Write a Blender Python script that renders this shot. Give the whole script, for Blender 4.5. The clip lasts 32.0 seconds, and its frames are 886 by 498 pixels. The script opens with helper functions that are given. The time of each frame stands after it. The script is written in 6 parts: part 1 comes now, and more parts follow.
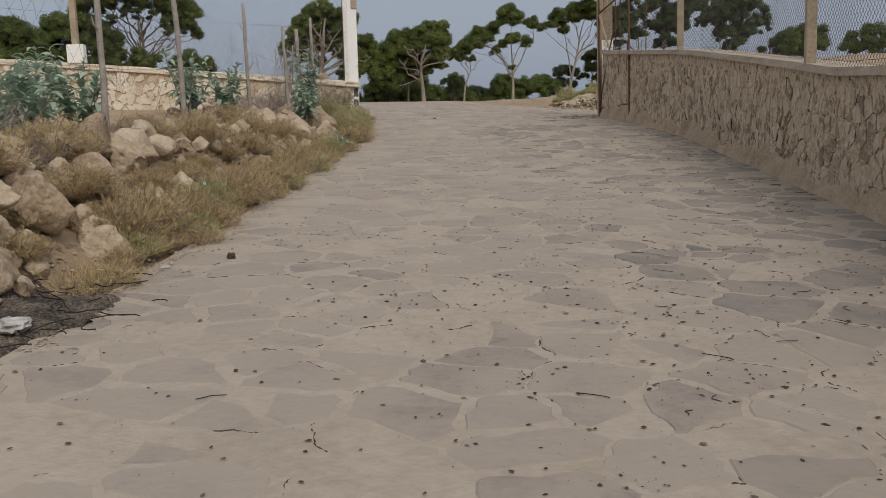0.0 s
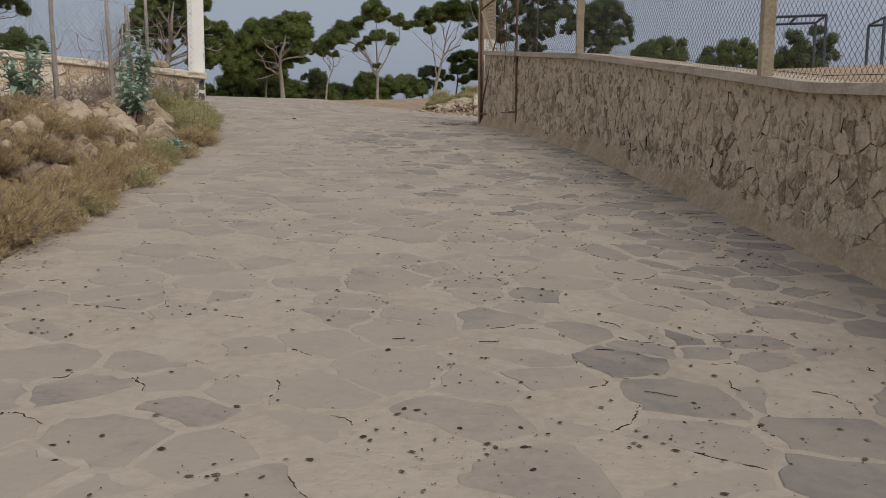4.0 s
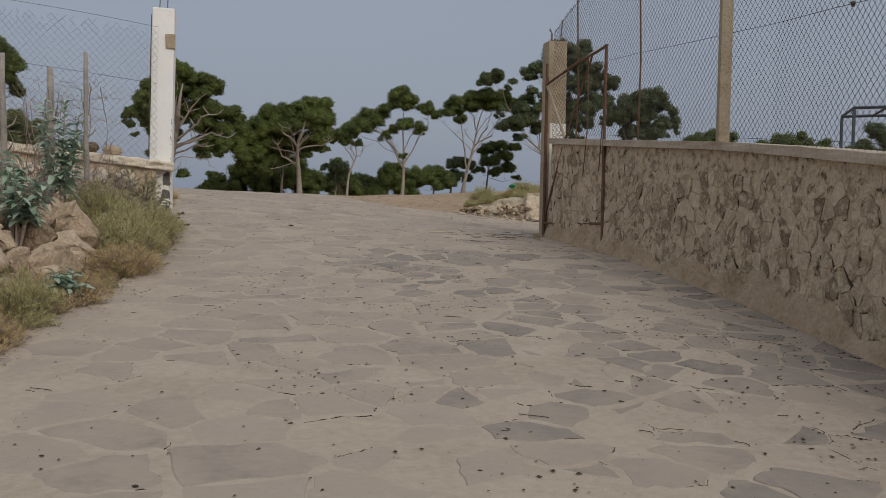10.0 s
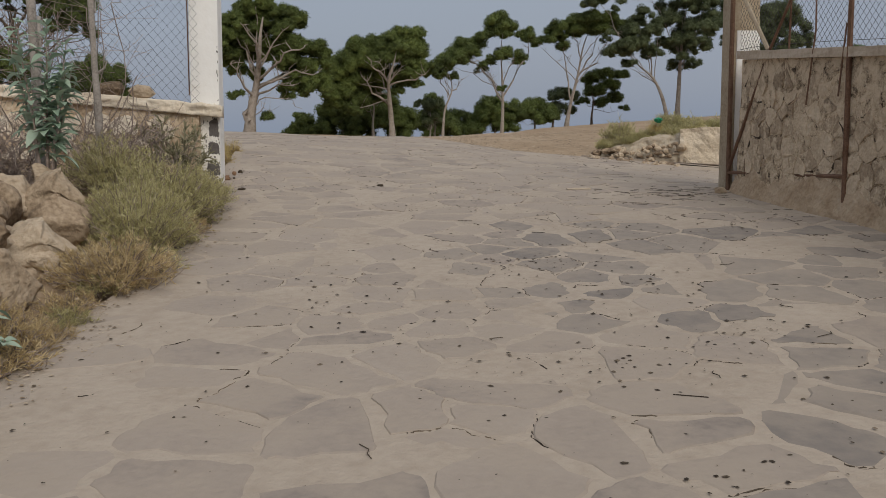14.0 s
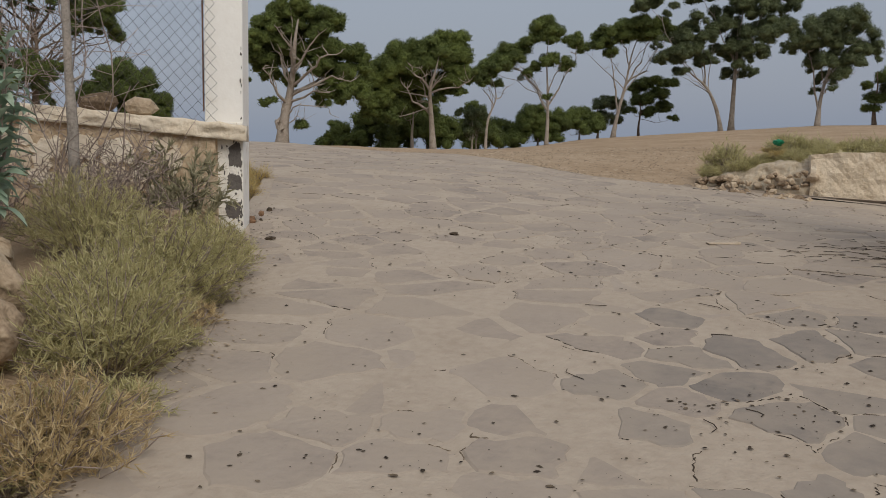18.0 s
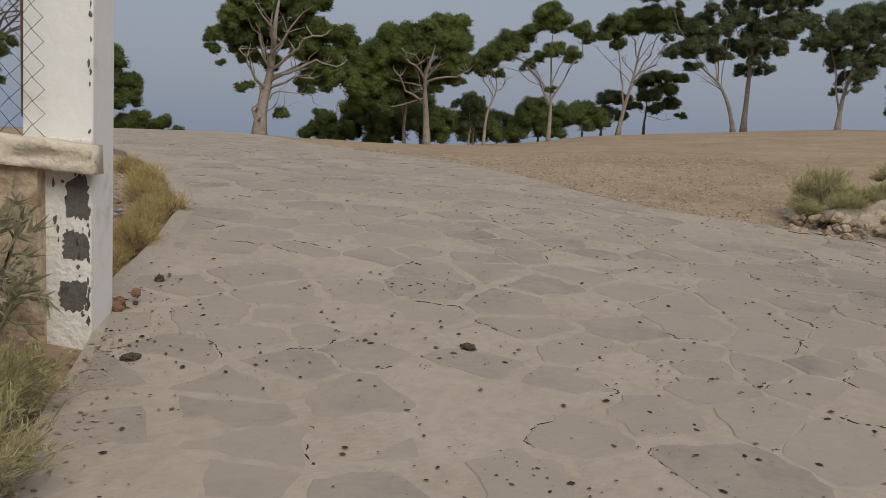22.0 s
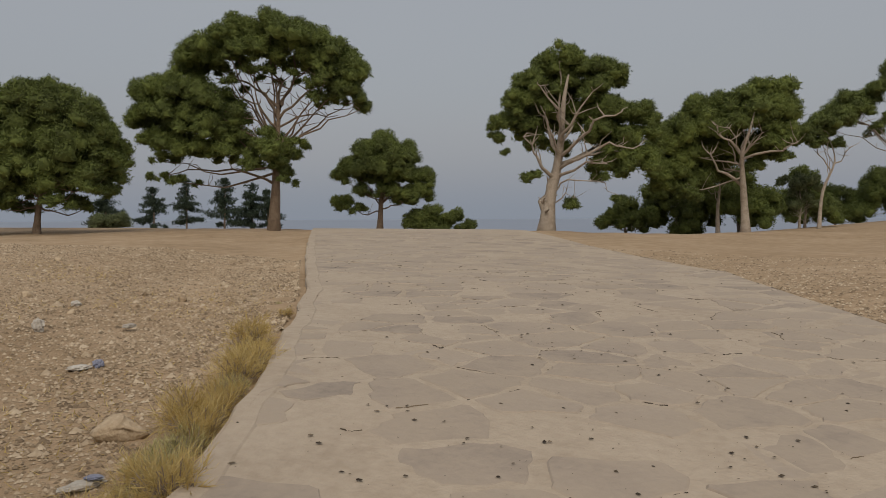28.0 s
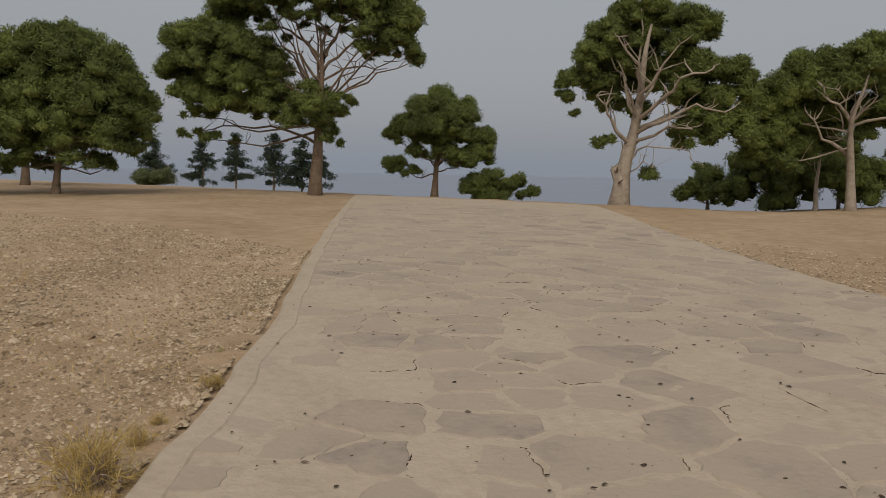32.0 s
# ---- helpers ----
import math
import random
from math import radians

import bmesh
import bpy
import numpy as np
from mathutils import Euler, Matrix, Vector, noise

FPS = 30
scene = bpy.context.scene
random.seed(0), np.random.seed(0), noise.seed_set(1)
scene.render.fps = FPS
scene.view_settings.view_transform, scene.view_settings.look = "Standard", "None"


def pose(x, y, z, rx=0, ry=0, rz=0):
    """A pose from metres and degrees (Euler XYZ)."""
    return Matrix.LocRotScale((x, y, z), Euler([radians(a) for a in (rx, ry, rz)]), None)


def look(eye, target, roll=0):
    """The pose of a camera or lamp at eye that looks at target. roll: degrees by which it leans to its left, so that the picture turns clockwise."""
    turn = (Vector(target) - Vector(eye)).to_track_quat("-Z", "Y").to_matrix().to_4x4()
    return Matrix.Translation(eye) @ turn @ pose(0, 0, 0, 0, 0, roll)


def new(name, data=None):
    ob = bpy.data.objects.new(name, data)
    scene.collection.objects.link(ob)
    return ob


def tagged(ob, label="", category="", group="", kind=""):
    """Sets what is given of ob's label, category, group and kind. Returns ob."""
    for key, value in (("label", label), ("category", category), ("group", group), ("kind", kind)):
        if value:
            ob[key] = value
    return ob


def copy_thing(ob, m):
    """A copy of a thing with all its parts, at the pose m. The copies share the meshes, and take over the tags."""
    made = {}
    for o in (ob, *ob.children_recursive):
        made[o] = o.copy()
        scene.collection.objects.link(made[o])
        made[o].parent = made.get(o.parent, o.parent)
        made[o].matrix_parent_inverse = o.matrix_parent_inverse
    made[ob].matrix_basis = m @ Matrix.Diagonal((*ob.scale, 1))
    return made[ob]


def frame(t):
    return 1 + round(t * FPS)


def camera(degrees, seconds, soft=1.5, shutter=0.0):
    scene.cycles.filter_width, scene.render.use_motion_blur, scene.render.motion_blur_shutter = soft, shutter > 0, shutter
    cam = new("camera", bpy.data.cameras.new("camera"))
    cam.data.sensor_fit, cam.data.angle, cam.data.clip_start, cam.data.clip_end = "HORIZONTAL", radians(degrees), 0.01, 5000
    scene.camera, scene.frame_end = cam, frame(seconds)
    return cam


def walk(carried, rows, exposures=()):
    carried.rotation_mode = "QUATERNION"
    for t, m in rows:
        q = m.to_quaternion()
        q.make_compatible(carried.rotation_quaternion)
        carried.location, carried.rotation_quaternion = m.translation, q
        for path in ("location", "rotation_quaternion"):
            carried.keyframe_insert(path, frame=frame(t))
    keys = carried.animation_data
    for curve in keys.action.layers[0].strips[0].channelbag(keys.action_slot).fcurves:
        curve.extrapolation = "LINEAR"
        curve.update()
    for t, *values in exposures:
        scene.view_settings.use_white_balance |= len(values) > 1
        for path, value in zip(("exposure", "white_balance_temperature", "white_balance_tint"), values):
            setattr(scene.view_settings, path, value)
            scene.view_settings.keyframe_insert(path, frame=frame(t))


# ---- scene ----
cam = camera(55.0, 32.0, soft=0.75)
PATH = [
    (0.0, 0.464, -2.889, -0.141, 11.31, -8.06, 1.95),
    (0.5, 0.235, -2.526, -0.100, 10.37, -8.59, 1.59),
    (1.0, 0.116, -2.216, -0.075, 9.74, -8.92, 1.74),
    (1.5, 0.014, -1.908, -0.053, 8.67, -9.21, 1.86),
    (2.0, -0.091, -1.588, -0.037, 7.38, -9.34, 1.79),
    (2.5, -0.154, -1.205, -0.009, 6.20, -9.28, 1.66),
    (4.5, -0.000, -0.300, -0.018, -0.00, -6.83, -0.88),
    (5.0, -0.101, 0.106, 0.031, -1.71, -3.58, -1.09),
    (5.5, -0.148, 0.428, 0.040, -1.78, -1.18, -0.94),
    (6.0, -0.243, 0.806, 0.050, -1.85, 0.24, -1.29),
    (6.5, -0.298, 1.313, 0.101, -2.02, 0.38, -1.54),
    (7.0, -0.315, 1.859, 0.135, -2.14, -0.08, -1.21),
    (7.5, -0.358, 2.331, 0.165, -2.30, -0.40, -1.52),
    (8.0, -0.405, 2.756, 0.206, -1.72, -0.96, -1.75),
    (8.5, -0.416, 3.149, 0.235, -0.12, -1.70, -1.36),
    (9.0, -0.512, 3.565, 0.250, 1.20, -2.27, -1.40),
    (9.5, -0.581, 3.901, 0.287, 2.35, -2.50, -1.38),
    (10.0, -0.605, 4.256, 0.318, 3.61, -2.34, -1.11),
    (10.5, -0.667, 4.691, 0.338, 5.13, -1.90, -1.00),
    (11.0, -0.804, 5.207, 0.369, 6.25, -1.77, -0.70),
    (11.5, -0.942, 5.708, 0.431, 6.87, -2.40, -0.37),
    (12.0, -1.083, 6.170, 0.436, 7.15, -3.33, -0.23),
    (12.5, -1.146, 6.602, 0.447, 8.01, -4.69, 0.11),
    (13.0, -1.185, 6.961, 0.462, 8.90, -6.13, 0.39),
    (13.5, -1.263, 7.279, 0.477, 9.44, -6.78, 0.52),
    (14.0, -1.359, 7.624, 0.508, 9.86, -6.75, 0.56),
    (14.5, -1.464, 7.962, 0.548, 10.50, -6.18, 0.61),
    (15.0, -1.609, 8.335, 0.574, 11.12, -5.40, 0.65),
    (15.5, -1.730, 8.693, 0.610, 12.18, -4.67, 0.51),
    (17.5, -2.185, 9.503, 0.744, 12.13, -5.87, 0.17),
    (18.0, -2.308, 9.919, 0.764, 11.92, -6.35, -0.09),
    (18.5, -2.402, 10.292, 0.804, 11.90, -6.95, -0.11),
    (19.0, -2.486, 10.671, 0.848, 11.90, -7.67, -0.48),
    (19.5, -2.583, 11.049, 0.887, 11.63, -8.11, -1.05),
    (20.0, -2.647, 11.392, 0.916, 11.47, -7.99, -0.83),
    (20.5, -2.742, 11.777, 0.959, 11.30, -7.80, -1.33),
    (21.0, -2.875, 12.182, 0.991, 10.94, -7.46, -2.01),
    (21.5, -2.965, 12.573, 1.016, 10.83, -6.96, -2.05),
    (22.0, -3.050, 12.994, 1.056, 11.40, -7.14, -1.79),
    (22.5, -3.140, 13.455, 1.074, 12.79, -7.42, -0.58),
    (23.0, -3.176, 13.849, 1.108, 15.07, -6.75, 0.23),
    (23.5, -3.227, 14.184, 1.180, 17.55, -5.76, -0.19),
    (24.0, -3.291, 14.601, 1.231, 20.62, -4.58, -0.61),
    (24.5, -3.339, 15.070, 1.219, 23.66, -3.40, -0.10),
    (25.0, -3.413, 15.432, 1.241, 25.45, -3.34, 0.39),
    (25.5, -3.532, 15.765, 1.336, 26.60, -3.70, 0.75),
    (27.5, -3.541, 16.466, 1.500, 31.38, -2.22, 0.48),
    (28.0, -3.717, 16.725, 1.504, 32.37, -2.18, 0.29),
    (28.5, -3.898, 16.974, 1.564, 33.26, -2.50, 0.19),
    (29.0, -4.060, 17.285, 1.615, 34.34, -2.72, 0.32),
    (29.5, -4.275, 17.629, 1.624, 35.41, -2.69, 0.59),
    (30.0, -4.514, 18.024, 1.631, 36.51, -2.50, 0.32),
    (30.5, -4.643, 18.377, 1.696, 36.80, -2.25, -0.18),
    (31.0, -4.773, 18.664, 1.730, 36.68, -3.74, -1.16),
    (31.5, -4.891, 18.910, 1.772, 36.67, -5.33, -1.59),
    (32.0, -5.040, 19.193, 1.819, 36.82, -5.17, -1.08),
]
walk(cam, [(t, pose(x, y, z, 90 + pitch, roll, yaw)) for t, x, y, z, yaw, pitch, roll in PATH],
     [(0, 0.13, 6320, 10), (2.5, 0.14, 6340, 10), (4.5, 0.10, 6280, 10), (8, -0.05, 6280, 10), (11, 0.0, 6300, 10), (14, 0.08, 6320, 10), (17, 0.11, 6420, 10), (21, 0.07, 6400, 10), (23, 0.0, 6280, 10), (25, -0.04, 6560, 10), (28, 0.08, 7050, 10), (32, 0.07, 7150, 10)])

# ---- world, sun, exposure ----
SUN_EL, SUN_AZ = radians(43), radians(147)
world = bpy.data.worlds.new("world")
scene.world = world
world.use_nodes = True
wn, wl = world.node_tree.nodes, world.node_tree.links
wn.clear()
sky = wn.new("ShaderNodeTexSky")
sky.sky_type, sky.sun_disc = "NISHITA", False
sky.sun_elevation, sky.sun_rotation = SUN_EL, SUN_AZ
sky.air_density, sky.dust_density = 1.6, 4.0
wtc = wn.new("ShaderNodeTexCoord")
wsep = wn.new("ShaderNodeSeparateXYZ")
wramp = wn.new("ShaderNodeValToRGB")
wramp.color_ramp.elements[0].position, wramp.color_ramp.elements[0].color = 0.0, (0.205, 0.243, 0.312, 1)
wramp.color_ramp.elements[1].position, wramp.color_ramp.elements[1].color = 1.0, (0.50, 0.49, 0.485, 1)
e = wramp.color_ramp.elements.new(0.10)
e.color = (0.222, 0.246, 0.310, 1)
e = wramp.color_ramp.elements.new(0.30)
e.color = (0.260, 0.276, 0.320, 1)
wnoise = wn.new("ShaderNodeTexNoise")
wnoise.inputs["Scale"].default_value, wnoise.inputs["Detail"].default_value = 1.6, 3
wmap = wn.new("ShaderNodeMapping")
wmap.inputs["Scale"].default_value = (1, 1, 3.5)
wadd = wn.new("ShaderNodeMath")
wadd.operation = "MULTIPLY_ADD"
wadd.inputs[1].default_value, wadd.inputs[2].default_value = 0.10, -0.05
wsum = wn.new("ShaderNodeMath")
wsum.operation = "ADD"
wsky = wn.new("ShaderNodeVectorMath")
wsky.operation = "SCALE"
wsky.inputs["Scale"].default_value = 0.02
wmix = wn.new("ShaderNodeVectorMath")
wmix.operation = "ADD"
wbg = wn.new("ShaderNodeBackground")
wout = wn.new("ShaderNodeOutputWorld")
wl.new(wtc.outputs["Generated"], wsep.inputs[0])
wl.new(wtc.outputs["Generated"], wmap.inputs[0])
wl.new(wmap.outputs[0], wnoise.inputs["Vector"])
wl.new(wnoise.outputs["Fac"], wadd.inputs[0])
wl.new(wsep.outputs["Z"], wsum.inputs[0])
wl.new(wadd.outputs[0], wsum.inputs[1])
wl.new(wsum.outputs[0], wramp.inputs["Fac"])
wl.new(sky.outputs[0], wsky.inputs[0])
wl.new(wramp.outputs["Color"], wmix.inputs[0])
wl.new(wsky.outputs[0], wmix.inputs[1])
wl.new(wmix.outputs[0], wbg.inputs["Color"])
wl.new(wbg.outputs[0], wout.inputs["Surface"])
wbg.inputs["Strength"].default_value = 1.0
sun_data = bpy.data.lights.new("sun", "SUN")
sun_data.energy, sun_data.angle, sun_data.color = 1.45, radians(40), (1.0, 0.93, 0.82)
sun = new("sun", sun_data)
sun.matrix_basis = look((0, 0, 60), (-60 * math.cos(SUN_EL) * math.sin(SUN_AZ), -60 * math.cos(SUN_EL) * math.cos(SUN_AZ), 60 - 60 * math.sin(SUN_EL)))


# ---- materials ----
def material(name, stops, scale=4.0, rough=0.9, bump=0.3, bump_scale=40.0, metal=0.0, rand=0.0, island=False, fine=0.35, dist=0.01, dust=None, trans=None):
    """Procedural surface: coarse and fine noise through a colour ramp, with bump; rand varies it from piece to piece."""
    m = bpy.data.materials.new(name)
    m.use_nodes = True
    n, l = m.node_tree.nodes, m.node_tree.links
    b = n["Principled BSDF"]
    b.inputs["Roughness"].default_value, b.inputs["Metallic"].default_value = rough, metal
    b.inputs["Specular IOR Level"].default_value = 0.25
    tc = n.new("ShaderNodeTexCoord")
    geo = n.new("ShaderNodeNewGeometry")
    n1, n2, n3 = n.new("ShaderNodeTexNoise"), n.new("ShaderNodeTexNoise"), n.new("ShaderNodeTexNoise")
    for q, s, d in ((n1, scale, 5), (n2, scale * 9, 4), (n3, bump_scale, 5)):
        q.inputs["Scale"].default_value, q.inputs["Detail"].default_value = s, d
        l.new(geo.outputs["Position"], q.inputs["Vector"])
    n1.inputs["Distortion"].default_value = 0.6
    mix = n.new("ShaderNodeMix")
    mix.inputs["Factor"].default_value = fine
    l.new(n1.outputs["Fac"], mix.inputs["A"])
    l.new(n2.outputs["Fac"], mix.inputs["B"])
    value = mix.outputs["Result"]
    if rand:
        src = geo.outputs["Random Per Island"] if island else n.new("ShaderNodeObjectInfo").outputs["Random"]
        ma = n.new("ShaderNodeMath")
        ma.operation = "MULTIPLY_ADD"
        ma.inputs[1].default_value, ma.inputs[2].default_value = rand, -rand / 2
        ad = n.new("ShaderNodeMath")
        ad.operation = "ADD"
        l.new(src, ma.inputs[0])
        l.new(ma.outputs[0], ad.inputs[0])
        l.new(value, ad.inputs[1])
        value = ad.outputs[0]
    ramp = n.new("ShaderNodeValToRGB")
    els = ramp.color_ramp.elements
    while len(els) < len(stops):
        els.new(0.5)
    for el, (p, c) in zip(els, stops):
        el.position, el.color = p, (*c, 1)
    l.new(value, ramp.inputs["Fac"])
    colour = ramp.outputs["Color"]
    if dust:
        nd, dr_, mx = n.new("ShaderNodeTexNoise"), n.new("ShaderNodeMapRange"), n.new("ShaderNodeMix")
        nd.inputs["Scale"].default_value, nd.inputs["Detail"].default_value = dust[2], 6
        nd.inputs["Roughness"].default_value = 0.62
        l.new(geo.outputs["Position"], nd.inputs["Vector"])
        dr_.inputs["From Min"].default_value, dr_.inputs["From Max"].default_value, dr_.inputs["To Max"].default_value = 0.5 - dust[3], 0.6 - dust[3] * 0.4, dust[0]
        mx.data_type = "RGBA"
        mx.inputs["B"].default_value = (*dust[1], 1)
        l.new(nd.outputs["Fac"], dr_.inputs["Value"])
        l.new(dr_.outputs["Result"], mx.inputs["Factor"])
        l.new(colour, mx.inputs["A"])
        colour = mx.outputs["Result"]
    l.new(colour, b.inputs["Base Color"])
    if bump:
        bp = n.new("ShaderNodeBump")
        bp.inputs["Strength"].default_value, bp.inputs["Distance"].default_value = bump, dist
        l.new(n3.outputs["Fac"], bp.inputs["Height"])
        l.new(bp.outputs["Normal"], b.inputs["Normal"])
    if trans:
        b.inputs["Subsurface Weight"].default_value = 0
        tr = n.new("ShaderNodeBsdfTranslucent")
        ms = n.new("ShaderNodeMixShader")
        ms.inputs[0].default_value = trans
        l.new(ramp.outputs["Color"], tr.inputs["Color"])
        l.new(b.outputs[0], ms.inputs[1])
        l.new(tr.outputs[0], ms.inputs[2])
        l.new(ms.outputs[0], n["Material Output"].inputs["Surface"])
    return m


M_SAND = material("sandy_ground", [(0.3, (0.26, 0.186, 0.116)), (0.5, (0.355, 0.263, 0.175)), (0.7, (0.44, 0.34, 0.24))], 0.5, 0.95, 0.9, 45, fine=0.5, dist=0.02)
M_MORTAR = material("mortar", [(0.3, (0.325, 0.270, 0.215)), (0.5, (0.385, 0.326, 0.264)), (0.75, (0.44, 0.378, 0.312))], 1.8, 0.9, 0.7, 40, fine=0.5)
M_FLAG = material("flagstone", [(0.14, (0.205, 0.178, 0.158)), (0.28, (0.275, 0.235, 0.202)), (0.44, (0.318, 0.270, 0.227)), (0.64, (0.35, 0.298, 0.249)), (0.9, (0.385, 0.33, 0.276))], 2.6, 0.82, 0.6, 26, rand=0.36, fine=0.4, dust=(0.70, (0.352, 0.298, 0.243), 2.4, 0.08))
M_FLAG_FAR = material("flagstone_joined", [(0.14, (0.205, 0.178, 0.158)), (0.28, (0.275, 0.235, 0.202)), (0.44, (0.318, 0.270, 0.227)), (0.64, (0.35, 0.298, 0.249)), (0.9, (0.385, 0.33, 0.276))], 2.6, 0.82, 0.6, 26, rand=0.36, island=True, fine=0.4, dust=(0.70, (0.352, 0.298, 0.243), 2.4, 0.08))
SLATE = [(0.14, (0.15, 0.136, 0.126)), (0.30, (0.205, 0.182, 0.163)), (0.5, (0.255, 0.222, 0.192)), (0.75, (0.315, 0.272, 0.229))]
M_SLATE = material("grey_flagstone", SLATE, 1.6, 0.82, 0.45, 30, rand=0.30, fine=0.4, dust=(0.5, (0.325, 0.277, 0.228), 2.8, 0.05))
M_SLATE_FAR = material("grey_flagstone_joined", SLATE, 1.6, 0.82, 0.45, 30, rand=0.30, fine=0.4, island=True, dust=(0.5, (0.325, 0.277, 0.228), 2.8, 0.05))
# the near-black first stop paints the shade of small pits into the mortar
M_WALLMORTAR = material("wall_mortar", [(0.36, (0.06, 0.043, 0.029)), (0.42, (0.34, 0.26, 0.175)), (0.50, (0.55, 0.44, 0.31)), (0.7, (0.66, 0.54, 0.40))], 11.0, 0.95, 1.0, 18, fine=0.35, dist=0.05)
M_STONE = material("wall_stone", [(0.16, (0.165, 0.12, 0.081)), (0.34, (0.31, 0.237, 0.162)), (0.48, (0.425, 0.333, 0.233)), (0.62, (0.515, 0.412, 0.294)), (0.85, (0.62, 0.505, 0.37))], 5.0, 0.92, 0.9, 16, rand=0.48, fine=0.5, dist=0.04, dust=(0.7, (0.66, 0.54, 0.39), 9.0, 0.0))
M_STONE_FAR = material("wall_stone_joined", [(0.16, (0.165, 0.12, 0.081)), (0.34, (0.31, 0.237, 0.162)), (0.48, (0.425, 0.333, 0.233)), (0.62, (0.515, 0.412, 0.294)), (0.85, (0.62, 0.505, 0.37))], 5.0, 0.92, 0.9, 16, rand=0.48, island=True, fine=0.5, dist=0.04, dust=(0.7, (0.66, 0.54, 0.39), 9.0, 0.0))
M_SKIRT = material("sandy_render", [(0.28, (0.27, 0.19, 0.12)), (0.45, (0.42, 0.315, 0.21)), (0.7, (0.52, 0.415, 0.30))], 3, 0.95, 0.9, 14, fine=0.4, dist=0.04)
M_CAP = material("cap_concrete", [(0.3, (0.33, 0.26, 0.19)), (0.5, (0.47, 0.39, 0.30)), (0.75, (0.58, 0.50, 0.41))], 3, 0.9, 0.5, 40, fine=0.5)
M_WHITE = material("white_paint", [(0.25, (0.60, 0.56, 0.49)), (0.40, (0.80, 0.785, 0.75)), (0.7, (0.86, 0.855, 0.83))], 1.6, 0.75, 0.25, 30, fine=0.35)
M_BARK = material("pine_bark", [(0.3, (0.09, 0.065, 0.048)), (0.5, (0.18, 0.135, 0.10)), (0.75, (0.28, 0.225, 0.18))], 5, 0.95, 0.9, 30, fine=0.5, dist=0.03)
M_BARK_PALE = material("pale_bark", [(0.3, (0.20, 0.165, 0.135)), (0.5, (0.34, 0.295, 0.25)), (0.75, (0.46, 0.41, 0.36))], 5, 0.95, 0.9, 30, fine=0.5, dist=0.03)
M_PINE = material("pine_needles", [(0.25, (0.054, 0.070, 0.026)), (0.5, (0.105, 0.136, 0.039)), (0.8, (0.18, 0.225, 0.058))], 0.7, 0.75, 0, 1, rand=0.26, island=True, fine=0.25, trans=0.12)
M_EUCA = material("eucalyptus_leaves", [(0.25, (0.055, 0.070, 0.038)), (0.5, (0.105, 0.130, 0.060)), (0.8, (0.17, 0.20, 0.095))], 0.8, 0.6, 0, 1, rand=0.3, island=True, fine=0.3, trans=0.2)
# the haze over the distance is put into the sea's grey-blue colour
M_SEA = material("sea", [(0.3, (0.16, 0.20, 0.28)), (0.7, (0.19, 0.23, 0.31))], 0.01, 0.35, 0.1, 0.4)
M_RUST = material("rusty_iron", [(0.3, (0.10, 0.055, 0.035)), (0.55, (0.20, 0.12, 0.08)), (0.8, (0.30, 0.21, 0.15))], 9, 0.85, 0.4, 60, metal=0.3, fine=0.5)
M_WIRE = material("galvanised_wire", [(0.3, (0.05, 0.05, 0.05)), (0.6, (0.09, 0.088, 0.085)), (0.8, (0.14, 0.135, 0.13))], 6, 0.6, 0, 1, metal=0.4)
M_POST = material("concrete_post", [(0.3, (0.25, 0.195, 0.13)), (0.5, (0.38, 0.31, 0.22)), (0.75, (0.48, 0.41, 0.31))], 4, 0.9, 0.6, 40, fine=0.5)
M_ROCK = material("boulder_rock", [(0.24, (0.125, 0.09, 0.06)), (0.38, (0.275, 0.205, 0.138)), (0.54, (0.40, 0.315, 0.222)), (0.8, (0.53, 0.44, 0.335))], 4.0, 0.95, 1.0, 11, rand=0.42, fine=0.5, dist=0.05)
M_RUBBLE = material("rubble_stone", [(0.24, (0.125, 0.09, 0.06)), (0.38, (0.275, 0.205, 0.138)), (0.54, (0.40, 0.315, 0.222)), (0.8, (0.53, 0.44, 0.335))], 4.0, 0.95, 1.0, 11, rand=0.42, island=True, fine=0.5, dist=0.05)


M_GRAVEL = material("gravel", [(0.2, (0.15, 0.11, 0.075)), (0.5, (0.33, 0.255, 0.175)), (0.8, (0.50, 0.415, 0.315))], 6, 0.95, 0.4, 60, rand=0.55, island=True)
M_DRY = material("dry_shrub", [(0.2, (0.34, 0.25, 0.125)), (0.5, (0.55, 0.43, 0.235)), (0.8, (0.70, 0.58, 0.37))], 1.8, 0.85, 0, 1, rand=0.5, island=True, trans=0.35)
M_OLIVE = material("olive_shrub", [(0.2, (0.28, 0.255, 0.12)), (0.5, (0.48, 0.44, 0.22)), (0.8, (0.66, 0.61, 0.36))], 1.8, 0.85, 0, 1, rand=0.5, island=True, trans=0.35)
M_STRAW = material("straw_grass", [(0.2, (0.38, 0.275, 0.10)), (0.5, (0.56, 0.43, 0.18)), (0.8, (0.66, 0.55, 0.29))], 2, 0.85, 0, 1, rand=0.5, island=True, trans=0.45)
M_LEAF = material("blue_green_leaf", [(0.2, (0.21, 0.30, 0.215)), (0.5, (0.35, 0.455, 0.35)), (0.8, (0.48, 0.56, 0.455))], 2, 0.6, 0.1, 20, rand=0.5, trans=0.3)
M_TWIG = material("grey_twig", [(0.3, (0.20, 0.155, 0.135)), (0.5, (0.32, 0.26, 0.225)), (0.8, (0.42, 0.355, 0.315))], 8, 0.9, 0.3, 60, rand=0.3, island=True)
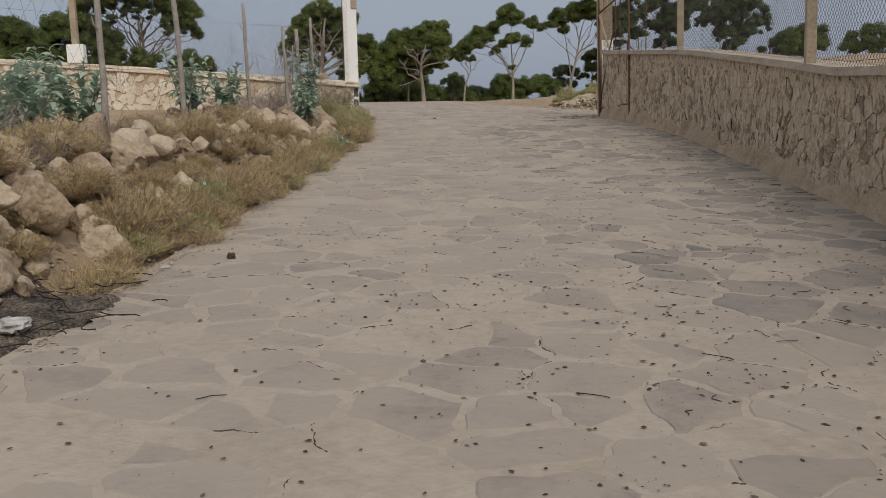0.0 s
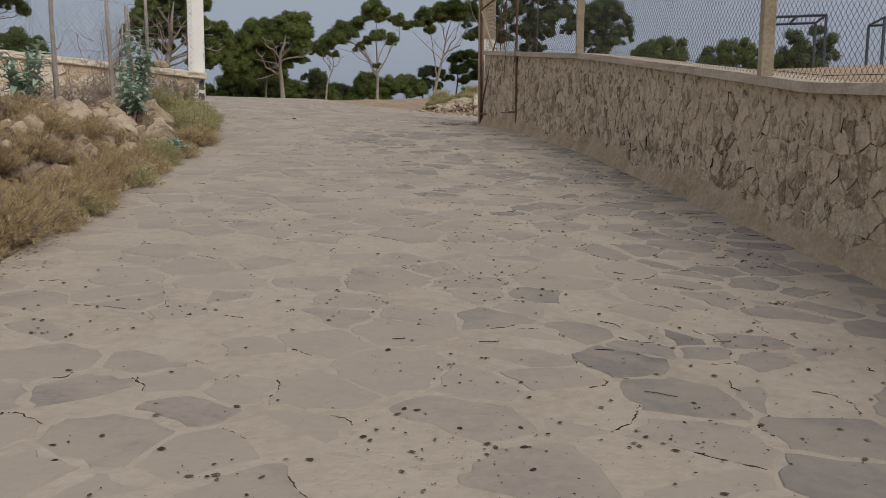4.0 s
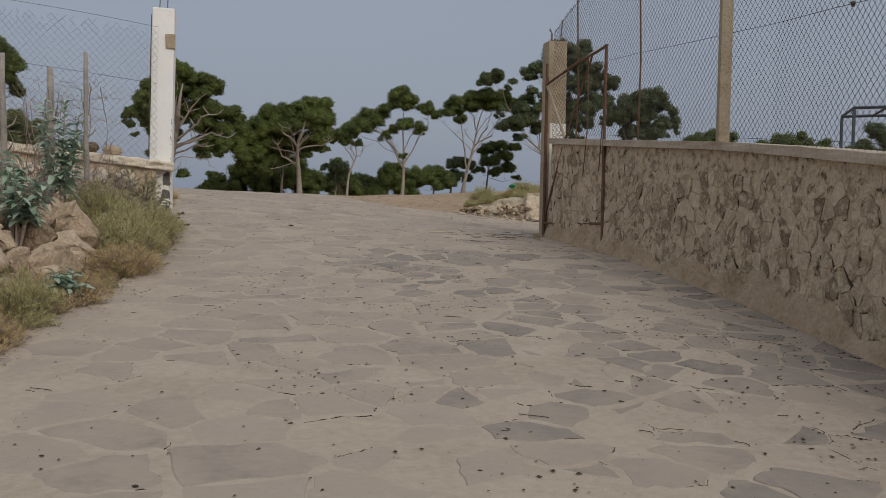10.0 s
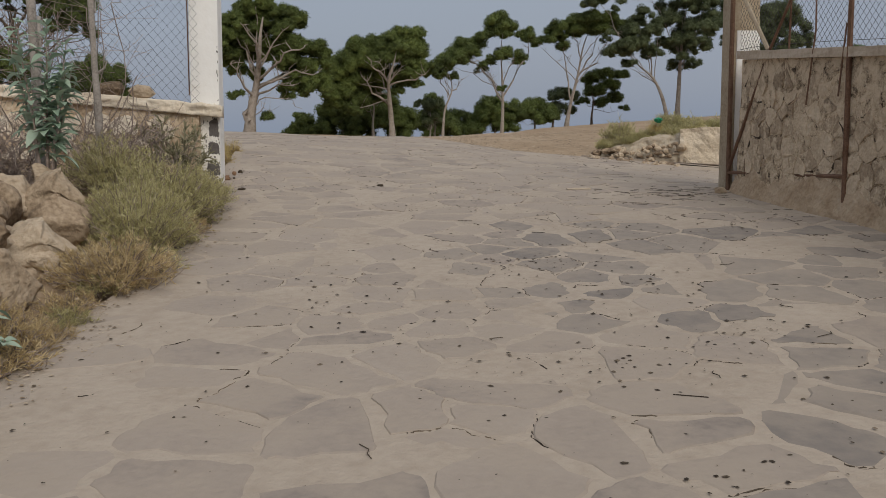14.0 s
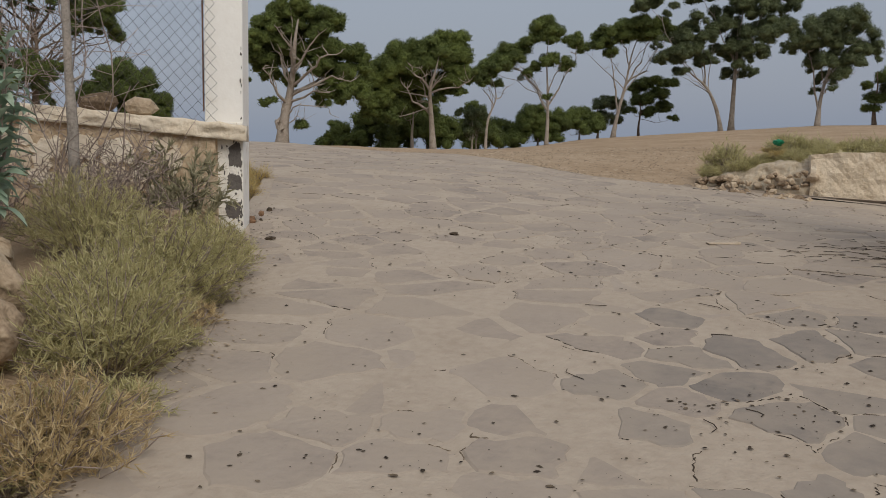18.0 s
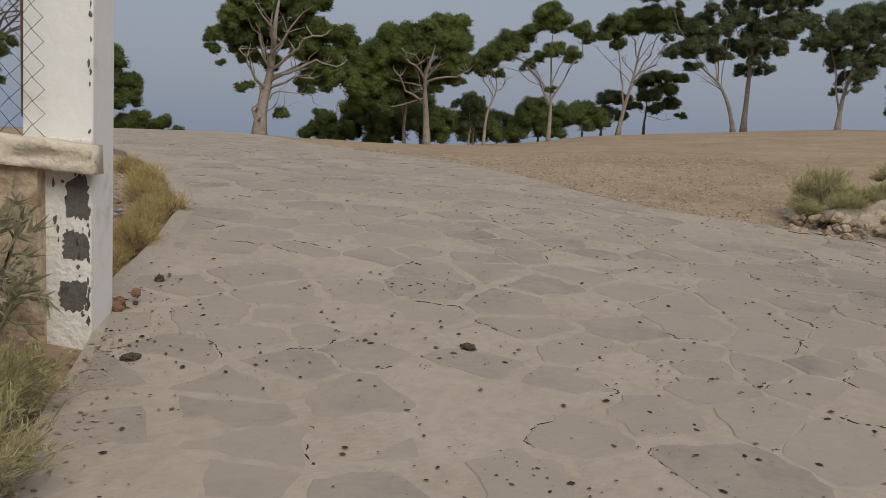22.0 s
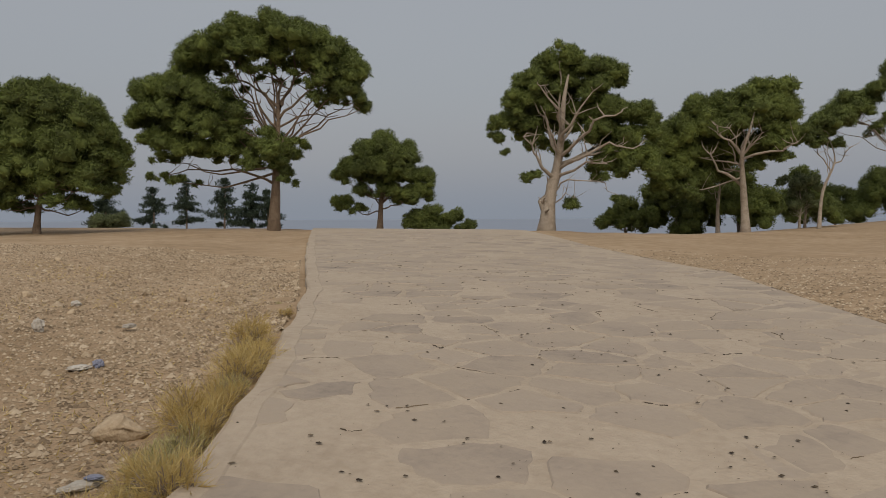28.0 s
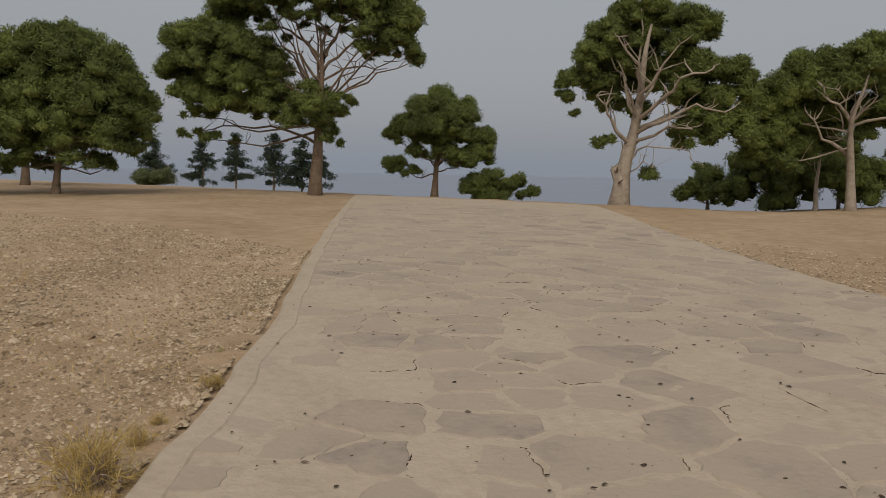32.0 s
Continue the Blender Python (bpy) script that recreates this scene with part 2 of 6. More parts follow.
M_STAKE = material("weathered_stake", [(0.3, (0.17, 0.15, 0.13)), (0.5, (0.31, 0.28, 0.25)), (0.75, (0.43, 0.395, 0.36))], 7, 0.95, 0.8, 30, fine=0.5, dist=0.01)
M_DEBRIS = material("dark_debris", [(0.3, (0.035, 0.026, 0.02)), (0.6, (0.09, 0.07, 0.05)), (0.8, (0.20, 0.155, 0.11))], 20, 0.95, 0, 1, rand=0.5, island=True)
M_ASH = material("charred_soil", [(0.32, (0.02, 0.018, 0.016)), (0.46, (0.06, 0.05, 0.042)), (0.58, (0.16, 0.13, 0.10)), (0.72, (0.33, 0.27, 0.21))], 7, 0.95, 1.0, 30, fine=0.55, dist=0.03)
M_PLASTER = material("flaking_plaster", [(0.28, (0.27, 0.195, 0.125)), (0.45, (0.45, 0.345, 0.235)), (0.58, (0.58, 0.475, 0.345)), (0.8, (0.70, 0.615, 0.49))], 3.2, 0.92, 1.0, 9, fine=0.55, dist=0.05)
M_FLAKE = material("plaster_flake", [(0.2, (0.45, 0.36, 0.255)), (0.36, (0.58, 0.49, 0.37)), (0.5, (0.66, 0.575, 0.455)), (0.8, (0.74, 0.68, 0.58))], 4, 0.92, 1.0, 14, rand=0.3, fine=0.5, dist=0.03)
M_THISTLE = material("thistle_leaf", [(0.2, (0.20, 0.19, 0.115)), (0.5, (0.33, 0.31, 0.20)), (0.8, (0.46, 0.43, 0.30))], 3, 0.85, 0, 1, rand=0.5, island=True, trans=0.3)
M_WORN = material("worn_white_paint", [(0.22, (0.20, 0.15, 0.10)), (0.34, (0.50, 0.42, 0.32)), (0.42, (0.74, 0.71, 0.65)), (0.7, (0.82, 0.80, 0.76))], 6, 0.85, 0.8, 25, fine=0.55, dist=0.02)
# near-black brown that paints the shade inside the wall's open joints
M_CREVICE = material("crevice_shade", [(0.3, (0.035, 0.025, 0.018)), (0.7, (0.10, 0.075, 0.052))], 20, 0.95, 0, 1)
M_CHAR = material("charred_twig", [(0.3, (0.015, 0.013, 0.012)), (0.7, (0.05, 0.042, 0.036))], 20, 0.95, 0, 1)
M_CHALK = material("chalky_bank", [(0.3, (0.27, 0.21, 0.14)), (0.45, (0.42, 0.35, 0.26)), (0.7, (0.54, 0.48, 0.385))], 2.2, 0.95, 1.0, 8, fine=0.5, dist=0.06)
M_DARKSTONE = material("dark_foot_stone", [(0.3, (0.085, 0.075, 0.07)), (0.7, (0.17, 0.155, 0.145))], 9, 0.9, 0.6, 40, fine=0.5)
M_STEEL = material("dark_painted_steel", [(0.3, (0.05, 0.065, 0.085)), (0.7, (0.09, 0.105, 0.125))], 4, 0.6, 0.1, 40)
M_BRICK = material("broken_brown_block", [(0.3, (0.15, 0.085, 0.05)), (0.7, (0.27, 0.165, 0.10))], 14, 0.95, 0.7, 50)
M_PLASTIC = material("white_plastic_litter", [(0.35, (0.30, 0.275, 0.245)), (0.65, (0.55, 0.53, 0.50))], 8, 0.5, 0.5, 30)
M_BLUE = material("blue_label", [(0.3, (0.12, 0.14, 0.23)), (0.7, (0.24, 0.26, 0.34))], 9, 0.4, 0, 1)
M_GREEN = material("green_plastic", [(0.3, (0.02, 0.22, 0.11)), (0.7, (0.04, 0.34, 0.18))], 9, 0.4, 0, 1)
M_FIR = material("far_fir_needles", [(0.25, (0.022, 0.036, 0.026)), (0.5, (0.036, 0.055, 0.038)), (0.8, (0.06, 0.085, 0.055))], 0.8, 0.75, 0, 1, rand=0.5, island=True, trans=0.2)


# ---- building helpers ----
def part(name, bm, mat, parent=None, label="", smooth=False):
    me = bpy.data.meshes.new(name)
    bm.to_mesh(me)
    bm.free()
    me.materials.append(mat)
    if smooth:
        me.shade_smooth()
    ob = new(name, me)
    if parent is not None:
        ob.parent = parent
    if label:
        tagged(ob, label)
    return ob


def raw(name, verts, faces, mat, parent=None, label="", smooth=False):
    me = bpy.data.meshes.new(name)
    me.from_pydata([tuple(v) for v in verts], [], [tuple(f) for f in faces])
    me.update()
    me.materials.append(mat)
    if smooth:
        me.shade_smooth()
    ob = new(name, me)
    if parent is not None:
        ob.parent = parent
    if label:
        tagged(ob, label)
    return ob


def thing(name, at, label, category, group="", kind="", turn=0.0):
    ob = new(name)
    ob.matrix_basis = pose(*at, 0, 0, turn)
    return tagged(ob, label, category, group, kind)


def smooth01(a, b, v):
    t = np.clip((np.asarray(v, float) - a) / (b - a), 0, 1)
    return t * t * (3 - 2 * t)


def tube(bm, pts, radii, sides=6, cap=True):
    """A tapered tube along a line of points."""
    pts = [Vector(p) for p in pts]
    rings = []
    for i, p in enumerate(pts):
        d = (pts[min(i + 1, len(pts) - 1)] - pts[max(i - 1, 0)]).normalized()
        a = d.cross(Vector((0.31, 0.17, 0.94)) if abs(d.z) < 0.9 else Vector((1, 0.1, 0))).normalized()
        b = d.cross(a)
        r = radii[i] if hasattr(radii, "__len__") else radii
        rings.append([bm.verts.new(p + (a * math.cos(2 * math.pi * k / sides) + b * math.sin(2 * math.pi * k / sides)) * r) for k in range(sides)])
    for r0, r1 in zip(rings[:-1], rings[1:]):
        for k in range(sides):
            bm.faces.new((r0[k], r0[(k + 1) % sides], r1[(k + 1) % sides], r1[k]))
    if cap and sides > 2:
        bm.faces.new(rings[0][::-1])
        bm.faces.new(rings[-1])
    return rings


def box(bm, x0, y0, z0, x1, y1, z1, bevel=0.0, jitter=0.0, rng=None):
    vs = bmesh.ops.create_cube(bm, size=1.0)["verts"]
    for v in vs:
        v.co = Vector((x0 + (v.co.x + 0.5) * (x1 - x0), y0 + (v.co.y + 0.5) * (y1 - y0), z0 + (v.co.z + 0.5) * (z1 - z0)))
        if jitter:
            v.co += Vector([rng.uniform(-jitter, jitter) for _ in range(3)])
    if bevel:
        es = list({ed for v in vs for ed in v.link_edges})
        bmesh.ops.bevel(bm, geom=es, offset=bevel, segments=2, affect="EDGES", profile=0.6)


# ---- the lie of the land ----
PATH_X = ([-6, 4, 8, 14, 20], [0.3, -0.3, -0.9, -3.0, -3.3])
EDGE_L = ([-7, -3, 0.5, 2.3, 4.4, 7.8, 9.7, 11, 12.5, 14, 15.1, 16.3, 17.2, 17.85, 18.8, 19.5, 20, 20.7, 21.6, 22.4, 23, 24, 27, 30, 36], [-1.5, -1.8, -2.3, -2.65, -3.0, -3.55, -3.85, -3.97, -4.25, -4.5, -4.85, -5.3, -5.75, -5.92, -6.22, -6.65, -6.95, -7.5, -8.15, -8.8, -9.25, -10.15, -12.8, -15.4, -20.5])
EDGE_R = ([-7, -4, 2.5, 5.5, 8.8, 12.1, 15.1, 16.6, 17.5, 17.75, 18.2, 21.0, 21.2, 21.3, 21.6, 22, 22.9, 24.1, 25, 26.3, 27.6, 29.6, 31.6, 38], [3.5, 3.35, 3.0, 2.75, 2.33, 1.77, 0.86, 0.33, 0.12, 0.5, 3.7, 3.7, 1.2, -0.3, -1.5, -2.8, -3.6, -4.5, -5.1, -5.8, -6.4, -8.2, -10.0, -15])


def edge_left(y):
    return np.interp(y, *EDGE_L)


def edge_right(y):
    return np.interp(y, *EDGE_R)


def road_z(x, y):
    """The slope: it climbs to the gate, bends to the left above it and flattens out on the plateau."""
    x, y = np.asarray(x, float), np.asarray(y, float)
    w = smooth01(13, 21, y)
    dx = x + 3.3
    u = y + w * (-0.5 * np.clip(dx, -25, 4) - 0.134 * (np.minimum(y, 60) - 15))
    v = np.clip(u, -8, 20)
    lo = 0.0022665 * v ** 2 + 0.0399 * v - 1.2313 + np.minimum(u + 8, 0) * 0.005
    a = 0.44 + 0.04 * np.clip(-7 - x, 0, 7) + 0.06 * np.clip(x + 6, 0, 14)
    hi = a * (1 - np.exp(-0.13 * np.clip(u - 20, 0, None) / a))
    hi = hi + 0.04 * np.clip(y - 42, 0, 22) * smooth01(-11, -4, x) - 0.4 * smooth01(36, 48, y) * smooth01(-9, -14, x)
    hi = hi - 0.10 * smooth01(18, 23, y) * (1 - smooth01(27, 35, y)) * smooth01(0.0, -3.0, x)
    dp = np.clip(x, -6.5, 3.2) - np.interp(y, *PATH_X)
    fall = np.where(dp < 0, np.interp(y, [0, 6, 12, 24, 30], [0.05, 0.035, 0.022, 0.022, 0]), np.interp(y, [0, 6, 12, 15, 18, 21, 24, 30], [0.05, 0.035, 0.015, 0, 0, 0.03, 0.03, 0]))
    return lo + hi - fall * dp


def land_z(x, y):
    """The natural ground beside the road, on the banks and behind the walls."""
    x, y = np.asarray(x, float), np.asarray(y, float)
    z = road_z(x, y) - 0.05
    dl = edge_left(y) - x
    before = 1 - smooth01(15.8, 17.5, y)
    z = z + before * (0.28 * smooth01(0.05, 1.2, dl) + 0.05 * np.clip(dl - 0.6, 0, 12))
    z = z + before * 0.26 * smooth01(0.25, 1.1, dl) * (1 - 0.6 * smooth01(1.7, 3.2, dl)) * (1 - smooth01(8.0, 13.0, y))
    z = z - (1 - before) * 0.05 * smooth01(0.0, 0.25, dl) * (1 - smooth01(1.5, 3, dl))
    dr = x - edge_right(y)
    behind = 1 - smooth01(17.4, 18.6, y - 0.25 * np.clip(x, 0, 30))
    z = z + behind * smooth01(0.25, 0.5, dr) * (1.0 + 0.035 * np.clip(dr, 0, 25))
    bank = (1 - behind) * smooth01(0.15, 0.9, x - np.interp(y, [17, 20, 23.5, 26, 60], [0.2, -0.5, 0.0, 1.6, 14]))
    z = z + bank * smooth01(21.25, 21.75, y + 0.1 * np.clip(x, -3, 30)) * 0.5 * (1 - smooth01(25, 34, y))
    edge = np.interp(x, [-14, -5], [47.5, 69.0])
    z = z - 28 * smooth01(0, 130, y - edge) - 1.2 * smooth01(0, 10, y - edge) - 0.02 * np.clip(np.abs(x) - 60, 0, 800) * smooth01(60, 200, np.abs(x))
    return z


# ---- ground sheet, sea ----
def spaced(lo, a, b, hi, fine, n):
    """Coordinates that lie close together between a and b and spread out towards lo and hi."""
    mid = np.arange(a, b, fine)
    g = np.linspace(0, 1, n + 1)[1:] ** 2.6
    return np.concatenate([(a - (a - lo) * g)[::-1], mid, b + (hi - b) * g])


def ripple(x, y):
    return np.where((y > -5) & (y < 45), 0.025 * np.sin(x * 2.1 + 1.3 * np.sin(y * 1.1)) * np.sin(y * 1.7 + x), 0)


gx, gy = spaced(-2500, -26, 14, 2500, 0.3, 26), spaced(-400, -6, 46, 3500, 0.3, 26)
GX, GY = np.meshgrid(gx, gy)
GZ = land_z(GX, GY)
inside = (GX > edge_left(GY) - 0.02) & (GX < edge_right(GY) + 0.02) & (GY < 36)
GZ = np.where(inside, road_z(GX, GY) - 0.10, GZ + ripple(GX, GY))
nx = len(gx)
gverts = np.stack([GX, GY, GZ], -1).reshape(-1, 3)
gfaces = [(j * nx + i, j * nx + i + 1, (j + 1) * nx + i + 1, (j + 1) * nx + i) for j in range(len(gy) - 1) for i in range(nx - 1)]
ground = tagged(raw("ground", gverts, gfaces, M_SAND, smooth=True), "sandy dry ground with gravel on a gentle hill", "ground", kind="structure")
sea = tagged(raw("sea", [(-4000, 150, -14), (4000, 150, -14), (4000, 4800, -14), (-4000, 4800, -14)], [(0, 1, 2, 3)], M_SEA), "hazy grey-blue sea far below the hill", "water", kind="structure")

# ---- road ----
RY = np.concatenate([np.arange(-7, 16, 0.5), np.arange(16, 36.1, 0.4)])
rverts, rfaces, RN = [], [], 18
for y in RY:
    for k in range(RN + 1):
        x = edge_left(y) + (edge_right(y) - edge_left(y)) * k / RN
        rverts.append((x, y, float(road_z(x, y))))
for j in range(len(RY) - 1):
    for k in range(RN):
        a = j * (RN + 1) + k
        rfaces.append((a, a + 1, a + RN + 2, a + RN + 1))
road = tagged(raw("road", rverts, rfaces, M_MORTAR, smooth=True), "dusty track paved with irregular flagstones in pale mortar", "road", kind="structure")

# ---- walls ----
def wall_strip(name, ys, xs, hts, thick, mat, label, parent=None, wob=0.0, rows=1, seed=0, smooth=False):
    """A wall along a line of points, with a foot and a top height for each; its face may be uneven."""
    rng = np.random.default_rng(seed)
    bm = bmesh.new()
    prev = None
    for i in range(len(ys)):
        a = (xs[min(i + 1, len(xs) - 1)] - xs[max(i - 1, 0)], ys[min(i + 1, len(ys) - 1)] - ys[max(i - 1, 0)])
        L = math.hypot(*a)
        nxx, nyy = a[1] / L * thick, -a[0] / L * thick
        z0, z1 = hts[i]
        ring = [bm.verts.new((xs[i] + nxx, ys[i] + nyy, z0)), bm.verts.new((xs[i] + nxx, ys[i] + nyy, z1))]
        for k in range(rows + 1):
            w = (1.5 * noise.noise(Vector((xs[i] * 6, ys[i] * 6, k * 0.4 + seed))) + 0.9 * noise.noise(Vector((xs[i] * 17, ys[i] * 17, k * 0.9 + seed)))) * wob / abs(thick)
            ring.append(bm.verts.new((xs[i] + nxx * w, ys[i] + nyy * w, z1 + (z0 - z1) * k / rows + (noise.noise(Vector((xs[i] * 9, ys[i] * 9, seed + 5.0))) * wob * 0.8 if k == 0 else 0))))
        if prev:
            n = len(ring)
            for k in range(n):
                bm.faces.new((prev[k], prev[(k + 1) % n], ring[(k + 1) % n], ring[k]))
        else:
            bm.faces.new(ring[::-1])
        prev = ring
    bm.faces.new(prev)
    bmesh.ops.recalc_face_normals(bm, faces=bm.faces)
    return part(name, bm, mat, parent, label, smooth)


WY = np.arange(-6, 17.3, 0.2)
WX = edge_right(WY)


def wall_top(y):
    return np.interp(y, [-6, 6.3, 12.7, 15, 17.3], [-0.40, 0.24, 0.99, 1.2, 1.42])


wall_right = tagged(wall_strip("wall_right", WY, WX, [(float(road_z(x, y)) - 0.3, float(wall_top(y))) for x, y in zip(WX, WY)], 0.34, M_WALLMORTAR, "", wob=0.012, rows=9, seed=4), "rubble stone wall with grey stones in sandy mortar", "wall", kind="structure")
wall_strip("cap", WY, WX - 0.05, [(float(wall_top(y)) + 0.003, float(wall_top(y)) + 0.085) for y in WY], 0.44, M_CAP, "rough concrete coping", wall_right, wob=0.012, rows=2, seed=5)

sk_y = np.arange(-6, 17.3, 0.08)
sk_rng = np.random.default_rng(8)
sk_v = []
for y in sk_y:
    tall = 0.25 + 0.07 * math.sin(y * 1.7) + 0.05 * math.sin(y * 5.3) + 0.04 * math.sin(y * 11.7) + sk_rng.uniform(-0.03, 0.03)
    for k in range(6):
        x = float(edge_right(y))
        sk_v.append((x - 0.075 * (1 - k / 5) ** 1.6 - 0.012 + (0.02 if k == 5 else sk_rng.uniform(-0.008, 0.008)), y, float(road_z(x, y)) - 0.03 + (tall + 0.03) * k / 5))
sk_f = [(j * 6 + k, j * 6 + k + 1, (j + 1) * 6 + k + 1, (j + 1) * 6 + k) for j in range(len(sk_y) - 1) for k in range(5)]
raw("skirting", sk_v, sk_f, M_SKIRT, wall_right, "sandy render crumbling at the foot of the wall", smooth=True)

# left of the gate the wall leaves the pillar and climbs gently with the ground
LT = radians(14)
LD = (-math.cos(LT), -math.sin(LT))
LF = (-5.56, 16.36)
PILLAR = (-5.60, 16.60)


def lw_top(s):
    return 0.93 + 0.10 * s - 0.0006 * s * s


LS = np.arange(0.0, 26, 0.2)
lwx, lwy = [LF[0] + LD[0] * s for s in LS], [LF[1] + LD[1] * s for s in LS]
wall_left = tagged(wall_strip("wall_left", lwy, lwx, [(min(float(land_z(x, y)), 0.3) - 0.5, lw_top(s)) for s, x, y in zip(LS, lwx, lwy)], 0.3, M_PLASTER, "", wob=0.022, rows=10, seed=6), "low plastered stone wall with flaking cream paint", "wall", kind="structure")
CS = np.concatenate([np.arange(-0.26, 4, 0.05), np.arange(4, 26, 0.2)])
wall_strip("cap", [LF[1] + LD[1] * s - 0.05 for s in CS], [LF[0] + LD[0] * s for s in CS], [(lw_top(s) - 0.04, lw_top(s) + 0.09) for s in CS], 0.16, M_FLAKE, "crumbling concrete coping", wall_left, wob=0.022, rows=7, seed=7, smooth=True)

# ---- gate pillars ----
pil = thing("gate_pillar", (*PILLAR, float(road_z(*PILLAR))), "white painted concrete gate pillar with worn stone foot", "pillar", turn=16)
pil.matrix_basis = pil.matrix_basis @ Matrix.Rotation(radians(2.6), 4, Vector((-0.96, 0.22, 0)))
bm = bmesh.new()
box(bm, -0.135, -0.19, -0.15, 0.175, 0.13, 3.10, 0.014)
part("shaft", bm, M_WHITE, pil)
bm = bmesh.new()
box(bm, -0.139, -0.195, -0.12, 0.172, 0.0, 0.86, 0.012, 0.004, random.Random(1))
part("foot", bm, M_WORN, pil, "worn white foot with flaking paint")
rng = random.Random(5)
for k, (px, pz, pw, ph) in enumerate(((0.09, 0.14, 0.13, 0.15), (0.105, 0.37, 0.13, 0.14), (0.11, 0.59, 0.11, 0.21))):
    bm = bmesh.new()
    N = 40
    ring = []
    for q in range(N):
        a = q * math.tau / N
        w_ = 1 + 0.05 * math.sin(3 * a + k * 2) + rng.uniform(-0.16, 0.07)
        e_ = 1 / (abs(math.cos(a)) ** 6 + abs(math.sin(a)) ** 6) ** 0.1667
        ring.append((min(0.168, px + pw / 2 * math.cos(a) * e_ * w_), pz + ph / 2 * math.sin(a) * e_ * w_))
    front = [bm.verts.new((px + (q[0] - px) * 0.94, -0.200, pz + (q[1] - pz) * 0.94)) for q in ring]
    back = [bm.verts.new((q[0], -0.188, q[1])) for q in ring]
    bm.faces.new(front)
    for i in range(N):
        bm.faces.new((front[i], back[i], back[(i + 1) % N], front[(i + 1) % N]))
    bmesh.ops.recalc_face_normals(bm, faces=bm.faces)
    part("stone", bm, M_DARKSTONE, pil, "dark stone bare of paint")
# paint chipped off along the corner and round the bare stones
bm = bmesh.new()
for k in range(54):
    corner = k < 26
    px = 0.166 - abs(rng.gauss(0, 0.007)) if corner else rng.uniform(0.0, 0.16)
    pz = 0.02 + 1.5 * rng.random() ** 1.7 if corner else rng.uniform(0.02, 0.84)
    pw, ph, py = rng.uniform(0.003, 0.009), rng.uniform(0.006, 0.026), -0.1985 if pz < 0.85 else -0.1925
    rim = [(min(0.170, px + pw * math.cos(a) * rng.uniform(0.5, 1.3)), pz + ph * math.sin(a) * rng.uniform(0.5, 1.3)) for a in (q * math.tau / 9 for q in range(9))]
    front = [bm.verts.new((x, py - 0.0015, z)) for x, z in rim]
    back = [bm.verts.new((x, py + 0.006, z)) for x, z in rim]
    bm.faces.new(front)
    for i in range(9):
        bm.faces.new((front[i], back[i], back[(i + 1) % 9], front[(i + 1) % 9]))
bmesh.ops.recalc_face_normals(bm, faces=bm.faces)
tagged(part("paint_chips", bm, M_DARKSTONE, pil, "dark chips where the paint has flaked off"), kind="stuff")
bm = bmesh.new()
box(bm, 0.06, -0.215, 2.50, 0.185, -0.16, 2.72, 0.01, 0.012, rng)
part("hinge_plate", bm, M_POST, pil, "chipped concrete round the torn-out hinge")
for px in (-0.05, 0.06):
    bm = bmesh.new()
    tube(bm, [(px, -0.06, 3.05), (px + 0.004, -0.06, 3.25), (px - 0.006, -0.05, 3.40)], 0.007, 5)
    part("rebar", bm, M_RUST, pil, "rusty reinforcing bar")
bm = bmesh.new()
tube(bm, [(-0.15, -0.15, 0.95), (-0.155, -0.15, 1.9), (-0.15, -0.15, 3.0)], 0.007, 5)
part("fence_bar", bm, M_RUST, pil, "rusty bar holding the wire")

pil2 = thing("gate_post", (0.24, 17.62, float(road_z(0.24, 17.62))), "weathered concrete gate post beside the stone wall", "pillar", turn=16)
bm = bmesh.new()
box(bm, -0.15, -0.14, -0.1, 0.15, 0.14, 2.98, 0.014)
part("shaft", bm, M_POST, pil2)
bm = bmesh.new()
box(bm, -0.11, -0.150, 0.02, 0.153, -0.10, 1.72, 0.01)
part("facing", bm, M_WHITE, pil2, "flaking white paint on the lower face")
for px, py in ((-0.1, -0.08), (-0.03, 0.08), (0.06, -0.06), (0.11, 0.07)):
    bm = bmesh.new()
    tube(bm, [(px, py, 2.9), (px + 0.01, py, 3.12), (px + 0.03 * (1 if px > 0 else -1), py, 3.24 + px)], 0.007, 5)
    part("rebar", bm, M_RUST, pil2, "rusty reinforcing bar")
bm = bmesh.new()
tube(bm, [(-0.175, -0.16, -0.02), (-0.175, -0.16, 1.3), (-0.175, -0.16, 2.62)], 0.022, 8)
part("hinge_pipe", bm, M_RUST, pil2, "rusty hinge pipe")


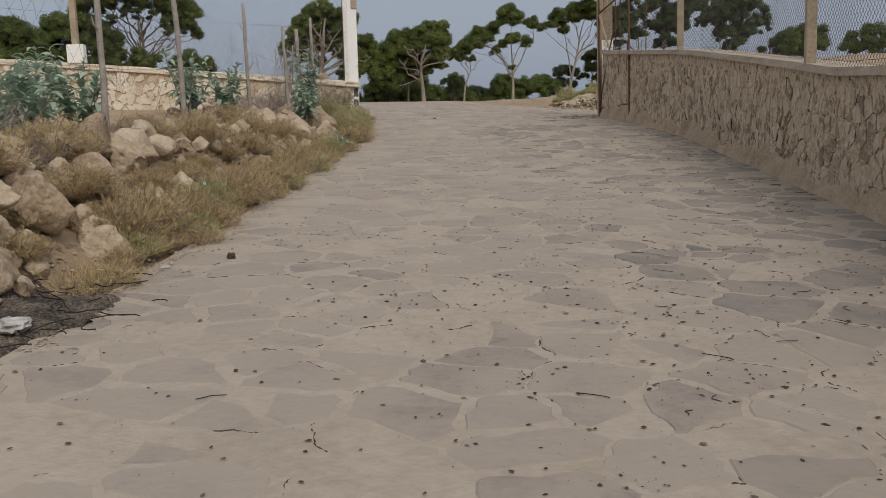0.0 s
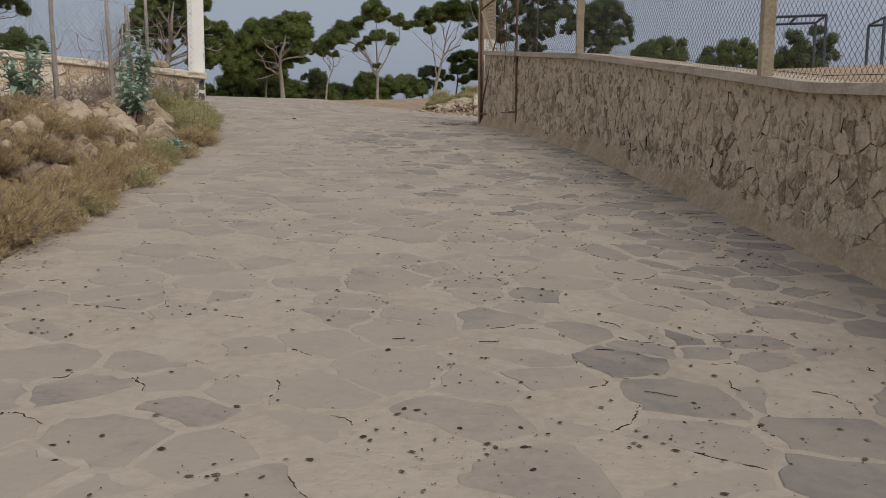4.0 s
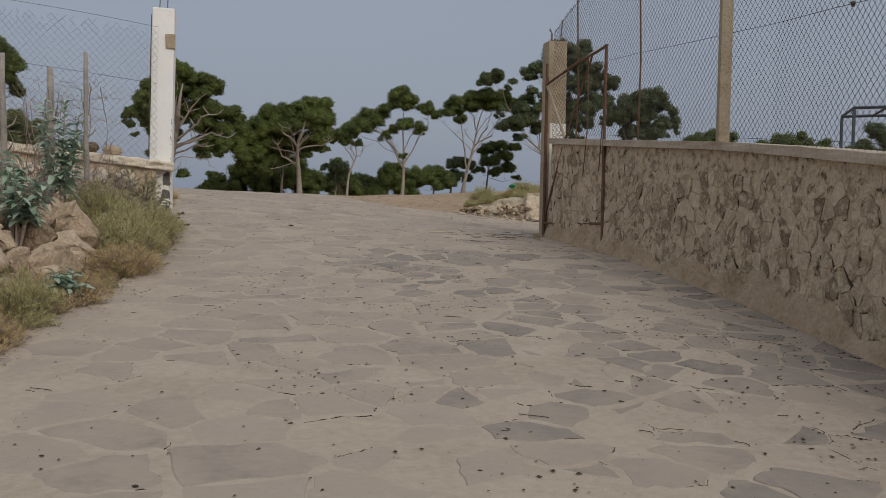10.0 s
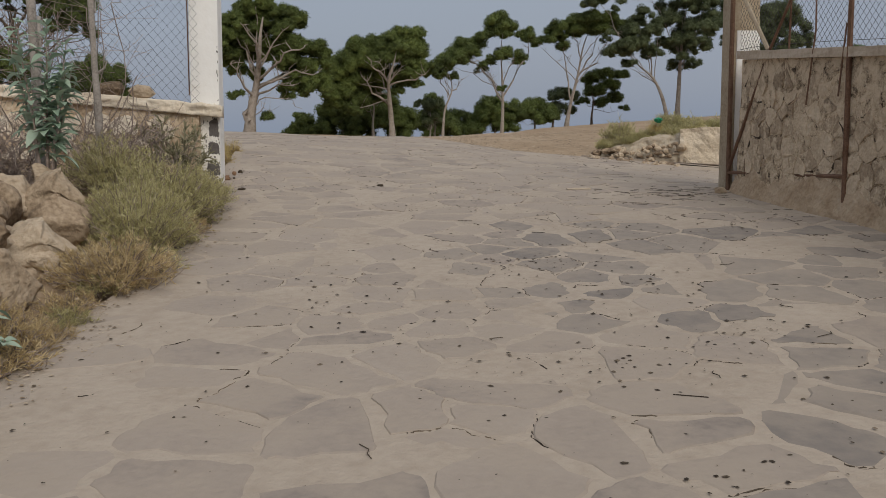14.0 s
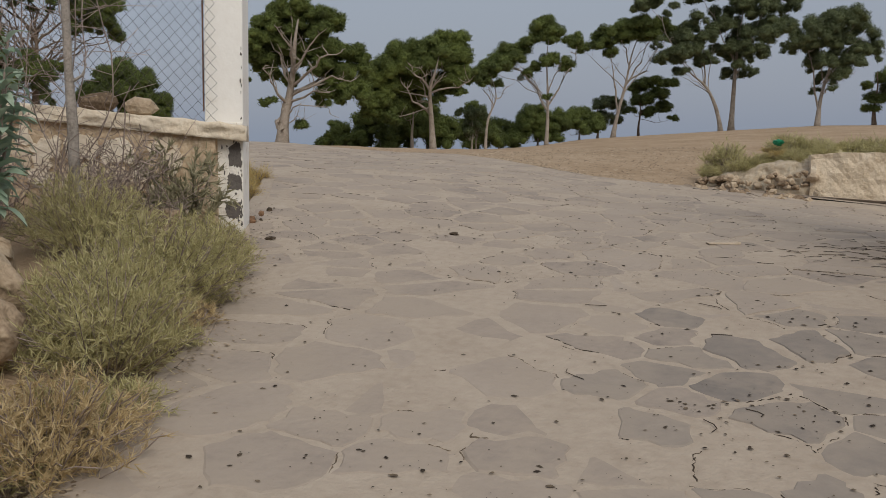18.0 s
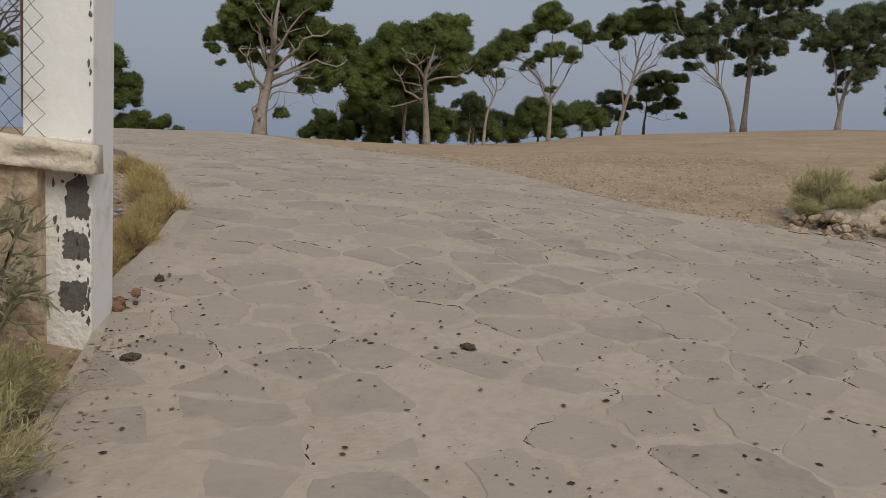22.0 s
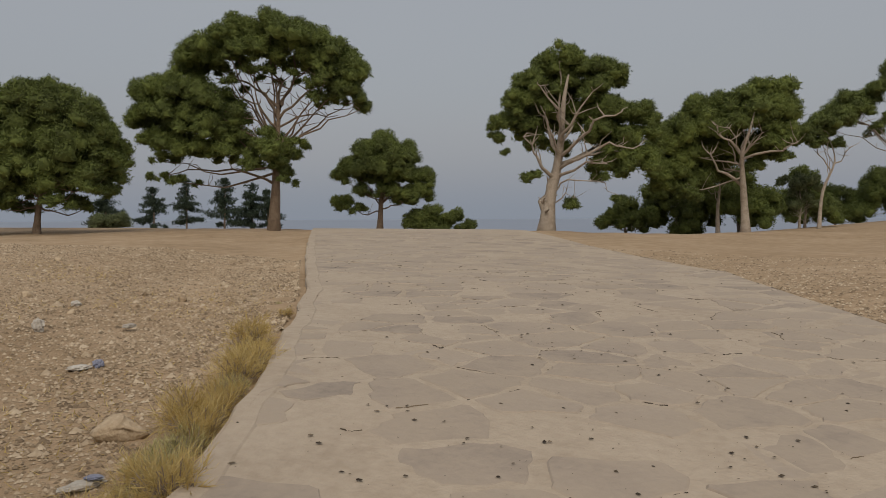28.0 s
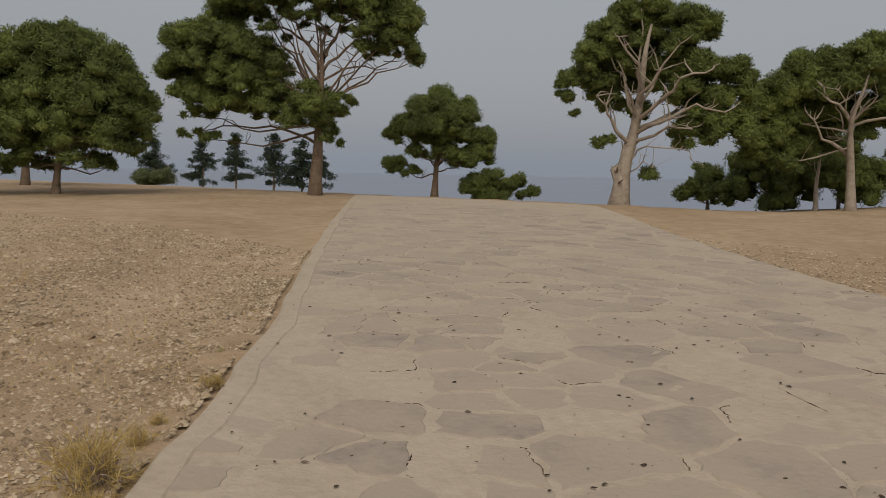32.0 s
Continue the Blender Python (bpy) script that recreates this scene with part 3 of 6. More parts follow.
# ---- trees ----
def blades(rng, centres, spread, count, size, width, droop=0.0):
    """Small leaf blades scattered in tufts round the centres: arrays of vertices and triangles."""
    n = len(centres) * count
    c = np.repeat(np.asarray(centres, float), count, 0)
    d = rng.normal(size=(n, 3))
    d /= np.linalg.norm(d, axis=1)[:, None]
    d[:, 2] = np.where(d[:, 2] < -0.5, -d[:, 2], d[:, 2]) - droop
    sp = np.repeat(np.broadcast_to(spread, (len(centres),)), count)
    base = c + d * (sp * (0.45 + 0.85 * rng.random(n) ** 0.8))[:, None]
    face = d + rng.normal(size=(n, 3)) * 0.32
    way = np.cross(face, rng.normal(size=(n, 3)))
    way = way / (np.linalg.norm(way, axis=1)[:, None] + 1e-9) + d * 0.45 + np.array([0, 0, 0.25])
    way /= np.linalg.norm(way, axis=1)[:, None]
    side = np.cross(way, face)
    side /= np.linalg.norm(side, axis=1)[:, None] + 1e-9
    L = (size * rng.uniform(0.6, 1.3, n))[:, None]
    v = np.empty((n, 3, 3))
    v[:, 0], v[:, 1], v[:, 2] = base - side * width * 0.5, base + side * width * 0.5, base + way * L
    return v.reshape(-1, 3), np.arange(n * 3).reshape(-1, 3)


def ico():
    """Vertices and triangles of a small round lump."""
    bm = bmesh.new()
    bmesh.ops.create_icosphere(bm, subdivisions=2, radius=1.0)
    v = np.array([q.co[:] for q in bm.verts])
    f = np.array([[q.index for q in t.verts] for t in bm.faces])
    bm.free()
    return v, f


ICO_V, ICO_F = ico()


def leaf_mesh(name, v, f, mat, parent, label=""):
    me = bpy.data.meshes.new(name)
    me.vertices.add(len(v))
    me.vertices.foreach_set("co", np.asarray(v, np.float32).ravel())
    me.loops.add(f.size)
    me.loops.foreach_set("vertex_index", f.astype(np.int32).ravel())
    me.polygons.add(len(f))
    me.polygons.foreach_set("loop_start", np.arange(0, f.size, f.shape[1], dtype=np.int32))
    me.update(calc_edges=True)
    me.materials.append(mat)
    ob = new(name, me)
    ob.parent = parent
    if label:
        tagged(ob, label)
    return ob


def tree(name, at, label, height, lobes, trunk_r, seed, bark=None, leaf=None, lean=(0, 0), group="", fork=0.4, limbs=3, size=0.11, cover=0.6, lumps=8, trunk=None, boughs=(), twigs=4):
    """A tree from its base: a tapered trunk, boughs that reach into the crown, and lobes (x, y, z, rx, rz) set with clumps of needles.
    trunk and boughs may be given as lines of points; otherwise they are grown."""
    rng = np.random.default_rng(seed)
    root = thing(name, (at[0], at[1], at[2] - 0.05), label, "tree", group)
    bark, leaf = bark or M_BARK, leaf or M_PINE
    if trunk is None:
        ctrl = [Vector((lean[0] * f ** 1.5 + 0.10 * height * math.sin(f * 5 + seed) * f * (1 - f), lean[1] * f ** 1.5, height * 0.82 * f)) for f in np.linspace(0, 1, 6)]
    else:
        ctrl = [Vector(p) for p in trunk]
    steps = 12
    line = []
    for i in range(steps + 1):
        k = i / steps * (len(ctrl) - 1)
        j = min(int(k), len(ctrl) - 2)
        p0, p1, p2, p3 = ctrl[max(j - 1, 0)], ctrl[j], ctrl[j + 1], ctrl[min(j + 2, len(ctrl) - 1)]
        t = k - j
        line.append(0.5 * (2 * p1 + (p2 - p0) * t + (2 * p0 - 5 * p1 + 4 * p2 - p3) * t * t + (3 * p1 - p0 - 3 * p2 + p3) * t ** 3))
    line[0] = line[0] - Vector((0, 0, 0.25))
    bm = bmesh.new()
    tube(bm, line, [trunk_r * ((1.3 if i == 0 else 1.06 if i == 1 else 1.0) - 0.9 * (i / steps) ** 0.75) * rng.uniform(0.94, 1.06) for i in range(steps + 1)], 10)
    part("trunk", bm, bark, root, smooth=True)

    def bough(pts, r, fine):
        """One bough with its own twigs."""
        bm = bmesh.new()
        q = []
        for i in range(len(pts) - 1):
            for t in (0, 0.33, 0.67):
                q.append(Vector(pts[i]).lerp(Vector(pts[i + 1]), t) + Vector(rng.normal(size=3)) * 0.05 * (i + t > 0))
        q.append(Vector(pts[-1]))
        tube(bm, q, [r * (1 - 0.75 * i / (len(q) - 1)) for i in range(len(q))], 6, False)
        for _ in range(fine):
            i = rng.integers(len(q) // 3, len(q))
            d = Vector((rng.normal(), rng.normal(), abs(rng.normal()) * 0.9 + 0.2)) * 0.30
            tube(bm, [q[i], q[i] + d * 0.5 + Vector(rng.normal(size=3)) * 0.05, q[i] + d], [r * 0.34, r * 0.26, r * 0.10], 4, False)
        part("limb", bm, bark, root, smooth=True)

    for pts, r in boughs:
        bough(pts, r, twigs + 2)
    order = rng.permutation(len(lobes))
    for k in order[::limbs]:
        lx, ly, lz, rx, rz = lobes[k]
        f = min(max(fork + 0.5 * rng.random() * (lz / height - fork), 0.15), 0.92)
        i = min(int(f * steps), steps - 1)
        s_ = line[i].lerp(line[i + 1], f * steps - i)
        e_ = Vector((lx, ly, lz - rz * 0.3))
        m_ = s_.lerp(e_, 0.5) + Vector((0, 0, 0.10 * (e_ - s_).length * (-1 if e_.z < s_.z + 0.4 else 0.4)))
        bough([s_, m_, e_], trunk_r * 0.2, twigs)
    balls = []
    for lx, ly, lz, rx, rz in lobes:
        m = max(4, int(lumps * min(1.6, max(0.5, (rx / 0.55) ** 1.3))))
        d = rng.normal(size=(m, 3))
        d /= np.linalg.norm(d, axis=1)[:, None]
        d[:, 2] = np.where(d[:, 2] < -0.55, -d[:, 2] * 0.7, d[:, 2])
        q = np.array([lx, ly, lz]) + d * rng.uniform(0.45, 0.86, m)[:, None] * np.array([rx, rx, rz])
        balls.append(np.column_stack([q, rng.uniform(0.26, 0.46, m) * min(rx, 0.75), np.full(m, max(0.55, min(1.0, rz / rx)))]))
    B = np.concatenate(balls)
    num_b = np.maximum(14, cover * 4 * math.pi * (B[:, 3] + 0.06) ** 2 / (0.16 * size * size)).astype(int)
    idx = np.repeat(np.arange(len(B)), num_b)
    v, f = blades(rng, B[idx, :3], B[idx, 3], 1, size, size * 0.30)
    cv, cf, n0 = [v], [f], len(v)
    for bx, by, bz, r, flat in B:
        w = ICO_V * (1 + 0.22 * rng.normal(size=(len(ICO_V), 1)))
        cv.append(w * np.array([r * 0.80, r * 0.80, r * 0.72 * flat]) + np.array([bx, by, bz]))
        cf.append(ICO_F + n0)
        n0 += len(ICO_V)
    leaf_mesh("crown", np.concatenate(cv), np.concatenate(cf), leaf, root)
    return root


def gz(x, y):
    return float(land_z(x, y))


def grown(name, x, y, label, yaw, scale, base, blobs, tr, seed, bark, leaf=None, stem=None, arms=(), depth=0.8, copies=3, fat=1.16, **kw):
    """A tree from a side elevation: (right, down, radius[, flatness[, back]]) in units of scale about the foot of the trunk.
    The crown is rounded out in depth; stem and arms are lines of the same kind, with a radius for each arm."""
    rng = np.random.default_rng(seed + 77)
    c, sn = math.cos(radians(yaw)), math.sin(radians(yaw))

    def lay(px, py, back=0.0):
        r = (px - base[0]) * scale
        return Vector((r * c - back * sn, r * sn + back * c, (base[1] - py) * scale))

    mid = sum(q[0] for q in blobs) / len(blobs)
    half = max(abs(q[0] - mid) for q in blobs) + 1
    lob = []
    for q in blobs:
        rad, flat, back = q[2] * scale, (q[3] if len(q) > 3 else 0.85), (q[4] if len(q) > 4 else 0.0)
        D = depth * half * scale * math.sqrt(max(0.05, 1 - ((q[0] - mid) / half) ** 2))
        for k in range(copies):
            u = (0 if copies == 1 else 2 * k / (copies - 1) - 1) * rng.uniform(0.55, 1.0) * D * (0.75 if q[1] < base[1] else 1)
            p = lay(q[0] + rng.normal() * 2, q[1] + rng.normal() * 2 + (0.10 * abs(u) / scale), back + u)
            lob.append((p.x, p.y, p.z, rad * fat, rad * flat * fat))
    h = max(q[2] + q[4] for q in lob)
    trunk = [lay(*p) for p in stem] if stem else None
    boughs = [([lay(*p) for p in a_[0]], a_[1]) for a_ in arms]
    return tree(name, (x, y, gz(x, y)), label, h, lob, tr, seed, bark, leaf, group=kw.pop("group", "pines on the hilltop"), trunk=trunk, boughs=boughs, **kw)


grown("pine_tree", -22.7, 36.63, "tall umbrella pine with two heavy dark green crowns", 32.4, 0.0174, (481, 410),
      [(330, 112, 28), (365, 92, 32), (400, 72, 34), (440, 54, 34), (480, 48, 34), (520, 60, 36), (560, 78, 34), (600, 96, 34), (628, 125, 30), (620, 158, 26), (640, 184, 20), (585, 135, 28), (565, 172, 16), (470, 88, 26), (510, 98, 22), (430, 92, 24), (385, 112, 20), (550, 108, 26), (448, 122, 13, 0.7), (415, 140, 12, 0.6), (560, 148, 14, 0.7), (600, 165, 16), (525, 128, 11, 0.7), (480, 122, 11, 0.6),
       (250, 172, 28), (290, 160, 32), (335, 160, 34), (380, 176, 34), (412, 200, 28), (255, 205, 30), (300, 205, 36), (345, 215, 36), (390, 230, 34), (425, 242, 22), (275, 245, 26), (315, 255, 30), (360, 265, 26), (405, 265, 22), (290, 278, 16), (440, 285, 22, 0.6), (470, 262, 26), (500, 268, 24), (528, 249, 12, 0.5), (500, 292, 18), (480, 236, 20), (285, 312, 12, 0.6), (320, 315, 13, 0.6), (506, 316, 10)],
      0.21, 11, M_BARK, stem=[(481, 412), (486, 340), (488, 285), (491, 235), (493, 190), (488, 140)],
      arms=[([(492, 205), (470, 155), (430, 138), (380, 132)], 0.06), ([(492, 195), (497, 145), (480, 95)], 0.06), ([(494, 192), (516, 148), (545, 110)], 0.06), ([(494, 205), (530, 165), (575, 140)], 0.055), ([(495, 220), (540, 197), (600, 200)], 0.04), ([(491, 222), (455, 180), (415, 165)], 0.05), ([(489, 240), (455, 210), (425, 200)], 0.045), ([(493, 185), (460, 150), (425, 105)], 0.05), ([(486, 325), (440, 300), (350, 297), (290, 306)], 0.05), ([(492, 200), (520, 130), (525, 80)], 0.05)],
      depth=0.5, limbs=9, fat=1.10)
grown("pine_tree", -26.1, 30.75, "broad low pine with a dense rounded crown", 32.4, 0.0168, (76, 398),
      [(20, 195, 40), (70, 185, 42), (115, 180, 38), (160, 205, 36), (40, 245, 46), (100, 245, 48), (150, 250, 44), (190, 245, 32), (205, 270, 22), (20, 300, 42), (80, 295, 44), (140, 300, 44), (185, 305, 32), (195, 325, 18), (130, 340, 18, 0.6), (150, 350, 14, 0.6), (60, 325, 24), (10, 345, 22), (-30, 210, 44), (-70, 250, 48), (-40, 300, 46), (-90, 310, 38), (-30, 350, 20, 0.6), (100, 162, 20), (30, 345, 16, 0.6)],
      0.125, 12, M_BARK, stem=[(76, 400), (80, 360), (86, 320), (92, 270), (96, 220)], depth=0.6, limbs=6)
grown("pine_tree", -24.0, 44.0, "small round pine beyond the crest of the road", 32.4, 0.0238, (672, 398),
      [(680, 248, 20), (652, 262, 22), (705, 268, 24), (628, 288, 20), (665, 290, 26), (710, 295, 24), (742, 305, 20), (735, 330, 20), (608, 302, 16), (610, 346, 15, 0.7), (642, 325, 12), (637, 356, 11, 0.6), (690, 325, 18), (715, 340, 18)],
      0.17, 13, M_BARK, stem=[(672, 400), (674, 360), (676, 320), (680, 280)], depth=0.6, limbs=5, fat=1.25)
grown("pine_tree", -22.6, 44.85, "stunted dark pine leaning over the ground", 32.4, 0.0227, (722, 398),
      [(715, 374, 19), (735, 362, 17), (750, 380, 17), (785, 364, 13, 0.7), (806, 380, 11, 0.7), (768, 370, 11, 0.6), (790, 388, 8), (730, 385, 14)], 0.08, 14, M_BARK, depth=0.5, fork=0.1, fat=1.30)
grown("pine_tree", -14.9, 40.3, "old pine with a thick pale split trunk and bare lower limbs", 32.4, 0.0172, (968, 402),
      [(985, 98, 25), (1015, 105, 24), (962, 115, 24), (1050, 120, 26), (1080, 130, 24), (1095, 138, 14), (935, 140, 25), (1000, 138, 30, 0.85, 0.8), (918, 170, 24), (952, 175, 30, 0.85, 0.8), (1050, 155, 28), (903, 200, 20), (880, 213, 17), (876, 234, 12), (935, 215, 26, 0.85, 0.8), (985, 195, 36, 0.85, 1.4), (1035, 195, 34, 0.85, 0.9), (1085, 195, 32), (1130, 195, 26), (1150, 206, 16), (1060, 232, 30), (1110, 240, 26), (1150, 228, 18), (1085, 268, 28), (1130, 270, 26), (1152, 270, 15), (1062, 285, 18), (1100, 294, 18), (1060, 303, 11, 0.5), (1000, 245, 18, 0.85, 1.4), (960, 235, 20, 0.85, 1.2), (940, 300, 12, 0.7), (1012, 350, 12, 0.8), (895, 258, 6, 0.5)],
      0.26, 15, M_BARK_PALE, stem=[(966, 404), (972, 340), (984, 290), (989, 235, -0.4), (990, 175, -0.8), (1000, 128, -0.6)],
      arms=[([(954, 408), (962, 345), (974, 300)], 0.15), ([(978, 302), (942, 272, -0.5), (922, 235, -0.7)], 0.065), ([(985, 275), (1010, 247, -0.9), (1040, 215, -1.5), (1078, 200, -1.7)], 0.07), ([(985, 290), (1020, 270, -0.8), (1060, 254, -1.4), (1098, 260, -1.6)], 0.06), ([(984, 300), (1030, 281, -0.7), (1062, 283, -1.0)], 0.05), ([(990, 245, -0.4), (1006, 205, -1.2), (1032, 165, -1.5)], 0.06), ([(990, 235, -0.4), (974, 190, -1.2), (945, 155, -1.5)], 0.055), ([(986, 265, -0.2), (966, 235, -0.9), (962, 215, -1.2)], 0.04), ([(978, 332), (1000, 306, -0.4), (1050, 311, -0.8), (1080, 335, -1.0)], 0.03), ([(975, 345), (992, 331, -0.3), (1012, 340, -0.3)], 0.025)],
      depth=0.45, limbs=16, twigs=5, fat=1.20)
grown("pine_tree", -10.2, 45.3, "wide dark pine with a slanting side limb", 20.6, 0.0207, (988, 330),
      [(1010, 106, 18), (1038, 112, 20), (985, 126, 22), (950, 134, 22), (915, 138, 22), (1040, 136, 22), (1000, 150, 30), (955, 160, 32), (910, 165, 30), (880, 168, 20), (870, 192, 26), (905, 205, 32, 0.85, 0.8), (950, 200, 30, 0.85, 1.0), (1000, 195, 24, 0.85, 0.8), (1040, 178, 22), (880, 230, 28), (915, 245, 26, 0.85, 0.8), (1025, 195, 18), (865, 250, 18), (1000, 222, 14, 0.85, 0.8), (1040, 215, 14), (900, 265, 16)],
      0.165, 16, M_BARK_PALE, stem=[(988, 333), (985, 280), (980, 235, -0.3), (978, 205, -0.6), (987, 170, -0.9), (995, 140, -0.8)],
      arms=[([(979, 252), (945, 232, -0.7), (920, 200, -1.1)], 0.06), ([(978, 210, -0.5), (945, 182, -1.1), (930, 160, -1.2)], 0.05), ([(978, 208, -0.5), (955, 170, -1.2)], 0.04), ([(982, 205, -0.6), (1002, 178, -1.2)], 0.04), ([(980, 214, -0.4), (1030, 201, -1.0), (1052, 194, -1.2)], 0.045)],
      depth=0.45, limbs=12, fat=1.28)
grown("pine_tree", -11.6, 47.2, "slim bare-stemmed pine under the wide crown", 20.6, 0.022, (935, 330),
      [(925, 228, 18), (945, 238, 16), (905, 240, 16)], 0.10, 17, M_BARK_PALE, stem=[(936, 332), (935, 290), (938, 255), (936, 235)], depth=0.5)
for k, (x, y, r, hh) in enumerate(((-14.9, 47.0, 1.1, 1.6), (-13.4, 48.5, 1.5, 2.9), (-11.4, 49.5, 1.6, 2.6), (-9.6, 52.5, 1.3, 2.6))):
    lob = [(math.cos(a) * r * 0.6, math.sin(a) * r * 0.55, hh * (0.34 + 0.14 * math.sin(3 * a + k)), r * 0.46, hh * 0.30) for a in (0.3, 1.3, 2.3, 3.3, 4.3, 5.4)] + [(0.1, 0, hh * 0.62, r * 0.5, hh * 0.26), (-0.25 * r, 0.1, hh * 0.80, r * 0.34, hh * 0.18)]
    tree("young_pine", (x, y, gz(x, y)), "low bushy young pine under the taller trees", hh, lob, 0.07, 40 + k, M_BARK_PALE, group="young pines", fork=0.1, lumps=10)
grown("pine_tree", -8.6, 49.2, "slim pine with a small tilted crown", 20.6, 0.0227, (1092, 325), [(1075, 176, 16), (1100, 166, 17), (1125, 152, 16), (1052, 186, 11), (1090, 190, 11), (1112, 194, 9)], 0.085, 21, M_BARK_PALE, stem=[(1092, 327), (1097, 265), (1114, 218), (1104, 180)], arms=[([(1112, 222), (1130, 205), (1140, 195)], 0.03), ([(1108, 232), (1090, 205), (1075, 190)], 0.03)], depth=0.7, limbs=7, fat=1.40)
grown("pine_tree", -9.5, 50.7, "small sparse grey-green pine beside the slim one", 20.6, 0.0239, (1068, 325), [(1070, 245, 13), (1086, 256, 13), (1058, 264, 13), (1080, 280, 12), (1064, 292, 10), (1045, 250, 9)], 0.06, 18, M_BARK_PALE, M_EUCA, depth=0.8, copies=2, lumps=6, fork=0.2, twigs=6, limbs=2, fat=1.40)
grown("pine_tree", -6.4, 56.0, "slender pine with an open airy crown", 11.1, 0.0317, (923, 270), [(920, 76, 16), (935, 86, 12), (906, 92, 10), (964, 96, 12), (975, 105, 8), (880, 106, 14, 0.6), (856, 113, 15, 0.6), (836, 126, 12, 0.6), (870, 126, 15, 0.6), (846, 140, 13, 0.6), (930, 126, 13, 0.7), (950, 136, 11, 0.7), (910, 136, 11, 0.7), (890, 150, 9, 0.6), (925, 186, 7, 0.7), (820, 141, 10, 0.6)], 0.13, 22, M_BARK_PALE,
      stem=[(923, 272), (925, 235), (925, 205), (924, 165), (922, 125), (925, 95)], arms=[([(925, 212), (905, 172), (880, 147), (858, 134)], 0.06), ([(926, 202), (950, 162), (970, 125), (972, 105)], 0.055), ([(925, 185), (937, 150), (945, 138)], 0.04), ([(912, 185), (895, 160), (880, 158)], 0.03)], depth=0.6, copies=2, limbs=9, twigs=6, fat=1.42)
grown("pine_tree", -3.0, 62.9, "flat-topped umbrella pine on several bare stems", 11.1, 0.0357, (1042, 258), [(1020, 86, 12, 0.55), (1050, 80, 14, 0.5), (1085, 75, 15, 0.5), (1115, 75, 15, 0.5), (1136, 86, 12, 0.55), (1010, 106, 10, 0.5), (990, 112, 8, 0.5), (1060, 91, 13, 0.4), (1100, 91, 13, 0.4), (1036, 118, 9, 0.5), (1140, 100, 10), (1026, 99, 10)], 0.16, 23, M_BARK_PALE,
      stem=[(1042, 260), (1050, 218), (1062, 170), (1070, 125), (1080, 95)], arms=[([(1050, 216), (1043, 162), (1036, 122)], 0.07), ([(1063, 168), (1096, 146), (1118, 106)], 0.06), ([(1062, 172), (1086, 132), (1102, 98)], 0.06), ([(1068, 140), (1060, 110), (1052, 92)], 0.05)], depth=0.7, limbs=9, fat=1.45)
grown("pine_tree", -1.4, 68.0, "low wind-bent pine with dark layered foliage", 11.1, 0.0388, (1086, 255), [(1110, 166, 12, 0.6), (1135, 166, 10, 0.5), (1086, 171, 12, 0.6), (1120, 186, 13, 0.5), (1090, 195, 13, 0.5), (1130, 206, 10, 0.5), (1100, 214, 11, 0.5), (1070, 215, 8, 0.5), (1142, 224, 6, 0.5), (1075, 181, 8)], 0.10, 24, M_BARK, depth=0.6, copies=2, twigs=6, fat=1.45)
grown("pine_tree", -4.0, 66.2, "small grey-green pine among the dark ones", 11.1, 0.038, (1012, 258), [(1030, 196, 11), (1012, 206, 10), (1048, 206, 10), (1000, 234, 10, 0.7), (1020, 225, 10), (982, 240, 8, 0.7), (1040, 228, 9)], 0.09, 25, M_BARK, M_EUCA, depth=0.6, copies=2, lumps=6, twigs=6, fat=1.45)
for k, (x, y, r, hh) in enumerate(((-9.6, 60.5, 2.1, 2.3), (-7.4, 61.5, 1.9, 2.7), (-5.0, 63.0, 1.7, 2.1))):
    lob = [(math.cos(a) * r * 0.6, math.sin(a) * r * 0.55, hh * (0.38 + 0.12 * math.sin(3 * a + k)), r * 0.44, hh * 0.32) for a in (0.3, 1.3, 2.3, 3.3, 4.3, 5.4)] + [(0, 0, hh * 0.66, r * 0.55, hh * 0.26)]
    tree("young_pine", (x, y, gz(x, y)), "low bushy young pine under the taller trees", hh, lob, 0.07, 50 + k, M_BARK_PALE, group="young pines", fork=0.1, lumps=10)
grown("eucalyptus_tree", 3.2, 62.2, "leaning eucalyptus with loose grey-green foliage", 11.1, 0.0345, (1236, 243), [(1095, 40, 12), (1120, 36, 11), (1110, 26, 8), (1145, 46, 8, 0.6), (1185, 66, 13), (1166, 90, 13), (1150, 120, 15), (1180, 114, 15), (1200, 90, 13), (1205, 125, 11), (1130, 125, 9), (1165, 144, 9, 0.6), (1214, 76, 8), (1126, 96, 8)], 0.15, 26, M_BARK_PALE, M_EUCA,
      stem=[(1236, 245), (1226, 205), (1208, 170), (1182, 148), (1160, 120)], arms=[([(1170, 130), (1146, 95), (1120, 50)], 0.05), ([(1206, 166), (1204, 120), (1195, 75)], 0.05)], group="eucalyptus trees", copies=2, depth=0.6, size=0.13, limbs=6, fat=1.42)
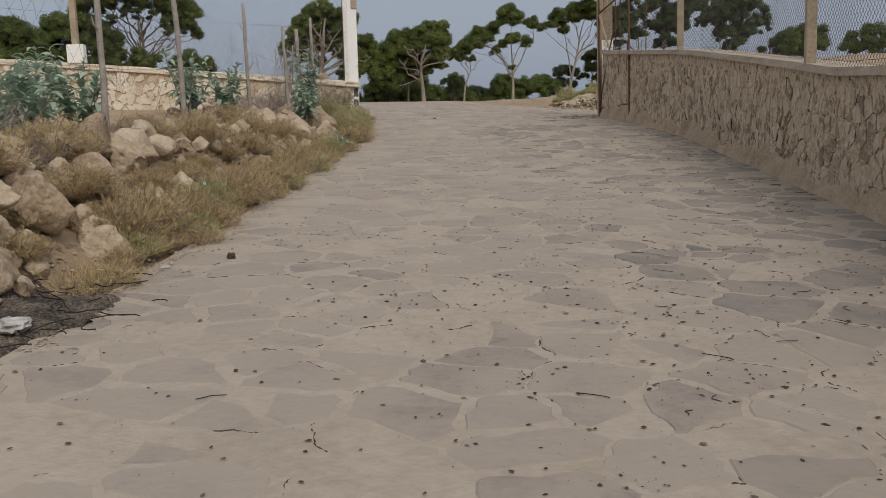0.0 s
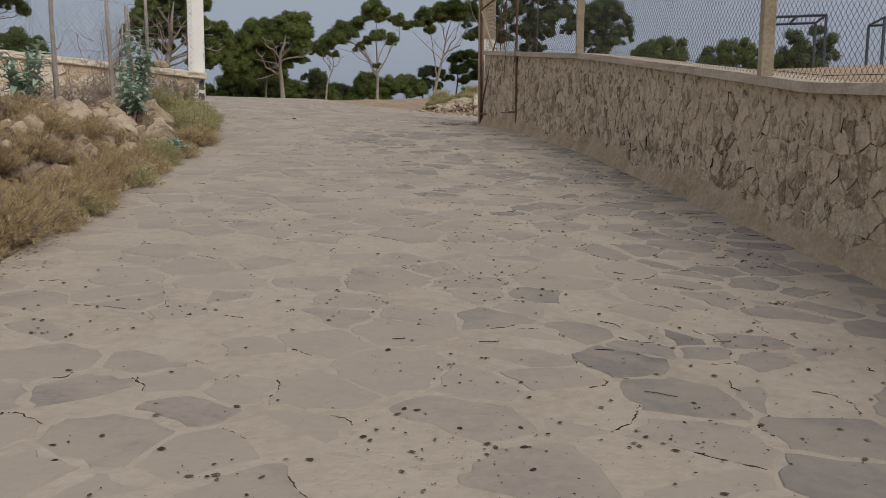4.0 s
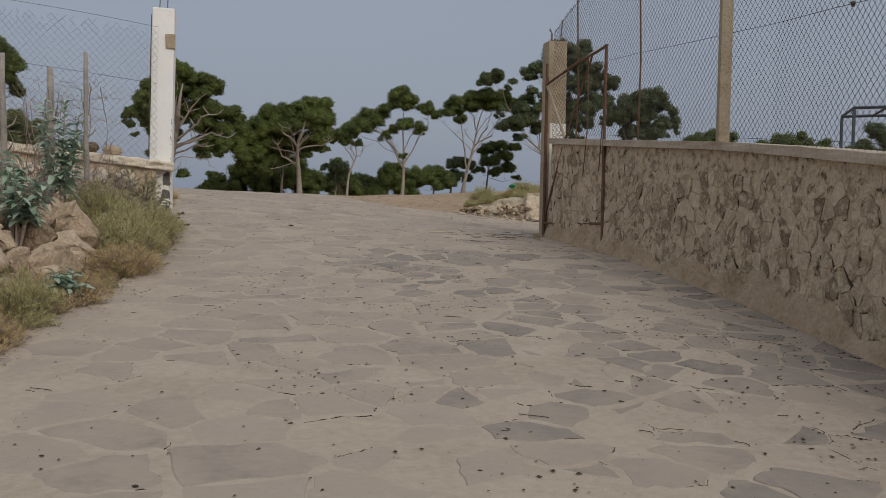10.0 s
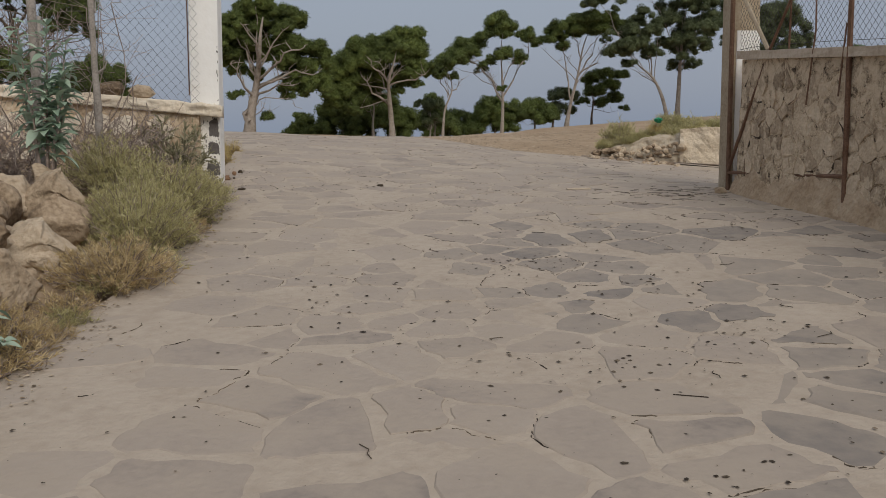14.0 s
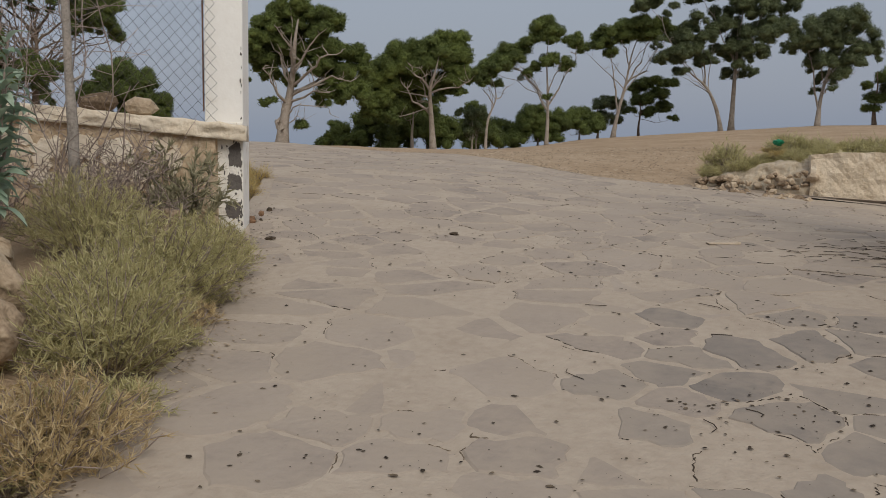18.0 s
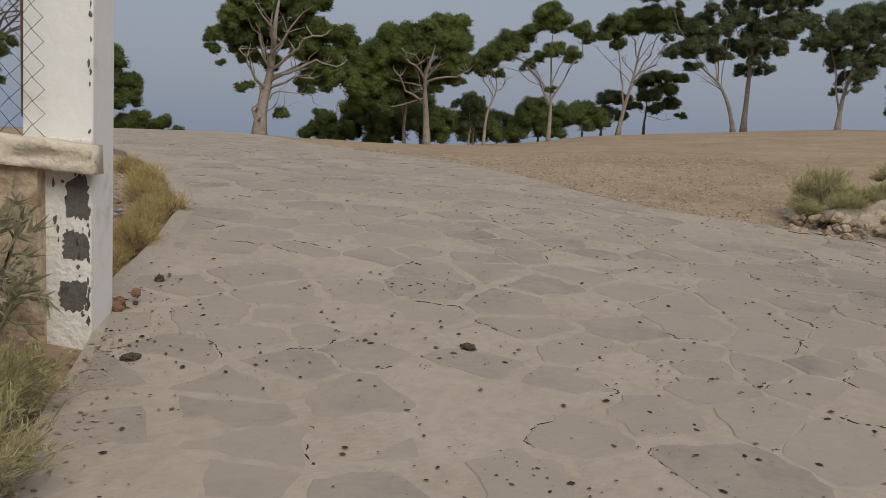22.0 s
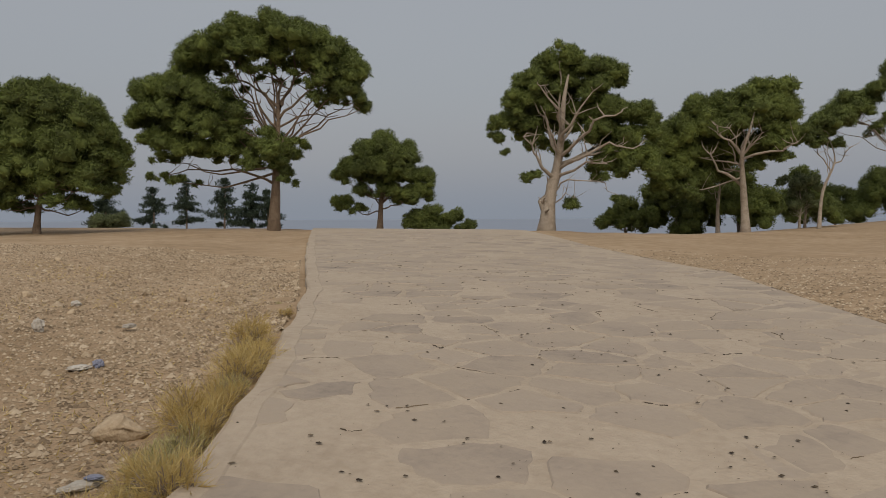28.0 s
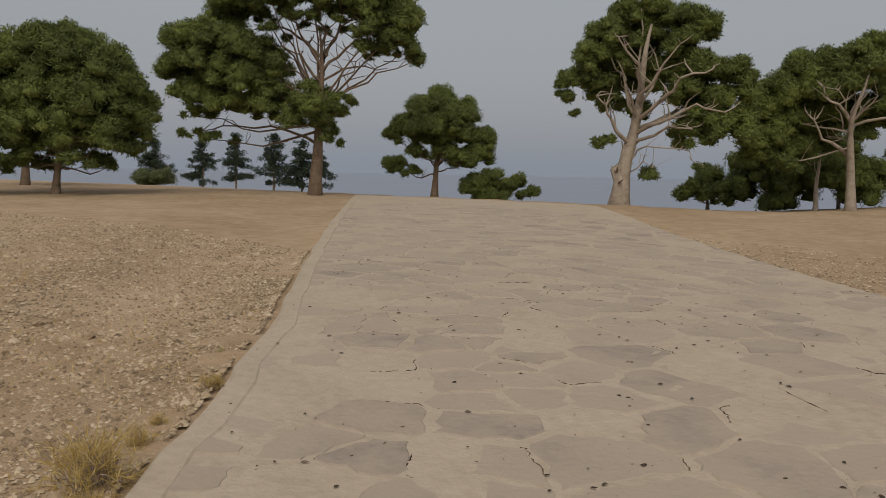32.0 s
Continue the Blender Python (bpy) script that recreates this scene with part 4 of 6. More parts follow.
grown("eucalyptus_tree", 3.9, 63.6, "tall eucalyptus with drooping grey-green clumps", 11.1, 0.0353, (1258, 243), [(1200, 22, 20), (1235, 10, 21), (1270, 5, 22), (1305, 15, 19), (1250, 45, 22), (1290, 45, 22), (1325, 36, 13), (1240, 76, 15), (1275, 86, 20), (1310, 76, 17), (1260, 115, 18), (1290, 115, 17), (1260, 145, 12), (1236, 110, 11), (1280, 150, 10), (1345, 46, 11), (1360, 32, 9), (1340, 70, 11), (1275, -20, 20), (1240, -20, 17)], 0.19, 27, M_BARK_PALE, M_EUCA,
      stem=[(1258, 245), (1260, 190), (1262, 140), (1266, 90), (1272, 40)], group="eucalyptus trees", copies=2, depth=0.6, size=0.13, limbs=6, fat=1.40)
grown("eucalyptus_tree", 7.8, 59.2, "broad eucalyptus with several stems", 11.9, 0.0306, (1446, 213), [(1445, 40, 20), (1480, 32, 20), (1508, 52, 20), (1430, 70, 19), (1470, 75, 23), (1518, 80, 17), (1440, 105, 15), (1490, 100, 15), (1535, 100, 6), (1465, 130, 11), (1420, 46, 12), (1400, 70, 12), (1380, 42, 12), (1352, 60, 13), (1475, 120, 11), (1455, 150, 8)], 0.16, 28, M_BARK_PALE, M_EUCA,
      stem=[(1446, 215), (1450, 165), (1462, 115), (1475, 65)], arms=[([(1448, 190), (1435, 130), (1425, 85)], 0.06), ([(1456, 140), (1490, 105), (1510, 80)], 0.05)], group="eucalyptus trees", copies=2, depth=0.6, size=0.13, limbs=6, fat=1.40)
grown("pine_tree", 10.8, 59.8, "dark pine on the rise behind the wall", 11.9, 0.0306, (1548, 213), [(1560, 135, 13), (1532, 146, 9, 0.6), (1550, 166, 13, 0.6), (1541, 186, 11, 0.5), (1575, 150, 14), (1590, 122, 16), (1590, 180, 14)], 0.14, 29, M_BARK, copies=2, fat=1.40)
for k, (x, y, r, hh) in enumerate(((12.8, 58.5, 1.8, 3.9), (17.3, 57.5, 2.9, 3.9), (20.6, 55.0, 1.9, 3.1), (29.5, 52.0, 2.4, 3.3))):
    lob = [(math.cos(a) * r * 0.6, math.sin(a) * r * 0.6, hh * (0.55 + 0.1 * math.sin(3 * a + k)), r * 0.42, hh * 0.26) for a in (0.3, 1.2, 2.1, 3.0, 4.0, 5.2)] + [(0, 0, hh * 0.72, r * 0.5, hh * 0.24)]
    tree("pine_tree", (x, y, gz(x, y)), "rounded dark pine far behind the wire fence", hh, lob, 0.12, 60 + k, M_BARK, group="pines behind the fence", fork=0.2)
grown("pine_tree", 15.0, 39.3, "thin grey-green pine beside the steel pergola", -20, 0.029, (0, 0), [(-15, -85, 22), (15, -100, 20), (30, -75, 24), (-30, -60, 18), (0, -65, 26), (40, -55, 16)], 0.09, 65, M_BARK, M_EUCA, group="pines behind the fence", copies=1, lumps=6, fat=0.9, twigs=6, limbs=2)
# pines that stand left of the gate, beyond the wall
for k, (x, y, hh, w, z0) in enumerate(((-33.0, 33.5, 4.6, 4.6, 1.6),)):
    r = w / 2
    lob = [(math.cos(a) * r * 0.6, math.sin(a) * r * 0.6, z0 + (hh - z0) * (0.35 + 0.1 * math.sin(2 * a + k)), r * 0.5, (hh - z0) * 0.3) for a in (0.1, 1.2, 2.3, 3.4, 4.5, 5.6)] + [(0, 0, hh - 0.7, r * 0.6, 0.7)]
    tree("pine_tree", (x, y, gz(x, y)), "round pine beyond the low wall", hh, lob, 0.16, 70 + k, M_BARK, group="pines on the hilltop", lumps=12)


def fir(x, y, h, w, seed, z=None):
    """A small layered conifer: a straight stem with whorls of drooping boughs."""
    rng = np.random.default_rng(seed)
    root = thing("fir_tree", (x, y, gz(x, y) if z is None else z), "small dark layered conifer below the crest", "tree", "small conifers below the crest")
    bm = bmesh.new()
    tube(bm, [(0, 0, 0), (0.04, 0, h * 0.5), (0.12 * math.sin(seed), 0, h)], [0.06, 0.04, 0.01], 6)
    part("trunk", bm, M_BARK, root)
    cs = []
    for i in range(int(46 * h / 2.7)):
        f = rng.random() ** 0.8
        rr = w / 2 * (1 - 0.9 * f) * rng.uniform(0.6, 1.35) + 0.06
        a, up = rng.uniform(0, 6.28), rng.uniform(-0.25, 0.12)
        for q in np.linspace(0.12, 1, max(2, int(rr / 0.11))):
            for _ in range(2):
                cs.append((rr * q * math.cos(a) + rng.normal() * 0.05, rr * q * math.sin(a) + rng.normal() * 0.05, h * (0.22 + 0.76 * f) + up * q * rr + rng.normal() * 0.03))
    v, f_ = blades(rng, np.array(cs), 0.10, 16, 0.12, 0.04)
    leaf_mesh("crown", v, f_, M_FIR, root)


for k, (x, y, h, w) in enumerate(((-42.9, 45.2, 2.7, 1.9), (-40.8, 46.6, 2.6, 2.0), (-39.3, 47.5, 3.0, 1.7), (-35.4, 46.5, 2.9, 1.8), (-33.0, 46.0, 2.5, 2.2), (-32.3, 46.3, 2.2, 1.4))):
    fir(x, y, h, w, 80 + k, gz(x, y) - 0.25)
for k, (x, y) in enumerate(((-40.4, 43.5), (-36.9, 41.0))):
    tree("low_bush", (x, y, gz(x, y)), "low round green bush at the edge of the slope", 0.8, [(-0.5, 0, 0.3, 0.6, 0.35), (0.4, 0.1, 0.35, 0.7, 0.4), (0.0, -0.3, 0.3, 0.6, 0.35)], 0.04, 90 + k, M_BARK, M_EUCA, group="low bushes", fork=0.1)


# ---- wire fences, gate leaf, pergolas ----
def wires(name, polylines, r, mat, parent, label=""):
    """Thin three-sided wires along many polylines, joined into one part."""
    vs, fs, n = [], [], 0
    ang = np.array([0, 2.094, 4.189])
    for p in polylines:
        p = np.asarray(p, float)
        d = np.gradient(p, axis=0)
        d /= np.linalg.norm(d, axis=1)[:, None] + 1e-9
        ref = np.where(np.abs(d[:, 2:3]) < 0.9, np.array([[0, 0, 1.0]]), np.array([[1.0, 0.2, 0]]))
        a = np.cross(d, ref)
        a /= np.linalg.norm(a, axis=1)[:, None] + 1e-9
        b = np.cross(d, a)
        ring = p[:, None, :] + r * (a[:, None, :] * np.cos(ang)[None, :, None] + b[:, None, :] * np.sin(ang)[None, :, None])
        m = len(p)
        vs.append(ring.reshape(-1, 3))
        i = np.arange(m - 1)[:, None] * 3 + n
        k = np.arange(3)[None, :]
        k1 = (k + 1) % 3
        fs.append(np.stack([i + k, i + k1, i + 3 + k1, i + 3 + k], -1).reshape(-1, 4))
        n += m * 3
    return leaf_mesh(name, np.concatenate(vs), np.concatenate(fs), mat, parent, label)


def chain_link(name, at, length, foot, top, cell, r, parent, mat, label="", sag=0.0, seed=0, rag=0.0):
    """Diamond mesh: zigzag wires side by side. at(s) gives x, y; foot(s) and top(s) give heights."""
    rng = np.random.default_rng(seed)
    lines = []
    n = int(length / cell)
    for i in range(n):
        s0 = (i + 0.5) * cell
        z0, z1 = foot(s0), top(s0) - rag * rng.random() ** 3
        m = max(3, int((z1 - z0) / (cell * 1.1)))
        z = z0 + np.arange(m + 1) * cell * 1.1
        s = s0 + np.where((np.arange(m + 1) + i) % 2 == 0, -cell / 2, cell / 2)
        x, y = at(s)
        wob = sag * np.sin(s * 2.3 + z * 1.9 + seed) + sag * 0.6 * np.sin(s * 5.1 - z * 3.3)
        lines.append(np.stack([x + wob, y + np.where(np.arange(m + 1) % 2 == 0, 0.004, -0.004) + 0.4 * wob, z], 1))
    return wires(name, lines, r, mat, parent, label)


def fence_top(y):
    return np.interp(y, [-6, 7.2, 11.3, 12.75, 14.65, 16.4, 17.6], [1.75, 2.66, 3.10, 3.22, 3.34, 3.40, 3.15])


fence = thing("wire_fence", (0, 0, 0), "tall chain-link fence on concrete posts along the stone wall", "fence")
for k, y in enumerate((-4.2, 1.6, 7.2, 12.78)):
    x = float(edge_right(y)) + 0.02
    bm = bmesh.new()
    z0 = float(wall_top(y)) + 0.04
    box(bm, x - 0.055, y - 0.055, z0, x + 0.055, y + 0.055, float(fence_top(y)) + 0.05, 0.01)
    part("post", bm, M_POST, fence, "sandy concrete post")
for y, h in ((14.65, 0.06), (16.36, 0.1)):
    x = float(edge_right(y)) + 0.07
    bm = bmesh.new()
    tube(bm, [(x, y, float(wall_top(y)) + 0.05), (x + 0.01, y, 2.2), (x - 0.03, y, float(fence_top(y)) + h)], 0.011, 5)
    part("rod", bm, M_RUST, fence, "thin rusty rod")
chain_link("wire_mesh", lambda s: (edge_right(17.5 - s) + 0.09, 17.5 - s), 22.5, lambda s: float(wall_top(17.5 - s)) + 0.09, lambda s: float(fence_top(17.5 - s)), 0.036, 0.0024, fence, M_WIRE, "galvanised diamond mesh", sag=0.008, seed=1)
wl_lines = []
for q in (0.02, 0.5, 0.97):
    ys = np.arange(17.5, -5, -0.35)
    zb, zt = wall_top(ys) + 0.1, fence_top(ys)
    wl_lines.append(np.stack([edge_right(ys) + 0.085, ys, zb + (zt - zb) * q - 0.02 * np.sin(ys * 0.6) ** 2], 1))
wires("strand", wl_lines, 0.003, M_WIRE, fence, "straining wire")
rng = random.Random(8)
for y, f in ((10.9, 0.93), (11.2, 0.75), (11.05, 0.52), (10.4, 0.97), (7.9, 0.70)):
    x = float(edge_right(y)) + 0.15
    z = float(wall_top(y)) + (float(fence_top(y)) - float(wall_top(y))) * f
    bm = bmesh.new()
    tube(bm, [(x, y, z), (x - 0.02, y - 0.03, z + 0.012), (x - 0.025, y - 0.07, z - 0.008)], [0.012, 0.02, 0.006], 5)
    part("rag", bm, M_DEBRIS, fence, "dark scrap caught in the mesh")

fence2 = thing("wire_fence", (0, 0, 0), "sagging wire mesh above the low plastered wall", "fence")


def left_line(s, back=0.07):
    return LF[0] + LD[0] * s + 0.0 * s, LF[1] + LD[1] * s + back


chain_link("wire_mesh", lambda s: left_line(np.asarray(s)), 6.5, lambda s: lw_top(s) + 0.09, lambda s: lw_top(s) + 2.0 + 0.02 * s, 0.048, 0.0022, fence2, M_WIRE, "galvanised diamond mesh", sag=0.015, seed=2, rag=0.25)
ss = np.arange(0, 9.0, 0.3)
wires("strand", [np.stack([*left_line(ss), lw_top(ss) + 2.02 + 0.02 * ss + 0.03 * np.sin(ss * 1.1)], 1), np.stack([*left_line(ss), lw_top(ss) + 1.2 + 0.03 * np.sin(ss * 0.9)], 1)], 0.003, M_WIRE, fence2, "barbed top wire")
stub = thing("wall_block", (*left_line(6.15, 0.02), lw_top(6.15) + 0.085), "white painted block on the low wall carrying a post", "block", turn=14)
bm = bmesh.new()
box(bm, -0.19, -0.1, 0, 0.19, 0.12, 0.42, 0.02)
part("base", bm, M_WHITE, stub)
bm = bmesh.new()
box(bm, -0.07, -0.06, 0.42, 0.07, 0.06, 1.9, 0.012)
part("post", bm, M_POST, stub, "grey concrete post")
for k, (s, w) in enumerate(((0.95, 0.17), (0.62, 0.13))):
    x, y = left_line(s, 0.06)
    bm = bmesh.new()
    bmesh.ops.create_icosphere(bm, subdivisions=2, radius=1.0)
    r2 = np.random.default_rng(k + 5)
    for v in bm.verts:
        v.co = Vector((v.co.x * w, v.co.y * 0.09, v.co.z * 0.085)) * (1 + 0.25 * noise.noise(v.co * 1.7 + Vector((k * 5, 0, 0))))
    ob = part("loose_stone", bm, M_ROCK, None)
    ob.matrix_basis = pose(x, y, lw_top(s) + 0.15, 0, 6 * k, 14)
    tagged(ob, "loose brown stone lying on the wall coping", "stone", "stones on the wall")

# the gate leaf stands open against the wall
gate = thing("metal_gate", (0.12, 17.42, float(road_z(0.12, 17.42))), "rusty gate leaf without panels standing open along the wall", "gate", turn=math.degrees(math.atan2(-2.08, 0.64)))
GW = 2.17


def bar(name, pts, r, label="", mat=None):
    bm = bmesh.new()
    tube(bm, pts, r, 6)
    return part(name, bm, mat or M_RUST, gate, label)


bar("stile", [(0, 0, -0.04), (0, 0, 2.42)], 0.028, "pipe stile at the hinge")
bar("stile", [(GW, 0, 0.0), (GW, -0.01, 1.3), (GW - 0.02, 0, 2.52)], 0.024, "rust-brown end stile")
bar("rail", [(0, 0, 0.20), (GW, 0, 0.22)], 0.02)
bar("rail", [(0, 0, 2.32), (GW * 0.5, 0, 2.43), (GW, 0, 2.5)], 0.02)
bar("brace", [(0.03, -0.02, 0.22), (0.85, -0.02, 1.40)], 0.018, "dark lower brace")
bar("brace", [(0.85, -0.025, 1.40), (1.4, -0.02, 2.05), (1.75, -0.02, 2.44)], 0.014, "bent upper brace")
bar("brace", [(0.02, 0.0, 2.28), (0.84, -0.0, 1.38)], 0.022, "pale upper brace", M_POST)
bar("rod", [(1.65, -0.03, 2.45), (1.72, -0.05, 1.5), (1.62, -0.06, 0.85)], 0.008, "loose hanging rod")
bar("rod", [(GW - 0.12, -0.02, 0.9), (GW - 0.02, -0.03, 1.5)], 0.008)
bm = bmesh.new()
bmesh.ops.create_icosphere(bm, subdivisions=1, radius=0.05)
part("knot", bm, M_DEBRIS, gate, "wire knot where the braces meet").location = (0.85, -0.03, 1.39)

for k, (x0, y0, x1, y1, zt) in enumerate(((11.9, 35.3, 13.9, 34.6, 4.3), (14.8, 31.6, 18.2, 30.2, 3.85))):
    perg = thing("pergola", (0, 0, 0), "bare dark steel pergola frame on the rise", "pergola", "steel pergolas")
    for (x, y) in ((x0, y0), (x1, y1), (x0 + 0.6, y0 + 2.6), (x1 + 0.6, y1 + 2.6)):
        bm = bmesh.new()
        box(bm, x - 0.045, y - 0.045, gz(x, y) - 0.2, x + 0.045, y + 0.045, zt, 0.01)
        part("post", bm, M_STEEL, perg)
    for a, b in (((x0, y0), (x1, y1)), ((x0 + 0.6, y0 + 2.6), (x1 + 0.6, y1 + 2.6)), ((x0, y0), (x0 + 0.6, y0 + 2.6)), ((x1, y1), (x1 + 0.6, y1 + 2.6)), (((x0 + x1) / 2, (y0 + y1) / 2), ((x0 + x1) / 2 + 0.6, (y0 + y1) / 2 + 2.6))):
        bm = bmesh.new()
        tube(bm, [(a[0], a[1], zt + 0.05), (b[0], b[1], zt + 0.05)], 0.06, 4)
        part("beam", bm, M_STEEL, perg)
# low pale block wall on the raised ground, built as one box
lowx, lowy = 14.5, 24.8
bm = bmesh.new()
box(bm, -1.6, -0.2, -0.4, 1.6, 0.2, 0.42, 0.03)
block = part("low_bench", bm, M_CAP)
block.matrix_basis = pose(lowx, lowy, gz(lowx, lowy) + 0.1, 0, 0, -22)
tagged(block, "low pale block wall behind the fence", "bench")


# ---- the stony strip left of the road ----
def boulder_mesh(seed, rough=0.22, sub=4):
    bm = bmesh.new()
    bmesh.ops.create_icosphere(bm, subdivisions=sub, radius=1.0)
    off = Vector((seed * 7.3, seed * 3.1, seed * 1.7))
    rng = random.Random(seed)
    cuts = [(Vector((rng.uniform(-1, 1), rng.uniform(-1, 1), rng.uniform(-0.5, 1))).normalized(), rng.uniform(0.42, 0.74)) for _ in range(15)]
    for v in bm.verts:
        q = v.co.copy()
        for nrm, dist in cuts:
            over = v.co.dot(nrm) - dist
            if over > 0:
                v.co -= nrm * over
        v.co *= 1.05 * (1 + rough * noise.noise(q * 0.9 + off) + 0.09 * noise.noise(q * 3.5 + off) + 0.05 * noise.noise(q * 8 + off) + 0.025 * noise.noise(q * 17 + off))
    me = bpy.data.meshes.new("rock")
    bm.to_mesh(me)
    bm.free()
    me.materials.append(M_ROCK)
    me.shade_smooth()
    return me


ROCK_MESHES = [boulder_mesh(k + 1) for k in range(7)]
SMALL_ROCKS = [boulder_mesh(k + 1, sub=3) for k in range(7)]


def rock(x, y, w, d, h, k, turn, sink=0.3, label="tan boulder in the heap of field stones", group="field stones beside the road", lift=0.0):
    ob = new("rock", (ROCK_MESHES if w > 0.2 else SMALL_ROCKS)[k % 7])
    ob.matrix_basis = pose(x, y, gz(x, y) + h * (1 - sink) + lift, 0, 0, turn) @ Matrix.Diagonal((w, d, h, 1))
    return tagged(ob, label, "rock", group)


rock(-3.32, 2.10, 0.33, 0.27, 0.25, 0, 25, 0.15, "large rounded boulder with dark weathered face")
rock(-3.02, 2.40, 0.19, 0.18, 0.17, 1, 80, 0.2, "smooth sandy boulder at the edge of the road")
rock(-3.25, 1.45, 0.27, 0.22, 0.20, 2, 10, 0.3, "grey boulder beside the burnt patch")
rock(-3.52, 3.35, 0.19, 0.17, 0.23, 3, 140, 0.2, "pale upright boulder among dry shrubs")
rock(-3.95, 4.3, 0.3, 0.26, 0.20, 4, 60)
rock(-5.05, 13.0, 0.33, 0.24, 0.22, 5, 30, 0.2, "brown boulder leaning against a pale one")
rock(-5.3, 12.8, 0.2, 0.2, 0.26, 6, 70, 0.1, "pale chalky boulder in the stone heap")
rock(-4.62, 11.7, 0.34, 0.27, 0.22, 1, 100, 0.25, "rounded boulder at the edge of the road")
rock(-4.85, 12.55, 0.3, 0.25, 0.22, 2, 15)
rng = random.Random(21)
for k in range(96):
    y = 0.6 + 12.4 * k / 96 + rng.uniform(-0.1, 0.1)
    row = k % 4
    x = float(edge_left(y)) - 0.45 - 0.33 * row - rng.uniform(0, 0.25)
    s = rng.uniform(0.09, 0.22) * (1.1 if row > 1 else 0.85)
    rock(x, y, s * rng.uniform(0.9, 1.4), s, s * rng.uniform(0.65, 0.95), rng.randrange(7), rng.uniform(0, 360), 0.2, lift=0.14 if row in (1, 2) else 0.03)

def rubble(name, spots, label):
    """Small broken stones, each a turned and stretched copy of a stone's shape, joined into one."""
    vs, fs, n = [], [], 0
    for x, y, z, w, d, h, k, turn in spots:
        me = SMALL_ROCKS[k % 7]
        co = np.empty(len(me.vertices) * 3)
        me.vertices.foreach_get("co", co)
        co = co.reshape(-1, 3) * np.array([w, d, h])
        c, sn = math.cos(turn), math.sin(turn)
        vs.append(np.column_stack([co[:, 0] * c - co[:, 1] * sn + x, co[:, 0] * sn + co[:, 1] * c + y, co[:, 2] + z]))
        tri = np.empty(len(me.polygons) * 3, dtype=np.int32)
        me.polygons.foreach_get("vertices", tri)
        fs.append(tri.reshape(-1, 3) + n)
        n += len(co)
    return tagged(leaf_mesh(name, np.concatenate(vs), np.concatenate(fs), M_RUBBLE, None), label, "stones", kind="stuff")


spots = []
for k in range(420):
    y = 0.9 + 11.8 * rng.random() ** 1.1
    x = float(edge_left(y)) - 0.35 - 1.6 * rng.random()
    w = rng.uniform(0.05, 0.15)
    h = w * rng.uniform(0.6, 1.0)
    spots.append((x, y, gz(x, y) + h * 0.55 + 0.05 * rng.random(), w * rng.uniform(1.0, 1.6), w, h, rng.randrange(7), rng.uniform(0, 6.28)))
rubble("rubble", spots, "broken brown stones filling the heap")
for k in range(104):
    y = 0.7 + 10.5 * rng.random() ** 1.15
    off = 0.45 + 1.9 * rng.random()
    x = float(edge_left(y)) - off
    s = rng.uniform(0.09, 0.21)
    rock(x, y, s * rng.uniform(1.0, 1.5), s, s * rng.uniform(0.7, 1.0), rng.randrange(7), rng.uniform(0, 360), 0.15, "rough brown field stone in the piled heap", lift=0.10 * rng.random())
for k, (x, y, w, lab) in enumerate(((-5.25, 13.35, 0.26, "tan"), (-5.55, 13.2, 0.22, "pale"), (-5.0, 12.2, 0.24, "tan"), (-5.35, 12.3, 0.27, "tan"), (-5.7, 12.6, 0.25, "brown"), (-4.95, 11.4, 0.2, "tan"), (-5.3, 11.6, 0.26, "brown"), (-4.7, 10.9, 0.18, "tan"), (-5.1, 10.8, 0.22, "pale"), (-5.6, 13.8, 0.22, "brown"), (-5.9, 13.3, 0.24, "tan"), (-4.6, 10.2, 0.2, "pale"), (-5.0, 10.1, 0.24, "tan"))):
    rock(x, y, w * rng.uniform(1.0, 1.3), w, w * rng.uniform(0.75, 0.95), k + 2, 47 * k, 0.2, lab + " boulder piled against the others", lift=0.06)
for (x, y, w, h, t1, t2) in ((-5.95, 15.58, 0.32, 0.28, -70, 8), (-5.58, 15.45, 0.28, 0.26, -60, -18)):
    bm = bmesh.new()
    box(bm, -w / 2, -h / 2, -0.035, w / 2, h / 2, 0.035, 0.02, 0.03, rng)
    ob = part("stone_slab", bm, M_ROCK)
    ob.matrix_basis = pose(x, y, gz(x, y) + h * 0.62, 90 + t1 * 0.35, 0, t2)
    tagged(ob, "pale flat slab leaning against the plastered wall", "stone", "slabs leaning on the wall")

